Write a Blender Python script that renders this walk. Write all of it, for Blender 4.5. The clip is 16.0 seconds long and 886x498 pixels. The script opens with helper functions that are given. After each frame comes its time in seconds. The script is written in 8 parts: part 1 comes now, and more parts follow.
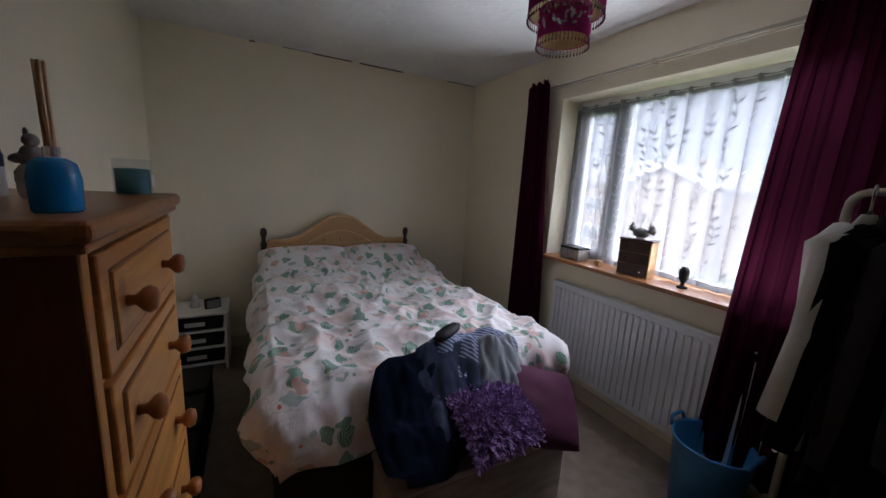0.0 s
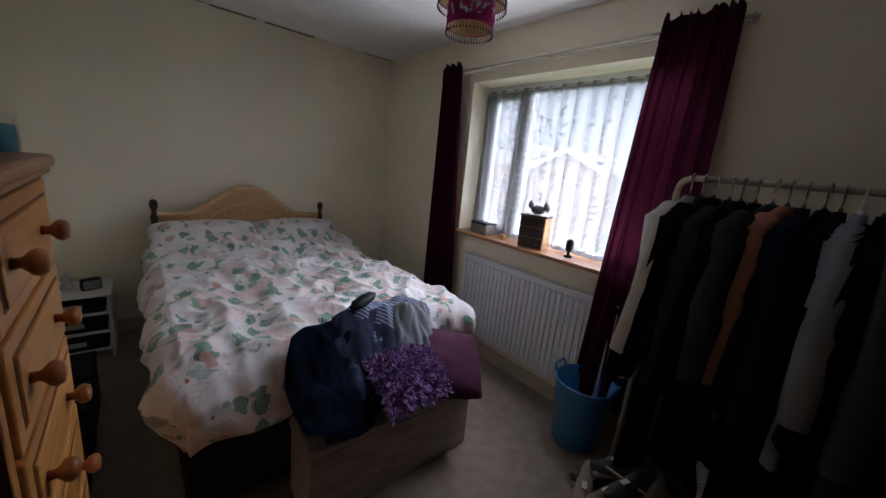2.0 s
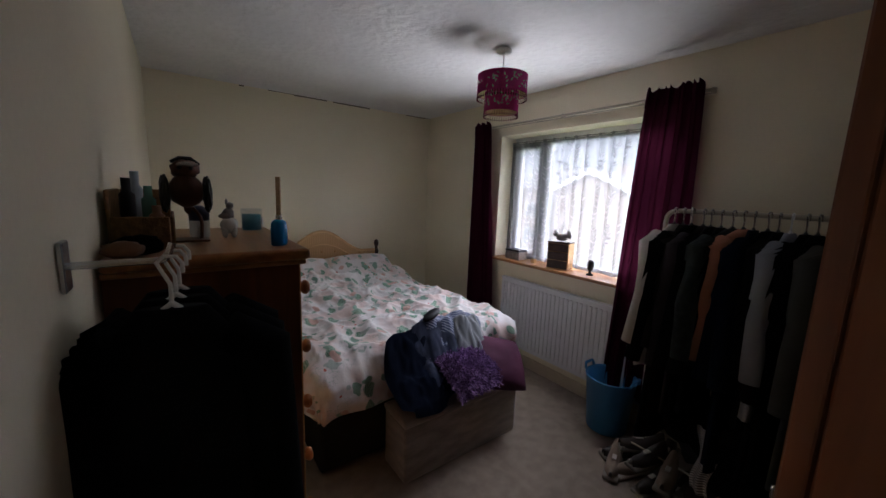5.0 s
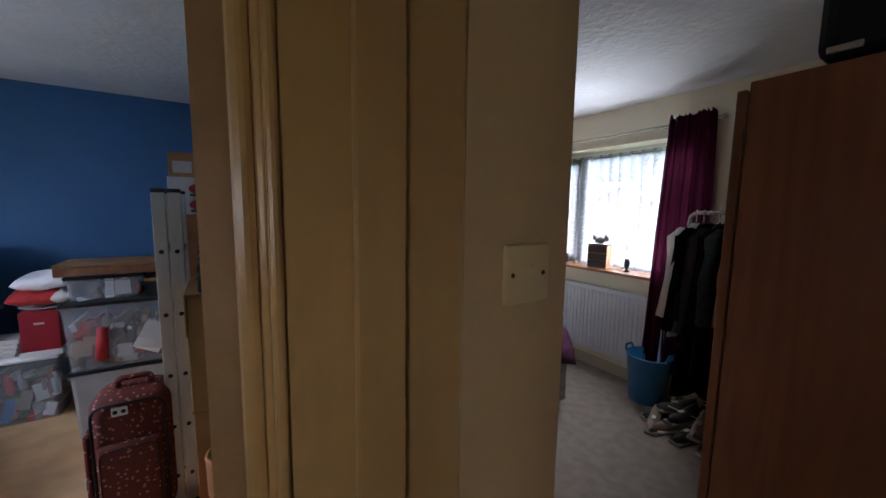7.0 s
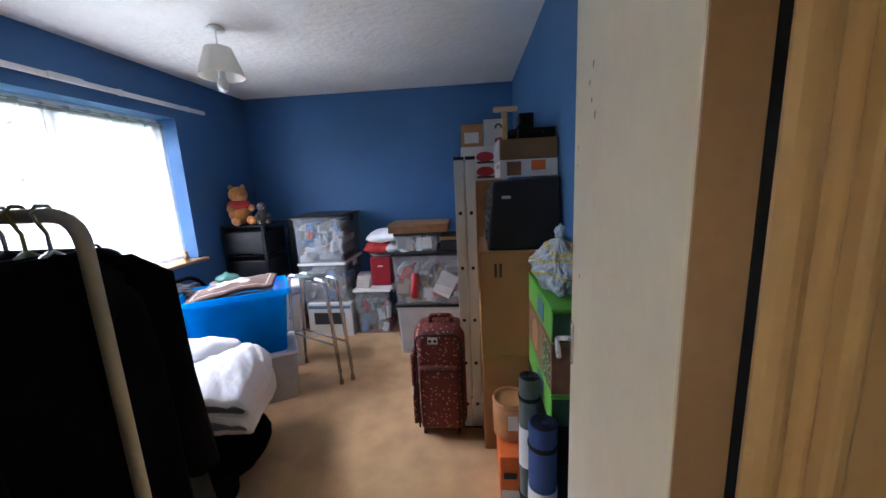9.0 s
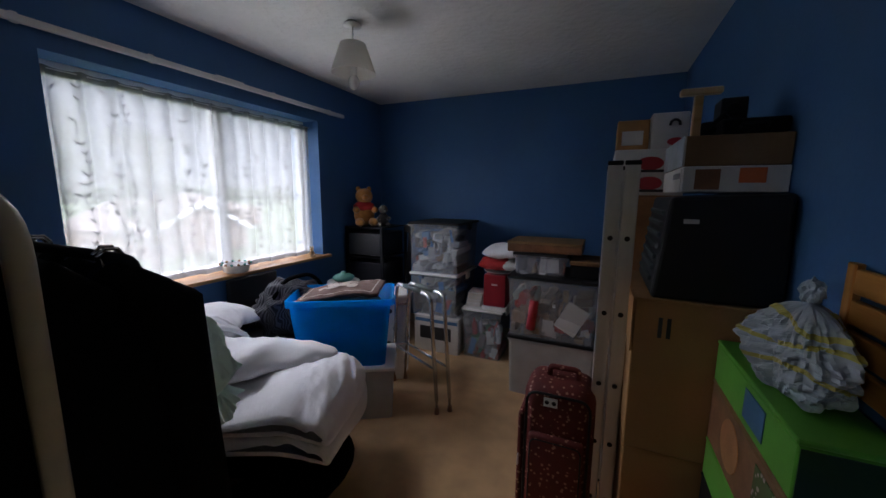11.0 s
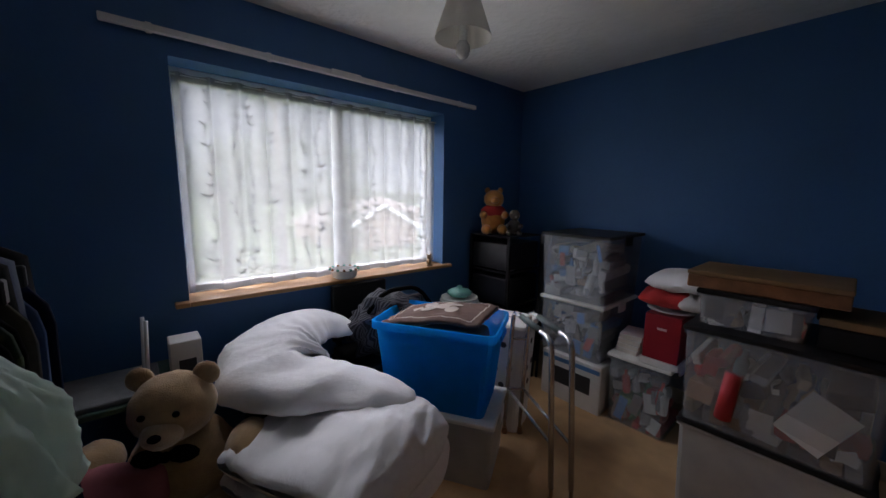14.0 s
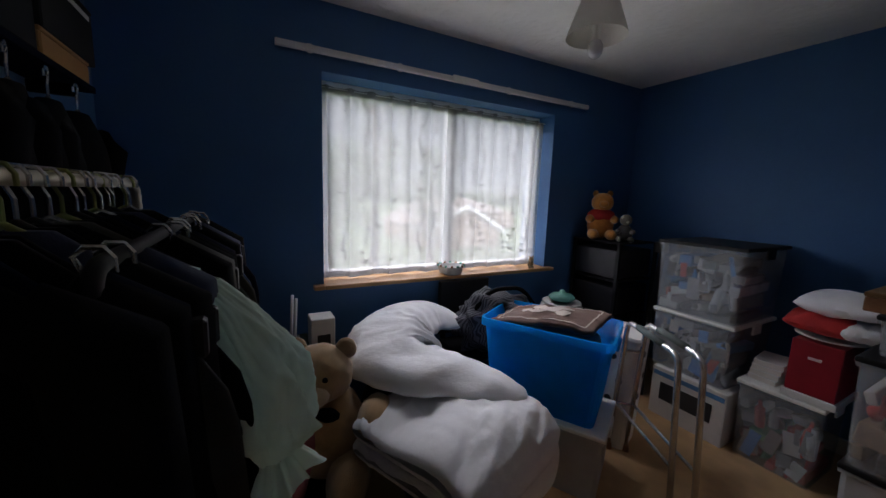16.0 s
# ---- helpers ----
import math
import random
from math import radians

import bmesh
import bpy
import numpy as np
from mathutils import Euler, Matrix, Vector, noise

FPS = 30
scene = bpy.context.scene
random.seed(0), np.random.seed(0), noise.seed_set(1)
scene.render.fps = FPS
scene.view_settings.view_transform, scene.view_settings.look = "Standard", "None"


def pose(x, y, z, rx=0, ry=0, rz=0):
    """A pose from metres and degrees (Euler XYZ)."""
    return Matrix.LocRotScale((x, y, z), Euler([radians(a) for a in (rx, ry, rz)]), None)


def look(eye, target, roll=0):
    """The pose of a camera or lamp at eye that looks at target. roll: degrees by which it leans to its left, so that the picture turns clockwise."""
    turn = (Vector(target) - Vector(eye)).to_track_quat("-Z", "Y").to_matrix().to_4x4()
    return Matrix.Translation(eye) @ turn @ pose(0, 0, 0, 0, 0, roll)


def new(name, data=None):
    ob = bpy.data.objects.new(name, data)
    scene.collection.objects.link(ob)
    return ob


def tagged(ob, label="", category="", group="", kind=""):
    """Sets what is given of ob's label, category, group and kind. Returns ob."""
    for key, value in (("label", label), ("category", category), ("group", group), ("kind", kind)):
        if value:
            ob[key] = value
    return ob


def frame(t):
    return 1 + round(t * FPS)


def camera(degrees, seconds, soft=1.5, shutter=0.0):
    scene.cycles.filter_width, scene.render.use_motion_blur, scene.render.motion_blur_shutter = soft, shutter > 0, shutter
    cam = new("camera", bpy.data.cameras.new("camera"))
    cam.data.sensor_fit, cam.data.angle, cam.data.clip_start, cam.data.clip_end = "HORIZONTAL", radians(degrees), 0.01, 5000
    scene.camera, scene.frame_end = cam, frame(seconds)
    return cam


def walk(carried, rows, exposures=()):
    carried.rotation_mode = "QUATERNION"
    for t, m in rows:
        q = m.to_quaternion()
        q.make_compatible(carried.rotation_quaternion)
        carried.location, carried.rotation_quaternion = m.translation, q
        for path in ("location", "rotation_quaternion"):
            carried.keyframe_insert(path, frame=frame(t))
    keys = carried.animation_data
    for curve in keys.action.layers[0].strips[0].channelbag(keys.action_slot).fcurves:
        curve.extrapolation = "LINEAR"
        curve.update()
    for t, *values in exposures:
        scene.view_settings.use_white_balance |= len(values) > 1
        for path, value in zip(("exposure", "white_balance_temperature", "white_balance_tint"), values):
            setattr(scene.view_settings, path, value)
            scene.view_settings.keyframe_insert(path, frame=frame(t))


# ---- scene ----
cam = camera(101.9, 16.0)
PATH = [
    (0, (0.005, 0.536, 1.446), (0.93, 2.271, 1.082), 3.4),
    (0.5, (0.011, 0.561, 1.419), (1.095, 2.194, 1.02), 5.2),
    (1, (-0.007, 0.544, 1.428), (1.186, 2.093, 1.01), 6.3),
    (1.5, (-0.027, 0.488, 1.432), (1.234, 1.977, 0.992), 6.5),
    (2, (-0.03, 0.434, 1.44), (1.257, 1.899, 0.994), 5.9),
    (2.5, (-0.042, 0.416, 1.474), (1.187, 1.92, 0.995), 4.3),
    (3, (-0.072, 0.394, 1.491), (1.024, 1.995, 1.008), 2.1),
    (3.5, (-0.161, 0.359, 1.504), (0.895, 1.998, 1.058), 1.3),
    (4, (-0.267, 0.266, 1.542), (0.832, 1.885, 1.131), 0.9),
    (4.2, (-0.314, 0.235, 1.556), (0.801, 1.849, 1.163), 1.5),
    (6.3, (-0.829, -0.14, 1.502), (0.397, 1.424, 1.278), 1.2),
    (6.5, (-0.906, -0.169, 1.497), (0.304, 1.407, 1.265), 1.4),
    (7, (-1.054, -0.223, 1.496), (0.009, 1.457, 1.275), 0.8),
    (7.5, (-1.093, -0.222, 1.483), (-0.326, 1.609, 1.24), -0.1),
    (8, (-1.158, -0.219, 1.472), (-0.703, 1.705, 1.175), -1.6),
    (8.5, (-1.194, -0.146, 1.46), (-1.047, 1.819, 1.116), -2.8),
    (9, (-1.209, -0.046, 1.45), (-1.378, 1.912, 1.082), -2.7),
    (9.5, (-1.267, 0.04, 1.455), (-1.729, 1.945, 1.059), -1.7),
    (10, (-1.298, 0.158, 1.453), (-1.959, 2.012, 1.092), -1.2),
    (10.2, (-1.305, 0.199, 1.452), (-2.017, 2.039, 1.12), -0.1),
    (12.5, (-1.308, 0.62, 1.421), (-2.271, 2.353, 1.161), -1.5),
    (13, (-1.339, 0.728, 1.441), (-2.468, 2.356, 1.168), -0.2),
    (13.5, (-1.384, 0.843, 1.427), (-2.706, 2.316, 1.143), 0.6),
    (14, (-1.435, 0.969, 1.428), (-2.927, 2.269, 1.142), 0.8),
    (14.5, (-1.466, 1.021, 1.429), (-3.126, 2.1, 1.147), 0.9),
    (15, (-1.499, 1.016, 1.436), (-3.273, 1.891, 1.14), 1.2),
    (15.5, (-1.517, 0.934, 1.46), (-3.305, 1.778, 1.158), 1.4),
    (16, (-1.497, 0.798, 1.42), (-3.239, 1.738, 1.13), 2.1),
]
EXPOSURES = [(0, 4.27, 5500, 17), (4.2, 4.42, 5600, 17), (6.3, 4.17, 5750, 19), (6.6, 4.57, 5650, 17), (7.0, 4.82, 5300, 15), (7.5, 5.15, 5300, 16), (8.0, 5.1, 5500, 17), (8.5, 5.8, 5500, 17), (9.0, 5.6, 5550, 17), (9.5, 4.85, 5750, 17), (10.2, 4.1, 5800, 17), (12.5, 3.65, 5950, 18), (16.0, 3.45, 6050, 17)]
walk(cam, [(t, look(eye, target, roll)) for t, eye, target, roll in PATH], EXPOSURES)

# ---- daylight: an overcast sky ----
world = bpy.data.worlds.new("overcast_sky")
scene.world = world
world.use_nodes = True
wn, wl = world.node_tree.nodes, world.node_tree.links
sky = wn.new("ShaderNodeTexSky")
sky.sky_type = "NISHITA"
sky.sun_disc = False
sky.sun_elevation, sky.sun_rotation = radians(65), radians(200)
sky.air_density, sky.dust_density, sky.ozone_density, sky.altitude = 1.0, 0.6, 1.0, 2500
grey = wn.new("ShaderNodeHueSaturation")
grey.inputs["Saturation"].default_value = 0.25
wl.new(sky.outputs[0], grey.inputs["Color"])
wl.new(grey.outputs[0], wn["Background"].inputs["Color"])
wn["Background"].inputs["Strength"].default_value = 0.0095
sun_data = bpy.data.lights.new("sun", "SUN")
sun_data.energy, sun_data.angle, sun_data.color = 1.95, radians(176), (1.0, 0.97, 0.93)
sun = new("sun", sun_data)
sun.matrix_world = look((0, 0, 0), (0.0, 0.15, -0.98))



def window_light(x, y, z, inward, pitch, width, depth, power):
    """A soft fill lamp added in a window's opening for the sky's light, turned into the room and down or up."""
    d = bpy.data.lights.new("window_fill_lamp", "AREA")
    d.shape, d.size, d.size_y = "RECTANGLE", width, depth
    d.energy, d.spread, d.color = power, radians(72), (1.0, 0.975, 0.92)
    ob = new("window_fill_lamp", d)
    ob.matrix_world = look((x, y, z), (x + inward * math.cos(radians(pitch)), y, z + math.sin(radians(pitch))))
    return ob


window_light(2.06, 1.80, 1.99, -1, -53, 1.40, 0.16, 0.16)
window_light(2.06, 1.80, 1.02, -1, 56, 1.40, 0.16, 0.26)
window_light(-3.615, 2.005, 1.99, 1, -53, 1.60, 0.06, 0.22)
window_light(-3.615, 2.005, 0.96, 1, 56, 1.60, 0.06, 0.07)
# Added lamp in the landing's unseen opening; it lights the door linings.
landing_fill = window_light(-2.44, -1.33, 1.485, 1, 0, 0.34, 0.25, 0.052)
landing_fill.matrix_world = look((-2.44, -1.33, 1.485), (-2.0, 0.0, 1.40))
landing_fill.data.spread = radians(180)

# ---- mesh helpers ----
def part(name, bm, material, parent=None, label="", smooth=False):
    """Links a bmesh as one mesh object under a thing or a part."""
    me = bpy.data.meshes.new(name)
    bm.normal_update()
    bm.to_mesh(me)
    bm.free()
    if smooth:
        for p in me.polygons:
            p.use_smooth = True
    for mt in material if isinstance(material, (list, tuple)) else [material]:
        me.materials.append(mt)
    ob = new(name, me)
    if parent is not None:
        ob.parent = parent
    if label:
        ob["label"] = label
    return ob


def thing(name, label, category, x=0, y=0, z=0, rz=0, group="", kind=""):
    """An Empty at a thing's base."""
    ob = new(name)
    ob.empty_display_size = 0.1
    ob.matrix_basis = pose(x, y, z, 0, 0, rz)
    return tagged(ob, label, category, group, kind)


def slab(x0, x1, y0, y1, z0, z1, bevel=0.0, segs=1, bm=None):
    """A box between corners, its edges rounded by bevel."""
    out = bmesh.new() if bm is None else bm
    r = bmesh.ops.create_cube(out, size=1)
    bmesh.ops.transform(out, matrix=Matrix.LocRotScale(((x0 + x1) / 2, (y0 + y1) / 2, (z0 + z1) / 2), None, (abs(x1 - x0), abs(y1 - y0), abs(z1 - z0))), verts=r["verts"])
    if bevel:
        es = {e for v in r["verts"] for e in v.link_edges}
        bmesh.ops.bevel(out, geom=list(es), offset=bevel, segments=segs, profile=0.5, affect="EDGES", clamp_overlap=True)
    return out


def turned(profile, steps=20, bm=None, at=(0, 0, 0), m=None):
    """A shape turned round z from (radius, height) pairs."""
    out = bmesh.new() if bm is None else bm
    rings = []
    base = Matrix.Translation(at) if m is None else m
    for r, z in profile:
        rings.append([out.verts.new(base @ Vector((r * math.cos(2 * math.pi * k / steps), r * math.sin(2 * math.pi * k / steps), z))) for k in range(steps)])
    for a, b in zip(rings, rings[1:]):
        for k in range(steps):
            out.faces.new((a[k], a[(k + 1) % steps], b[(k + 1) % steps], b[k]))
    if abs(profile[0][1] - profile[-1][1]) < 1e-6 and abs(profile[0][0] - profile[-1][0]) < 0.02:
        for k in range(steps):
            out.faces.new((rings[-1][k], rings[-1][(k + 1) % steps], rings[0][(k + 1) % steps], rings[0][k]))
    else:
        out.faces.new(rings[0][::-1])
        out.faces.new(rings[-1])
    return out


def tube(points, radius, sides=8, bm=None, closed=False):
    """A round bar along points."""
    out = bmesh.new() if bm is None else bm
    pts = [Vector(p) for p in points]
    rings = []
    for i, p in enumerate(pts):
        d = (pts[min(i + 1, len(pts) - 1)] - pts[max(i - 1, 0)]).normalized()
        u = d.cross(Vector((0.31, 0.17, 0.93))).normalized()
        v = d.cross(u)
        r = radius[i] if isinstance(radius, (list, tuple)) else radius
        rings.append([out.verts.new(p + r * (math.cos(2 * math.pi * k / sides) * u + math.sin(2 * math.pi * k / sides) * v)) for k in range(sides)])
    for a, b in zip(rings, rings[1:]):
        for k in range(sides):
            out.faces.new((a[k], a[(k + 1) % sides], b[(k + 1) % sides], b[k]))
    out.faces.new(rings[0][::-1])
    out.faces.new(rings[-1])
    return out


def bend(points, radius, steps=5):
    """The points of a bar whose corners are rounded."""
    pts = [Vector(p) for p in points]
    out = [pts[0]]
    for a, b, c in zip(pts, pts[1:], pts[2:]):
        p, q = b + (a - b).normalized() * radius, b + (c - b).normalized() * radius
        for k in range(steps + 1):
            t = k / steps
            out.append((1 - t) ** 2 * p + 2 * t * (1 - t) * b + t * t * q)
    return out + [pts[-1]]


def sheet(nx, ny, place, bm=None, thick=0.0):
    """A cloth grid; place(u, v) gives each point for u and v from 0 to 1. thick: a second side below."""
    out = bmesh.new() if bm is None else bm
    g = [[out.verts.new(place(i / nx, j / ny)) for j in range(ny + 1)] for i in range(nx + 1)]
    fs = [out.faces.new((g[i][j], g[i + 1][j], g[i + 1][j + 1], g[i][j + 1])) for i in range(nx) for j in range(ny)]
    if thick:
        bmesh.ops.recalc_face_normals(out, faces=fs)
        bmesh.ops.solidify(out, geom=fs, thickness=thick)
    return out


def lump(r, at=(0, 0, 0), rough=0.0, freq=3.0, sub=3, bm=None, seed=0.0, turn=None):
    """A rounded, uneven body with radii r."""
    out = bmesh.new() if bm is None else bm
    q = bmesh.ops.create_icosphere(out, subdivisions=sub, radius=1)
    for v in q["verts"]:
        d = v.co.copy()
        k = 1 + rough * noise.noise(d * freq + Vector((seed, seed * 1.7, 0)))
        p = Vector((d.x * r[0], d.y * r[1], d.z * r[2])) * k
        v.co = (turn.to_3x3() @ p if turn else p) + Vector(at)
    return out

# ---- materials ----
def node_material(name):
    m = bpy.data.materials.new(name)
    m.use_nodes = True
    return m, m.node_tree.nodes, m.node_tree.links, m.node_tree.nodes["Principled BSDF"]


def surface(name, colour, rough=0.6, metal=0.0, vary=0.15, scale=6.0, fine=90.0, bump=0.15, depth=0.002, stretch=(1, 1, 1), second=None, amount=0.5, per_object=0.0, sheen=0.0, spec=0.5):
    """A surface with stains at one scale, grain at another and fine relief; second: a colour for the stains."""
    m, n, l, b = node_material(name)
    co = n.new("ShaderNodeTexCoord")
    mp = n.new("ShaderNodeMapping")
    mp.inputs["Scale"].default_value = stretch
    l.new(co.outputs["Object"], mp.inputs["Vector"])
    big = n.new("ShaderNodeTexNoise")
    big.inputs["Scale"].default_value, big.inputs["Detail"].default_value = scale, 5
    small = n.new("ShaderNodeTexNoise")
    small.inputs["Scale"].default_value, small.inputs["Detail"].default_value = fine, 3
    for t in (big, small):
        l.new(mp.outputs[0], t.inputs["Vector"])
    ramp = n.new("ShaderNodeValToRGB")
    ramp.color_ramp.elements[0].position, ramp.color_ramp.elements[1].position = 0.35, 0.65
    dark = second if second else tuple(c * (1 - vary) for c in colour)
    light = tuple(min(1, c * (1 + vary * 0.5)) for c in colour)
    ramp.color_ramp.elements[0].color, ramp.color_ramp.elements[1].color = (*dark, 1), (*light, 1)
    l.new(big.outputs["Fac"], ramp.inputs["Fac"])
    mix = n.new("ShaderNodeMix")
    mix.data_type, mix.blend_type = "RGBA", "MULTIPLY"
    mix.inputs[0].default_value = amount
    tone = n.new("ShaderNodeValToRGB")
    tone.color_ramp.elements[0].position, tone.color_ramp.elements[1].position = 0.3, 0.7
    tone.color_ramp.elements[0].color = (1 - vary, 1 - vary, 1 - vary, 1)
    l.new(small.outputs["Fac"], tone.inputs["Fac"])
    l.new(ramp.outputs[0], mix.inputs[6])
    l.new(tone.outputs[0], mix.inputs[7])
    out = mix.outputs[2]
    if per_object:
        info = n.new("ShaderNodeObjectInfo")
        hsv = n.new("ShaderNodeHueSaturation")
        rng = n.new("ShaderNodeMapRange")
        rng.inputs["To Min"].default_value, rng.inputs["To Max"].default_value = 1 - per_object, 1 + per_object
        l.new(info.outputs["Random"], rng.inputs["Value"])
        l.new(rng.outputs[0], hsv.inputs["Value"])
        l.new(out, hsv.inputs["Color"])
        out = hsv.outputs[0]
    l.new(out, b.inputs["Base Color"])
    b.inputs["Roughness"].default_value, b.inputs["Metallic"].default_value = rough, metal
    b.inputs["Specular IOR Level"].default_value = spec
    if sheen:
        b.inputs["Sheen Weight"].default_value = sheen
    if bump:
        bp = n.new("ShaderNodeBump")
        bp.inputs["Strength"].default_value, bp.inputs["Distance"].default_value = bump, depth
        l.new(small.outputs["Fac"], bp.inputs["Height"])
        l.new(bp.outputs[0], b.inputs["Normal"])
    return m


def wood(name, colour, dark, rough=0.4, along="z", scale=1.0, knots=True, vary=0.0):
    """Grain that runs along one axis, with rings and knots."""
    m, n, l, b = node_material(name)
    co = n.new("ShaderNodeTexCoord")
    mp = n.new("ShaderNodeMapping")
    s = {"x": (0.6, 9, 9), "y": (9, 0.6, 9), "z": (9, 9, 0.6)}[along]
    mp.inputs["Scale"].default_value = tuple(v * scale for v in s)
    l.new(co.outputs["Object"], mp.inputs["Vector"])
    w = n.new("ShaderNodeTexNoise")
    w.inputs["Scale"].default_value, w.inputs["Detail"].default_value, w.inputs["Distortion"].default_value = 2.5, 6, 1.2
    l.new(mp.outputs[0], w.inputs["Vector"])
    ramp = n.new("ShaderNodeValToRGB")
    ramp.color_ramp.elements[0].position, ramp.color_ramp.elements[1].position = 0.3, 0.62
    ramp.color_ramp.elements[0].color, ramp.color_ramp.elements[1].color = (*dark, 1), (*colour, 1)
    l.new(w.outputs["Fac"], ramp.inputs["Fac"])
    out = ramp.outputs[0]
    if knots:
        v = n.new("ShaderNodeTexVoronoi")
        v.inputs["Scale"].default_value = 4.2
        kr = n.new("ShaderNodeValToRGB")
        kr.color_ramp.elements[0].position, kr.color_ramp.elements[1].position = 0.03, 0.12
        kr.color_ramp.elements[0].color = (0.16, 0.06, 0.02, 1)
        l.new(co.outputs["Object"], v.inputs["Vector"])
        l.new(v.outputs["Distance"], kr.inputs["Fac"])
        mx = n.new("ShaderNodeMix")
        mx.data_type, mx.blend_type = "RGBA", "MULTIPLY"
        mx.inputs[0].default_value = 0.8
        l.new(out, mx.inputs[6])
        l.new(kr.outputs[0], mx.inputs[7])
        out = mx.outputs[2]
    l.new(out, b.inputs["Base Color"])
    b.inputs["Roughness"].default_value = rough
    bp = n.new("ShaderNodeBump")
    bp.inputs["Strength"].default_value, bp.inputs["Distance"].default_value = 0.12, 0.001
    l.new(w.outputs["Fac"], bp.inputs["Height"])
    l.new(bp.outputs[0], b.inputs["Normal"])
    return m


def clear(name, colour, opacity, rough=0.15, cloudy=0.0):
    """Thin clear or tinted plastic, lace or polythene: partly see-through."""
    m, n, l, b = node_material(name)
    b.inputs["Base Color"].default_value = (*colour, 1)
    b.inputs["Roughness"].default_value = rough
    t = n.new("ShaderNodeBsdfTransparent")
    t.inputs["Color"].default_value = (*[min(1, 0.55 + 0.45 * c) for c in colour], 1)
    mix = n.new("ShaderNodeMixShader")
    mix.inputs[0].default_value = opacity
    if cloudy:
        co = n.new("ShaderNodeTexCoord")
        no = n.new("ShaderNodeTexNoise")
        no.inputs["Scale"].default_value, no.inputs["Detail"].default_value = 9, 4
        rg = n.new("ShaderNodeMapRange")
        rg.inputs["To Min"].default_value, rg.inputs["To Max"].default_value = opacity - cloudy, opacity + cloudy
        l.new(co.outputs["Object"], no.inputs["Vector"])
        l.new(no.outputs["Fac"], rg.inputs["Value"])
        l.new(rg.outputs[0], mix.inputs[0])
    l.new(t.outputs[0], mix.inputs[1])
    l.new(b.outputs[0], mix.inputs[2])
    l.new(mix.outputs[0], n["Material Output"].inputs["Surface"])
    return m


def net_cloth(name, opacity, glow=0.6, colour=(0.85, 0.86, 0.88)):
    """Woven net: holes, and threads that let light through."""
    m, n, l, b = node_material(name)
    n.remove(b)
    t = n.new("ShaderNodeBsdfTransparent")
    d = n.new("ShaderNodeBsdfDiffuse")
    d.inputs["Color"].default_value = (*colour, 1)
    tr = n.new("ShaderNodeBsdfTranslucent")
    tr.inputs["Color"].default_value = (*colour, 1)
    body = n.new("ShaderNodeMixShader")
    body.inputs[0].default_value = glow
    mix = n.new("ShaderNodeMixShader")
    co = n.new("ShaderNodeTexCoord")
    no = n.new("ShaderNodeTexNoise")
    no.inputs["Scale"].default_value = 14
    rg = n.new("ShaderNodeMapRange")
    rg.inputs["To Min"].default_value, rg.inputs["To Max"].default_value = opacity - 0.08, opacity + 0.08
    l.new(co.outputs["Object"], no.inputs["Vector"])
    l.new(no.outputs["Fac"], rg.inputs["Value"])
    l.new(rg.outputs[0], mix.inputs[0])
    l.new(d.outputs[0], body.inputs[1])
    l.new(tr.outputs[0], body.inputs[2])
    l.new(t.outputs[0], mix.inputs[1])
    l.new(body.outputs[0], mix.inputs[2])
    l.new(mix.outputs[0], n["Material Output"].inputs["Surface"])
    return m


CREAM = surface("cream_wall_paint", (0.88, 0.81, 0.62), 0.75, vary=0.05, scale=1.3, fine=60, bump=0.25, depth=0.002)
BLUE = surface("blue_wall_paint", (0.053, 0.154, 0.356), 0.6, vary=0.10, scale=1.5, fine=70, bump=0.3, depth=0.002)
CEILING = surface("textured_ceiling_paint", (0.84, 0.83, 0.81), 0.85, vary=0.06, scale=2.2, fine=22, bump=0.9, depth=0.012)
CARPET_GREY = surface("grey_brown_carpet", (0.30, 0.235, 0.185), 0.95, vary=0.18, scale=14, fine=260, bump=0.8, depth=0.004, sheen=0.2)
CARPET_TAN = surface("tan_carpet", (0.62, 0.39, 0.19), 0.95, vary=0.17, scale=6, fine=260, bump=0.8, depth=0.004, sheen=0.2)
GLOSS = surface("yellowed_gloss_paint", (0.58, 0.355, 0.135), 0.3, vary=0.10, scale=2.5, fine=30, bump=0.1, depth=0.001, stretch=(1, 1, 0.2))
SKIRTING = surface("cream_skirting_paint", (0.62, 0.52, 0.38), 0.35, vary=0.08, scale=3, fine=40, bump=0.1, depth=0.001)
# Cream paint with the landing's yellow light mixed into its colour.
LANDING_LIT_CREAM = surface("landing_lit_wall_paint", (0.66, 0.455, 0.25), 0.5, vary=0.08, scale=2.2, fine=60, bump=0.2, depth=0.001)
DOOR_PAINT = surface("aged_white_door_paint", (0.84, 0.74, 0.53), 0.35, vary=0.08, scale=2.0, fine=40, bump=0.1, depth=0.001)
UPVC = surface("white_window_plastic", (0.82, 0.83, 0.85), 0.3, vary=0.03, scale=3, fine=50, bump=0.0)
PINE = wood("honey_pine", (0.64, 0.30, 0.072), (0.44, 0.165, 0.032), 0.35, "y")
PINE_UP = wood("honey_pine_upright", (0.60, 0.28, 0.068), (0.42, 0.155, 0.030), 0.35, "z")
PINE_TOP = wood("darkened_pine_top", (0.34, 0.14, 0.038), (0.22, 0.08, 0.02), 0.3, "y")
PINE_PALE = wood("pale_pine", (0.66, 0.42, 0.20), (0.52, 0.30, 0.12), 0.4, "x", knots=False)
SILL_WOOD = wood("varnished_sill_wood", (0.46, 0.22, 0.08), (0.33, 0.14, 0.05), 0.35, "y", knots=False)
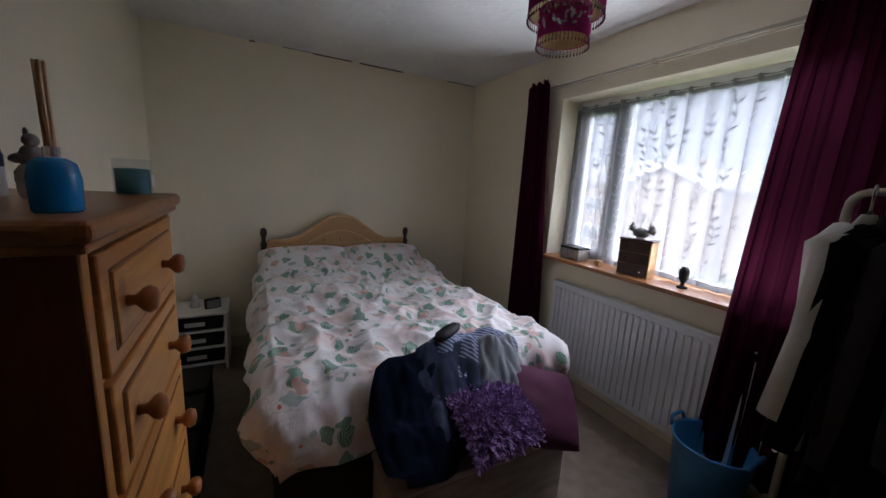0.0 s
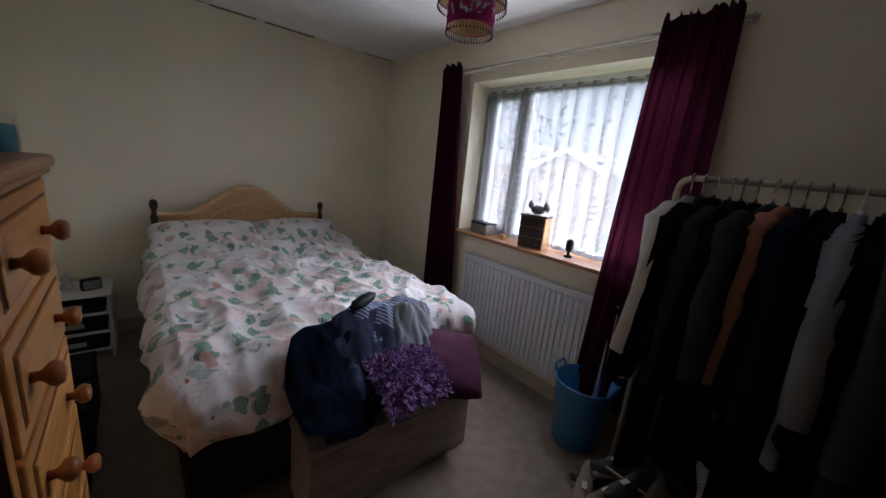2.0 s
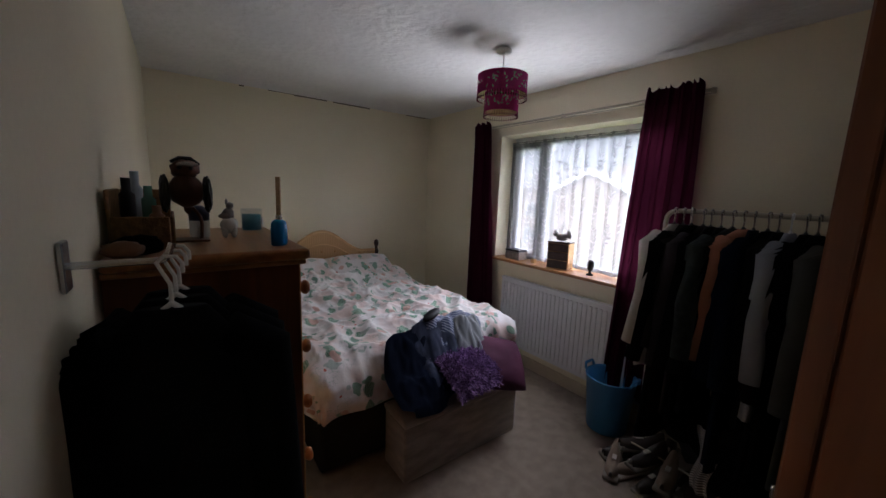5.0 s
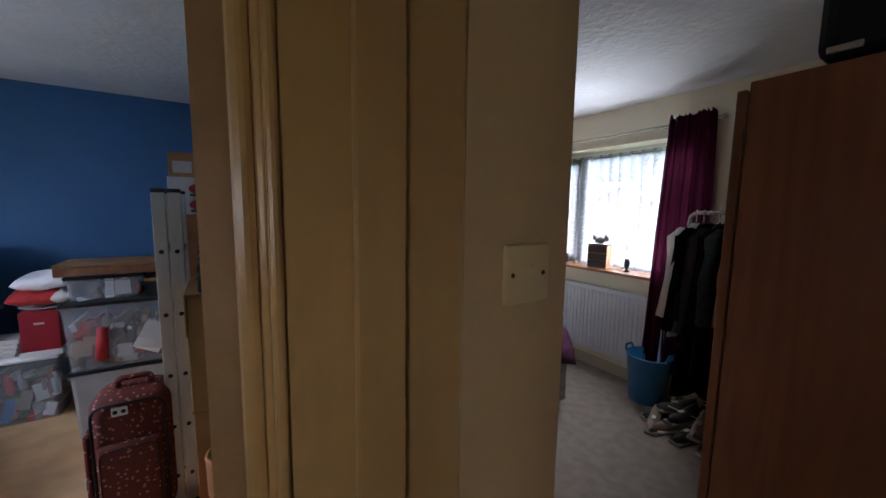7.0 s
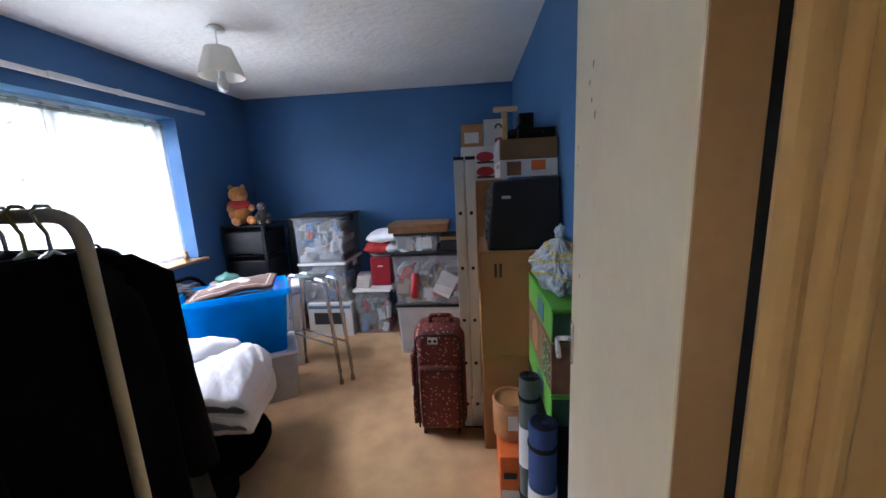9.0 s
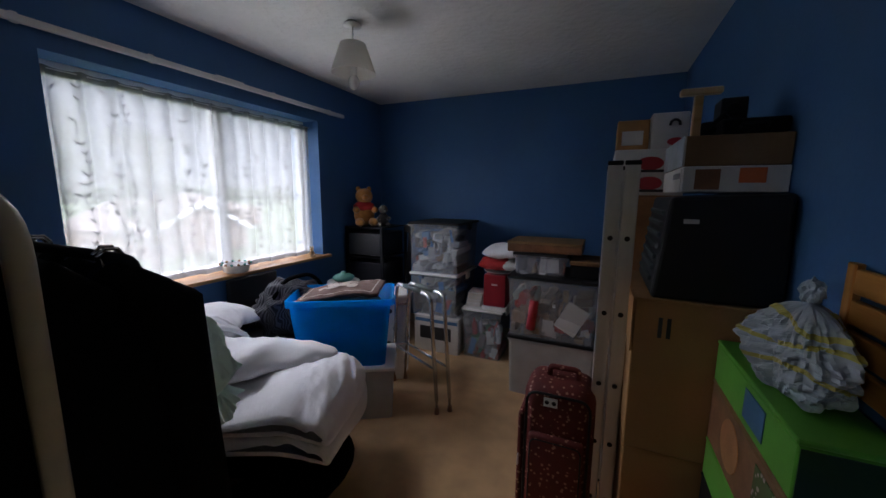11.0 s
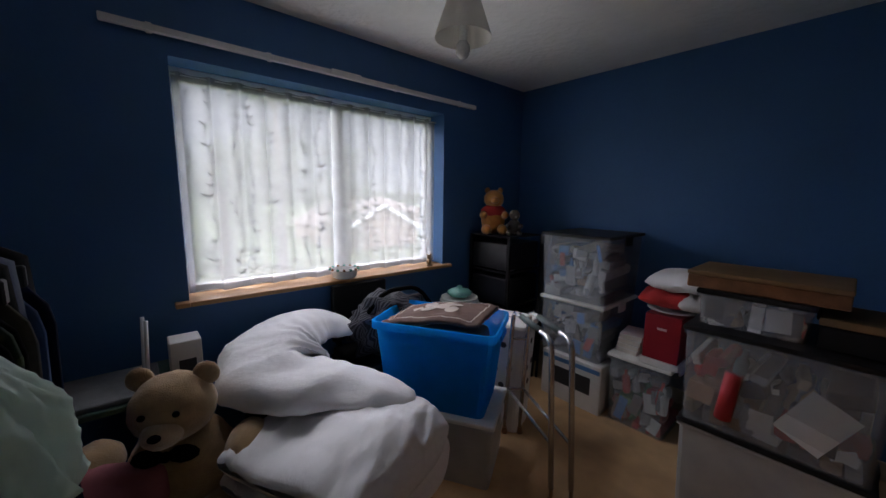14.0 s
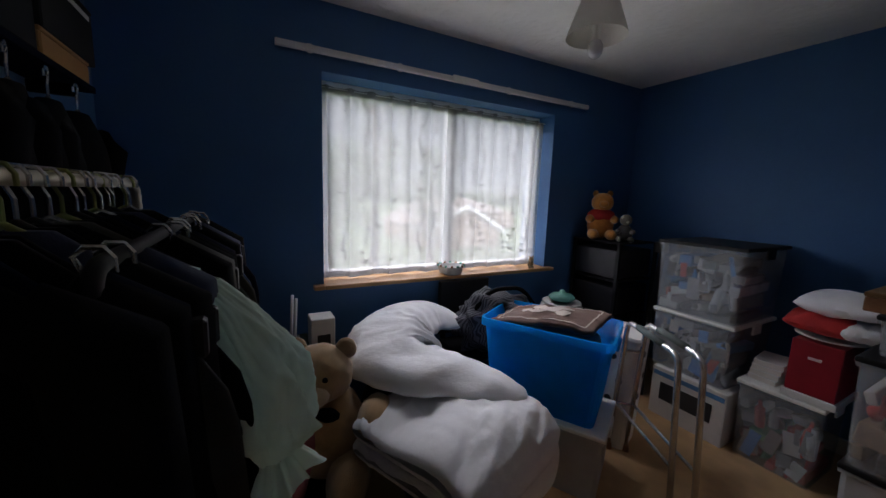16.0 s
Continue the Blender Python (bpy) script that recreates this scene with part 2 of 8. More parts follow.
SILL_WOOD_PALE = wood("worn_sill_wood", (0.55, 0.30, 0.13), (0.42, 0.21, 0.08), 0.4, "y", knots=False)
DARK_WOOD = wood("dark_stained_wood", (0.06, 0.025, 0.014), (0.03, 0.012, 0.008), 0.35, "z", knots=False)
TEAK = wood("red_brown_veneer", (0.22, 0.075, 0.03), (0.15, 0.045, 0.018), 0.35, "z", 0.7, knots=False)
WHITE_METAL = surface("white_enamel", (0.80, 0.81, 0.83), 0.3, vary=0.04, scale=3, fine=40, bump=0.0)
CHROME = surface("dull_chrome", (0.72, 0.72, 0.73), 0.25, 0.75, vary=0.08, scale=9, fine=60, bump=0.0)
ALU = surface("worn_aluminium", (0.62, 0.63, 0.65), 0.4, 0.8, vary=0.12, scale=5, fine=60, bump=0.1, depth=0.001, stretch=(1, 1, 0.15))
RAIL_METAL = surface("cream_rail_tube", (0.50, 0.45, 0.34), 0.35, 0.1, vary=0.1, scale=9, fine=50, bump=0.0)
BLACK_PLASTIC = surface("black_plastic", (0.012, 0.012, 0.014), 0.5, vary=0.1, scale=6, fine=60, bump=0.05, spec=0.3)
BLACK_MATT = surface("matt_black", (0.012, 0.012, 0.014), 0.75, vary=0.15, scale=6, fine=90, bump=0.1, spec=0.25)
WHITE_PLASTIC = surface("white_plastic", (0.78, 0.78, 0.76), 0.35, vary=0.04, scale=5, fine=60, bump=0.0)
BLUE_PLASTIC = surface("blue_bucket_plastic", (0.06, 0.24, 0.50), 0.35, vary=0.08, scale=5, fine=60, bump=0.05)
BLUE_CLEAR = net_cloth("translucent_blue_plastic", 0.72, 0.55, (0.025, 0.42, 0.98))
CLEAR = clear("clear_storage_plastic", (0.80, 0.83, 0.87), 0.15, 0.10, 0.08)
FROSTED = clear("cloudy_storage_plastic", (0.75, 0.77, 0.80), 0.5, 0.3, 0.1)
GLASS = clear("window_glass", (0.95, 0.97, 0.98), 0.05, 0.02)
NET = net_cloth("net_curtain_cloth", 0.74, 0.62, (0.28, 0.28, 0.29))
NET_LEAF = net_cloth("net_curtain_embroidery", 0.92, 0.50, (0.33, 0.33, 0.34))
MAROON = net_cloth("maroon_curtain_cloth", 1.08, 0.26, (0.048, 0.007, 0.019))
MAROON_SHADE = net_cloth("plum_shade_silk", 1.0, 0.35, (0.32, 0.03, 0.14))
GOLD_LINING = surface("gold_shade_lining", (0.45, 0.33, 0.16), 0.5, vary=0.25, scale=40, fine=150, bump=0.2)
SILVER = surface("silver_beads", (0.65, 0.60, 0.62), 0.25, 0.7, vary=0.1, scale=30, fine=90, bump=0.0)
CARD = surface("brown_cardboard", (0.42, 0.22, 0.08), 0.8, vary=0.12, scale=4, fine=120, bump=0.15, depth=0.001, per_object=0.12)
CARD_DARK = surface("dark_cardboard", (0.25, 0.15, 0.07), 0.8, vary=0.15, scale=4, fine=120, bump=0.15, depth=0.001)
PAPER = surface("white_printed_card", (0.72, 0.71, 0.70), 0.6, vary=0.06, scale=8, fine=120, bump=0.0)
RED_INK = surface("red_print", (0.50, 0.035, 0.05), 0.5, vary=0.12, scale=8, fine=90, bump=0.0)
ORANGE_INK = surface("orange_print", (0.70, 0.15, 0.025), 0.5, vary=0.12, scale=8, fine=90, bump=0.0)
BLUE_INK = surface("blue_print", (0.08, 0.20, 0.42), 0.5, vary=0.12, scale=8, fine=90, bump=0.0)
BLACK_INK = surface("black_print", (0.03, 0.03, 0.035), 0.6, vary=0.1, scale=8, fine=90, bump=0.0)
BROWN_INK = surface("brown_print", (0.24, 0.11, 0.05), 0.5, vary=0.25, scale=16, fine=90, bump=0.0)
LIME = surface("lime_green_card", (0.13, 0.42, 0.045), 0.5, vary=0.08, scale=6, fine=90, bump=0.0)
WHITE_CLOTH = surface("white_cotton", (0.82, 0.82, 0.85), 0.9, vary=0.05, scale=6, fine=220, bump=0.35, depth=0.001, sheen=0.2)
GREY_CLOTH = surface("grey_cotton", (0.27, 0.29, 0.32), 0.9, vary=0.12, scale=6, fine=220, bump=0.35, depth=0.001)
BLACK_CLOTH = surface("black_cloth", (0.006, 0.006, 0.007), 0.95, vary=0.2, scale=9, fine=240, bump=0.35, depth=0.001, per_object=0.3, spec=0.05)
NAVY_CLOTH = surface("navy_cloth", (0.006, 0.009, 0.022), 0.95, vary=0.2, scale=9, fine=240, bump=0.35, depth=0.001, per_object=0.2, spec=0.06)
DENIM = surface("dark_denim", (0.022, 0.032, 0.075), 0.85, vary=0.3, scale=14, fine=300, bump=0.5, depth=0.001)
CREAM_CLOTH = surface("cream_fleece", (0.66, 0.62, 0.57), 0.95, vary=0.1, scale=7, fine=160, bump=0.5, depth=0.002)
PINK_CLOTH = surface("coral_pink_cloth", (0.50, 0.21, 0.13), 0.9, vary=0.1, scale=7, fine=200, bump=0.3, depth=0.001)
SAGE_CLOTH = surface("dull_sage_cloth", (0.055, 0.055, 0.046), 0.9, vary=0.12, scale=7, fine=200, bump=0.3, depth=0.001)
MINT_CLOTH = net_cloth("pale_mint_chiffon", 0.98, 0.34, (0.84, 0.98, 0.90))
PURPLE_CLOTH = surface("mauve_satin", (0.085, 0.026, 0.055), 0.75, vary=0.2, scale=9, fine=200, bump=0.2, depth=0.001, spec=0.12)
SHAG = surface("lilac_shag_pile", (0.33, 0.20, 0.44), 0.9, vary=0.25, scale=30, fine=200, bump=0.3, per_object=0.1)
VELVET = surface("taupe_crushed_velvet", (0.30, 0.24, 0.20), 0.75, vary=0.3, scale=7, fine=60, bump=0.3, depth=0.002, stretch=(1, 1, 3), sheen=0.6)
FUR_TAN = surface("tan_plush", (0.48, 0.31, 0.155), 0.95, vary=0.15, scale=30, fine=260, bump=1.0, depth=0.006, sheen=0.5)
FUR_PALE = surface("pale_plush", (0.58, 0.42, 0.26), 0.95, vary=0.12, scale=30, fine=260, bump=1.0, depth=0.006, sheen=0.5)
FUR_ORANGE = surface("orange_plush", (0.60, 0.25, 0.05), 0.95, vary=0.15, scale=30, fine=260, bump=0.8, depth=0.004, sheen=0.4)
RED_CLOTH = surface("red_cloth", (0.50, 0.03, 0.03), 0.85, vary=0.15, scale=10, fine=200, bump=0.3, depth=0.001)
CERAMIC_WHITE = surface("glazed_white_pottery", (0.72, 0.72, 0.70), 0.2, vary=0.08, scale=12, fine=80, bump=0.05)
CERAMIC_GREEN = surface("glazed_sea_green_pottery", (0.13, 0.32, 0.27), 0.2, vary=0.15, scale=12, fine=80, bump=0.05)
BRONZE = surface("rusty_bronze", (0.10, 0.04, 0.022), 0.35, 0.6, vary=0.4, scale=18, fine=80, bump=0.3)
STONE_FIG = surface("grey_resin", (0.30, 0.28, 0.27), 0.5, vary=0.3, scale=25, fine=80, bump=0.3)
BOTTLE_BLUE = surface("bright_blue_glass", (0.015, 0.22, 0.55), 0.15, vary=0.1, scale=10, fine=60, bump=0.0)
WICKER = surface("woven_cane", (0.26, 0.13, 0.045), 0.6, vary=0.35, scale=60, fine=160, bump=0.8, depth=0.004)
CORK = surface("tan_wood_tub", (0.48, 0.22, 0.09), 0.5, vary=0.2, scale=10, fine=90, bump=0.2)
MAT_GREY = surface("grey_foam", (0.10, 0.12, 0.12), 0.8, vary=0.12, scale=12, fine=140, bump=0.3)
MAT_BLUE = surface("navy_blue_foam", (0.035, 0.07, 0.22), 0.8, vary=0.12, scale=12, fine=140, bump=0.3)
POLY = surface("pale_carrier_bag", (0.40, 0.47, 0.54), 0.4, vary=0.2, scale=10, fine=60, bump=0.3, depth=0.003)
POLY_YELLOW = surface("yellow_bag_print", (0.55, 0.50, 0.12), 0.4, vary=0.2, scale=10, fine=60, bump=0.2)
BRICK_TAN = surface("pale_brick_far", (0.24, 0.175, 0.13), 0.85, vary=0.15, scale=3, fine=14, bump=0.2)
ROOF = surface("grey_roof_tiles", (0.11, 0.105, 0.105), 0.8, vary=0.2, scale=2, fine=10, bump=0.3)
ROOF_RED = surface("red_brown_roof_tiles", (0.16, 0.125, 0.11), 0.8, vary=0.2, scale=2, fine=10, bump=0.3)
GRASS = surface("grass", (0.07, 0.10, 0.035), 0.95, vary=0.3, scale=0.6, fine=20, bump=0.3)
HEDGE = surface("hedge_leaves", (0.06, 0.09, 0.035), 0.9, vary=0.35, scale=2, fine=20, bump=0.5)
BARK = surface("bark", (0.10, 0.08, 0.06), 0.9, vary=0.3, scale=5, fine=40, bump=0.6)
SHADE_WHITE = net_cloth("white_shade_cloth", 1.0, 0.4, (0.80, 0.78, 0.74))
SMUDGE = surface("old_grey_crack", (0.20, 0.16, 0.12), 0.9, vary=0.3, scale=20, fine=90, bump=0.0)


def printed_duvet(name):
    """Blush cotton printed with green plants."""
    m, n, l, b = node_material(name)
    co = n.new("ShaderNodeTexCoord")
    warp = n.new("ShaderNodeTexNoise")
    warp.inputs["Scale"].default_value = 11
    add = n.new("ShaderNodeMixRGB")
    add.blend_type, add.inputs[0].default_value = "LINEAR_LIGHT", 0.055
    l.new(co.outputs["Object"], warp.inputs["Vector"])
    l.new(co.outputs["Object"], add.inputs[1])
    l.new(warp.outputs["Color"], add.inputs[2])

    def motif(scale, stretch, radius, off):
        mp = n.new("ShaderNodeMapping")
        mp.inputs["Scale"].default_value, mp.inputs["Location"].default_value = stretch, off
        mp.inputs["Rotation"].default_value = (0, 0, off[0])
        v = n.new("ShaderNodeTexVoronoi")
        v.inputs["Scale"].default_value, v.inputs["Randomness"].default_value = scale, 0.8
        r = n.new("ShaderNodeMapRange")
        r.inputs["From Min"].default_value, r.inputs["From Max"].default_value = radius, radius - 0.015
        l.new(add.outputs[0], mp.inputs["Vector"])
        l.new(mp.outputs[0], v.inputs["Vector"])
        l.new(v.outputs["Distance"], r.inputs["Value"])
        return r.outputs[0], v

    pale, blush = (0.78, 0.75, 0.76, 1), (0.73, 0.60, 0.58, 1)
    big = n.new("ShaderNodeTexNoise")
    big.inputs["Scale"].default_value, big.inputs["Detail"].default_value = 5.5, 3
    ground = n.new("ShaderNodeValToRGB")
    ground.color_ramp.elements[0].position, ground.color_ramp.elements[1].position = 0.46, 0.60
    ground.color_ramp.elements[0].color, ground.color_ramp.elements[1].color = pale, blush
    l.new(co.outputs["Object"], big.inputs["Vector"])
    l.new(big.outputs["Fac"], ground.inputs["Fac"])
    out = ground.outputs[0]
    ribs = n.new("ShaderNodeTexWave")
    ribs.inputs["Scale"].default_value, ribs.inputs["Distortion"].default_value = 34, 2.0
    l.new(add.outputs[0], ribs.inputs["Vector"])
    green = n.new("ShaderNodeValToRGB")
    green.color_ramp.elements[0].color, green.color_ramp.elements[1].color = (0.06, 0.20, 0.12, 1), (0.40, 0.52, 0.44, 1)
    l.new(ribs.outputs["Fac"], green.inputs["Fac"])
    for scale, stretch, radius, off, colour in ((8.5, (1, 0.58, 0.8), 0.29, (0.4, 0.2, 0.1), None), (10.0, (0.5, 1, 0.8), 0.23, (1.9, 0.7, 0.3), (0.42, 0.48, 0.46, 1)), (11.0, (1, 0.36, 0.8), 0.22, (2.6, 0.1, 0.9), (0.22, 0.36, 0.29, 1)), (9.0, (0.8, 0.5, 0.8), 0.19, (1.2, 0.5, 0.6), (0.62, 0.40, 0.35, 1)), (9.0, (1, 1, 1), 0.08, (0.9, 1.7, 0.2), (0.55, 0.12, 0.09, 1))):
        f, v = motif(scale, stretch, radius, off)
        mx = n.new("ShaderNodeMix")
        mx.data_type = "RGBA"
        l.new(f, mx.inputs[0])
        l.new(out, mx.inputs[6])
        if colour:
            mx.inputs[7].default_value = colour
        else:
            l.new(green.outputs[0], mx.inputs[7])
        out = mx.outputs[2]
    # fine drawn leaf lines
    lines = n.new("ShaderNodeTexVoronoi")
    lines.feature = "DISTANCE_TO_EDGE"
    lines.inputs["Scale"].default_value = 36
    l.new(add.outputs[0], lines.inputs["Vector"])
    thin = n.new("ShaderNodeMapRange")
    thin.inputs["From Min"].default_value, thin.inputs["From Max"].default_value = 0.045, 0.025
    l.new(lines.outputs["Distance"], thin.inputs["Value"])
    where = n.new("ShaderNodeTexNoise")
    where.inputs["Scale"].default_value = 6.5
    l.new(co.outputs["Object"], where.inputs["Vector"])
    patch = n.new("ShaderNodeMapRange")
    patch.inputs["From Min"].default_value, patch.inputs["From Max"].default_value = 0.52, 0.58
    patch.inputs["To Max"].default_value = 0.45
    l.new(where.outputs["Fac"], patch.inputs["Value"])
    both = n.new("ShaderNodeMath")
    both.operation = "MULTIPLY"
    l.new(thin.outputs[0], both.inputs[0])
    l.new(patch.outputs[0], both.inputs[1])
    drawn = n.new("ShaderNodeMix")
    drawn.data_type = "RGBA"
    l.new(both.outputs[0], drawn.inputs[0])
    l.new(out, drawn.inputs[6])
    drawn.inputs[7].default_value = (0.20, 0.33, 0.27, 1)
    out = drawn.outputs[2]
    l.new(out, b.inputs["Base Color"])
    b.inputs["Roughness"].default_value = 0.9
    b.inputs["Sheen Weight"].default_value = 0.2
    weave = n.new("ShaderNodeTexNoise")
    weave.inputs["Scale"].default_value, weave.inputs["Detail"].default_value = 13, 3
    l.new(co.outputs["Object"], weave.inputs["Vector"])
    bp = n.new("ShaderNodeBump")
    bp.inputs["Strength"].default_value, bp.inputs["Distance"].default_value = 0.5, 0.012
    l.new(weave.outputs["Fac"], bp.inputs["Height"])
    l.new(bp.outputs[0], b.inputs["Normal"])
    return m


def striped(name, a, c, scale, direction="X", rough=0.85):
    """Cloth with woven stripes."""
    m, n, l, b = node_material(name)
    co = n.new("ShaderNodeTexCoord")
    w = n.new("ShaderNodeTexWave")
    w.bands_direction = direction
    w.inputs["Scale"].default_value, w.inputs["Distortion"].default_value, w.inputs["Detail"].default_value = scale, 1.0, 1.0
    r = n.new("ShaderNodeValToRGB")
    r.color_ramp.elements[0].position, r.color_ramp.elements[1].position = 0.4, 0.6
    r.color_ramp.elements[0].color, r.color_ramp.elements[1].color = (*a, 1), (*c, 1)
    l.new(co.outputs["Object"], w.inputs["Vector"])
    l.new(w.outputs["Fac"], r.inputs["Fac"])
    l.new(r.outputs[0], b.inputs["Base Color"])
    b.inputs["Roughness"].default_value = rough
    return m


def speckled(name, base, dots, scale, radius, rough=0.7):
    """Cloth with a small scattered print."""
    m, n, l, b = node_material(name)
    co = n.new("ShaderNodeTexCoord")
    v = n.new("ShaderNodeTexVoronoi")
    v.inputs["Scale"].default_value = scale
    r = n.new("ShaderNodeValToRGB")
    r.color_ramp.elements[0].position, r.color_ramp.elements[1].position = radius, radius + 0.08
    r.color_ramp.elements[0].color, r.color_ramp.elements[1].color = (*dots, 1), (*base, 1)
    no = n.new("ShaderNodeTexNoise")
    no.inputs["Scale"].default_value = scale * 0.6
    mx = n.new("ShaderNodeMix")
    mx.data_type, mx.blend_type, mx.inputs[0].default_value = "RGBA", "MULTIPLY", 0.4
    l.new(co.outputs["Object"], v.inputs["Vector"])
    l.new(co.outputs["Object"], no.inputs["Vector"])
    l.new(v.outputs["Distance"], r.inputs["Fac"])
    l.new(r.outputs[0], mx.inputs[6])
    l.new(no.outputs["Color"], mx.inputs[7])
    l.new(mx.outputs[2], b.inputs["Base Color"])
    b.inputs["Roughness"].default_value = rough
    return m


DUVET = printed_duvet("printed_duvet_cotton")
STRIPE = striped("blue_white_stripe", (0.05, 0.07, 0.17), (0.36, 0.40, 0.52), 24, "DIAGONAL")
HEAD_CLOTH = striped("buttoned_tan_fabric", (0.42, 0.25, 0.11), (0.52, 0.32, 0.15), 18)
CASE_CLOTH = speckled("red_ditsy_print", (0.16, 0.022, 0.018), (0.55, 0.28, 0.20), 46, 0.22)
BROWN_BLANKET = surface("brown_fleece", (0.16, 0.10, 0.085), 0.95, vary=0.15, scale=9, fine=200, bump=0.5, depth=0.002)
PALE_BLANKET = surface("pale_fleece_motif", (0.52, 0.44, 0.40), 0.95, vary=0.1, scale=9, fine=200, bump=0.5, depth=0.002)
MESH_BLACK = clear("black_plastic_mesh", (0.02, 0.02, 0.025), 0.85, 0.4, 0.05)
CRATE_STUFF = [surface("mixed_clutter_%s" % k, c, 0.6, vary=0.2, scale=12, fine=60, bump=0.1, per_object=0.35) for k, c in (("white", (0.74, 0.74, 0.76)), ("blue", (0.06, 0.22, 0.55)), ("red", (0.60, 0.05, 0.04)), ("grey", (0.30, 0.31, 0.33)), ("green", (0.12, 0.30, 0.16)), ("dark", (0.05, 0.05, 0.06)), ("tan", (0.48, 0.33, 0.20)))]

BEDDING = surface("slack_white_cotton", (0.80, 0.80, 0.84), 0.9, vary=0.05, scale=5, fine=24, bump=0.55, depth=0.010, stretch=(1, 0.5, 1), sheen=0.2)
NET_WEST = net_cloth("white_net_curtain_cloth", 0.70, 0.62, (0.42, 0.42, 0.43))
LEAF_WEST = net_cloth("white_net_curtain_embroidery", 0.94, 0.42, (0.32, 0.32, 0.33))

# ---- structure: two bedrooms and the landing corner between their doors ----
H = 2.40            # ceiling height
XW = 2.0            # window wall of the cream room
XC = -0.633         # its wall beside the chest
YB = 3.80           # back wall of both rooms
XE, XBW = -0.776, -3.60   # blue room: wall behind the boxes, window wall
YS = 0.235          # blue room's door wall, room side
YL = 0.151          # end of the partition at the cream room's door
YF = -0.62          # other side of that doorway
T = 0.30            # outer walls


def structure(name, bm, material, label, category):
    return tagged(part(name, bm, material), label, category, kind="structure")


def wall_with_hole(axis, p0, p1, a0, a1, b0, b1, z0, z1, top=H):
    """A wall between planes p0 and p1 along the other axis from a0 to a1, with a hole b0..b1, z0..z1."""
    bm = bmesh.new()
    for s0, s1, h0, h1 in ((a0, b0, 0, top), (b1, a1, 0, top), (b0, b1, 0, z0), (b0, b1, z1, top)):
        if s1 - s0 > 1e-4 and h1 - h0 > 1e-4:
            if axis == "x":
                slab(p0, p1, s0, s1, h0, h1, bm=bm)
            else:
                slab(s0, s1, p0, p1, h0, h1, bm=bm)
    return bm


W1 = (1.02, 2.575, 0.925, 2.08)     # cream room's window: y0, y1, z0, z1
W2 = (1.16, 2.85, 0.87, 2.055)    # blue room's window
YFRONT = -0.70                     # wall behind the wardrobe
structure("wall_window_cream", wall_with_hole("x", XW, XW + T, YFRONT - 0.1, YB, W1[0], W1[1], W1[2], W1[3]), CREAM, "cream painted wall round the bedroom window", "wall")
structure("wall_back_cream", slab(XC, XW + T, YB, YB + 0.2, 0, H), CREAM, "cream painted wall behind the bed", "wall")
structure("wall_partition_cream", slab(XC - 0.07, XC, YL + 0.2, YB, 0, H), CREAM, "cream painted partition beside the pine chest", "wall")
structure("wall_partition_blue", slab(XE, XC - 0.072, YS + 0.002, YB, 0, H), BLUE, "bright blue painted partition behind stacked boxes", "wall")
structure("wall_back_blue", slab(XBW - T, XE + 0.06, YB + 0.02, YB + 0.2, 0, H), BLUE, "bright blue painted plain wall", "wall")
structure("wall_window_blue", wall_with_hole("x", XBW - T, XBW, -0.9, YB + 0.02, W2[0], W2[1], W2[2], W2[3]), BLUE, "bright blue painted wall round the window", "wall")
structure("wall_front_blue", slab(XBW, -1.80, YS - 0.1, YS, 0, H), BLUE, "blue painted wall beside the bedroom door", "wall")
structure("wall_door_head_blue", slab(-1.80, -1.0, YS - 0.1, YS, 2.05, H), BLUE, "blue painted wall above the bedroom door", "wall")
structure("wall_nib", slab(-1.00, XE + 0.03, YL + 0.022, YS, 0, H), BLUE, "narrow blue wall between the two doors", "wall")
structure("wall_switch", slab(-0.785, -0.585, YL, YL + 0.2, 0, H), LANDING_LIT_CREAM, "cream painted wall end carrying the light switch", "wall")
structure("wall_front_cream", slab(-0.785, XW, YFRONT - 0.1, YFRONT, 0, H), CREAM, "cream painted wall behind the wardrobe", "wall")
structure("wall_door_cream", slab(-0.98, -0.80, YFRONT - 0.6, YF - 0.03, 0, H), CREAM, "cream painted wall beside the bedroom door", "wall")
structure("wall_door_head_cream", slab(-0.98, -0.80, YF - 0.03, YL + 0.02, 2.05, H), CREAM, "cream painted wall above the bedroom door", "wall")
# The opening is out of view; it holds the added landing lamp.
structure("wall_landing_far", wall_with_hole("y", -1.42, -1.32, -2.7, -0.80, -2.62, -2.26, 1.35, 1.62), CREAM, "plain cream landing wall", "wall")
structure("wall_landing_side", slab(-2.8, -2.7, -1.42, YS - 0.1, 0, H), CREAM, "plain cream landing wall", "wall")
structure("wall_landing_door", slab(-2.7, -1.80, YS - 0.12, YS - 0.102, 0, H), CREAM, "cream landing wall beside the blue room", "wall")
structure("floor_cream", slab(-0.9, XW + T, -1.42, YB + 0.2, -0.2, 0), CARPET_GREY, "worn grey-brown carpet", "carpet")
structure("floor_blue", slab(XBW - T, -0.9, YS - 0.05, YB + 0.2, -0.2, 0), CARPET_TAN, "worn tan carpet", "carpet")
structure("floor_landing", slab(-2.8, -0.9, -1.42, YS - 0.05, -0.2, 0), CARPET_TAN, "tan carpet on the landing", "carpet")
structure("ceiling", slab(XBW - T, XW + T, -1.42, YB + 0.2, H, H + 0.2), CEILING, "textured white ceiling with grey smudges", "ceiling")

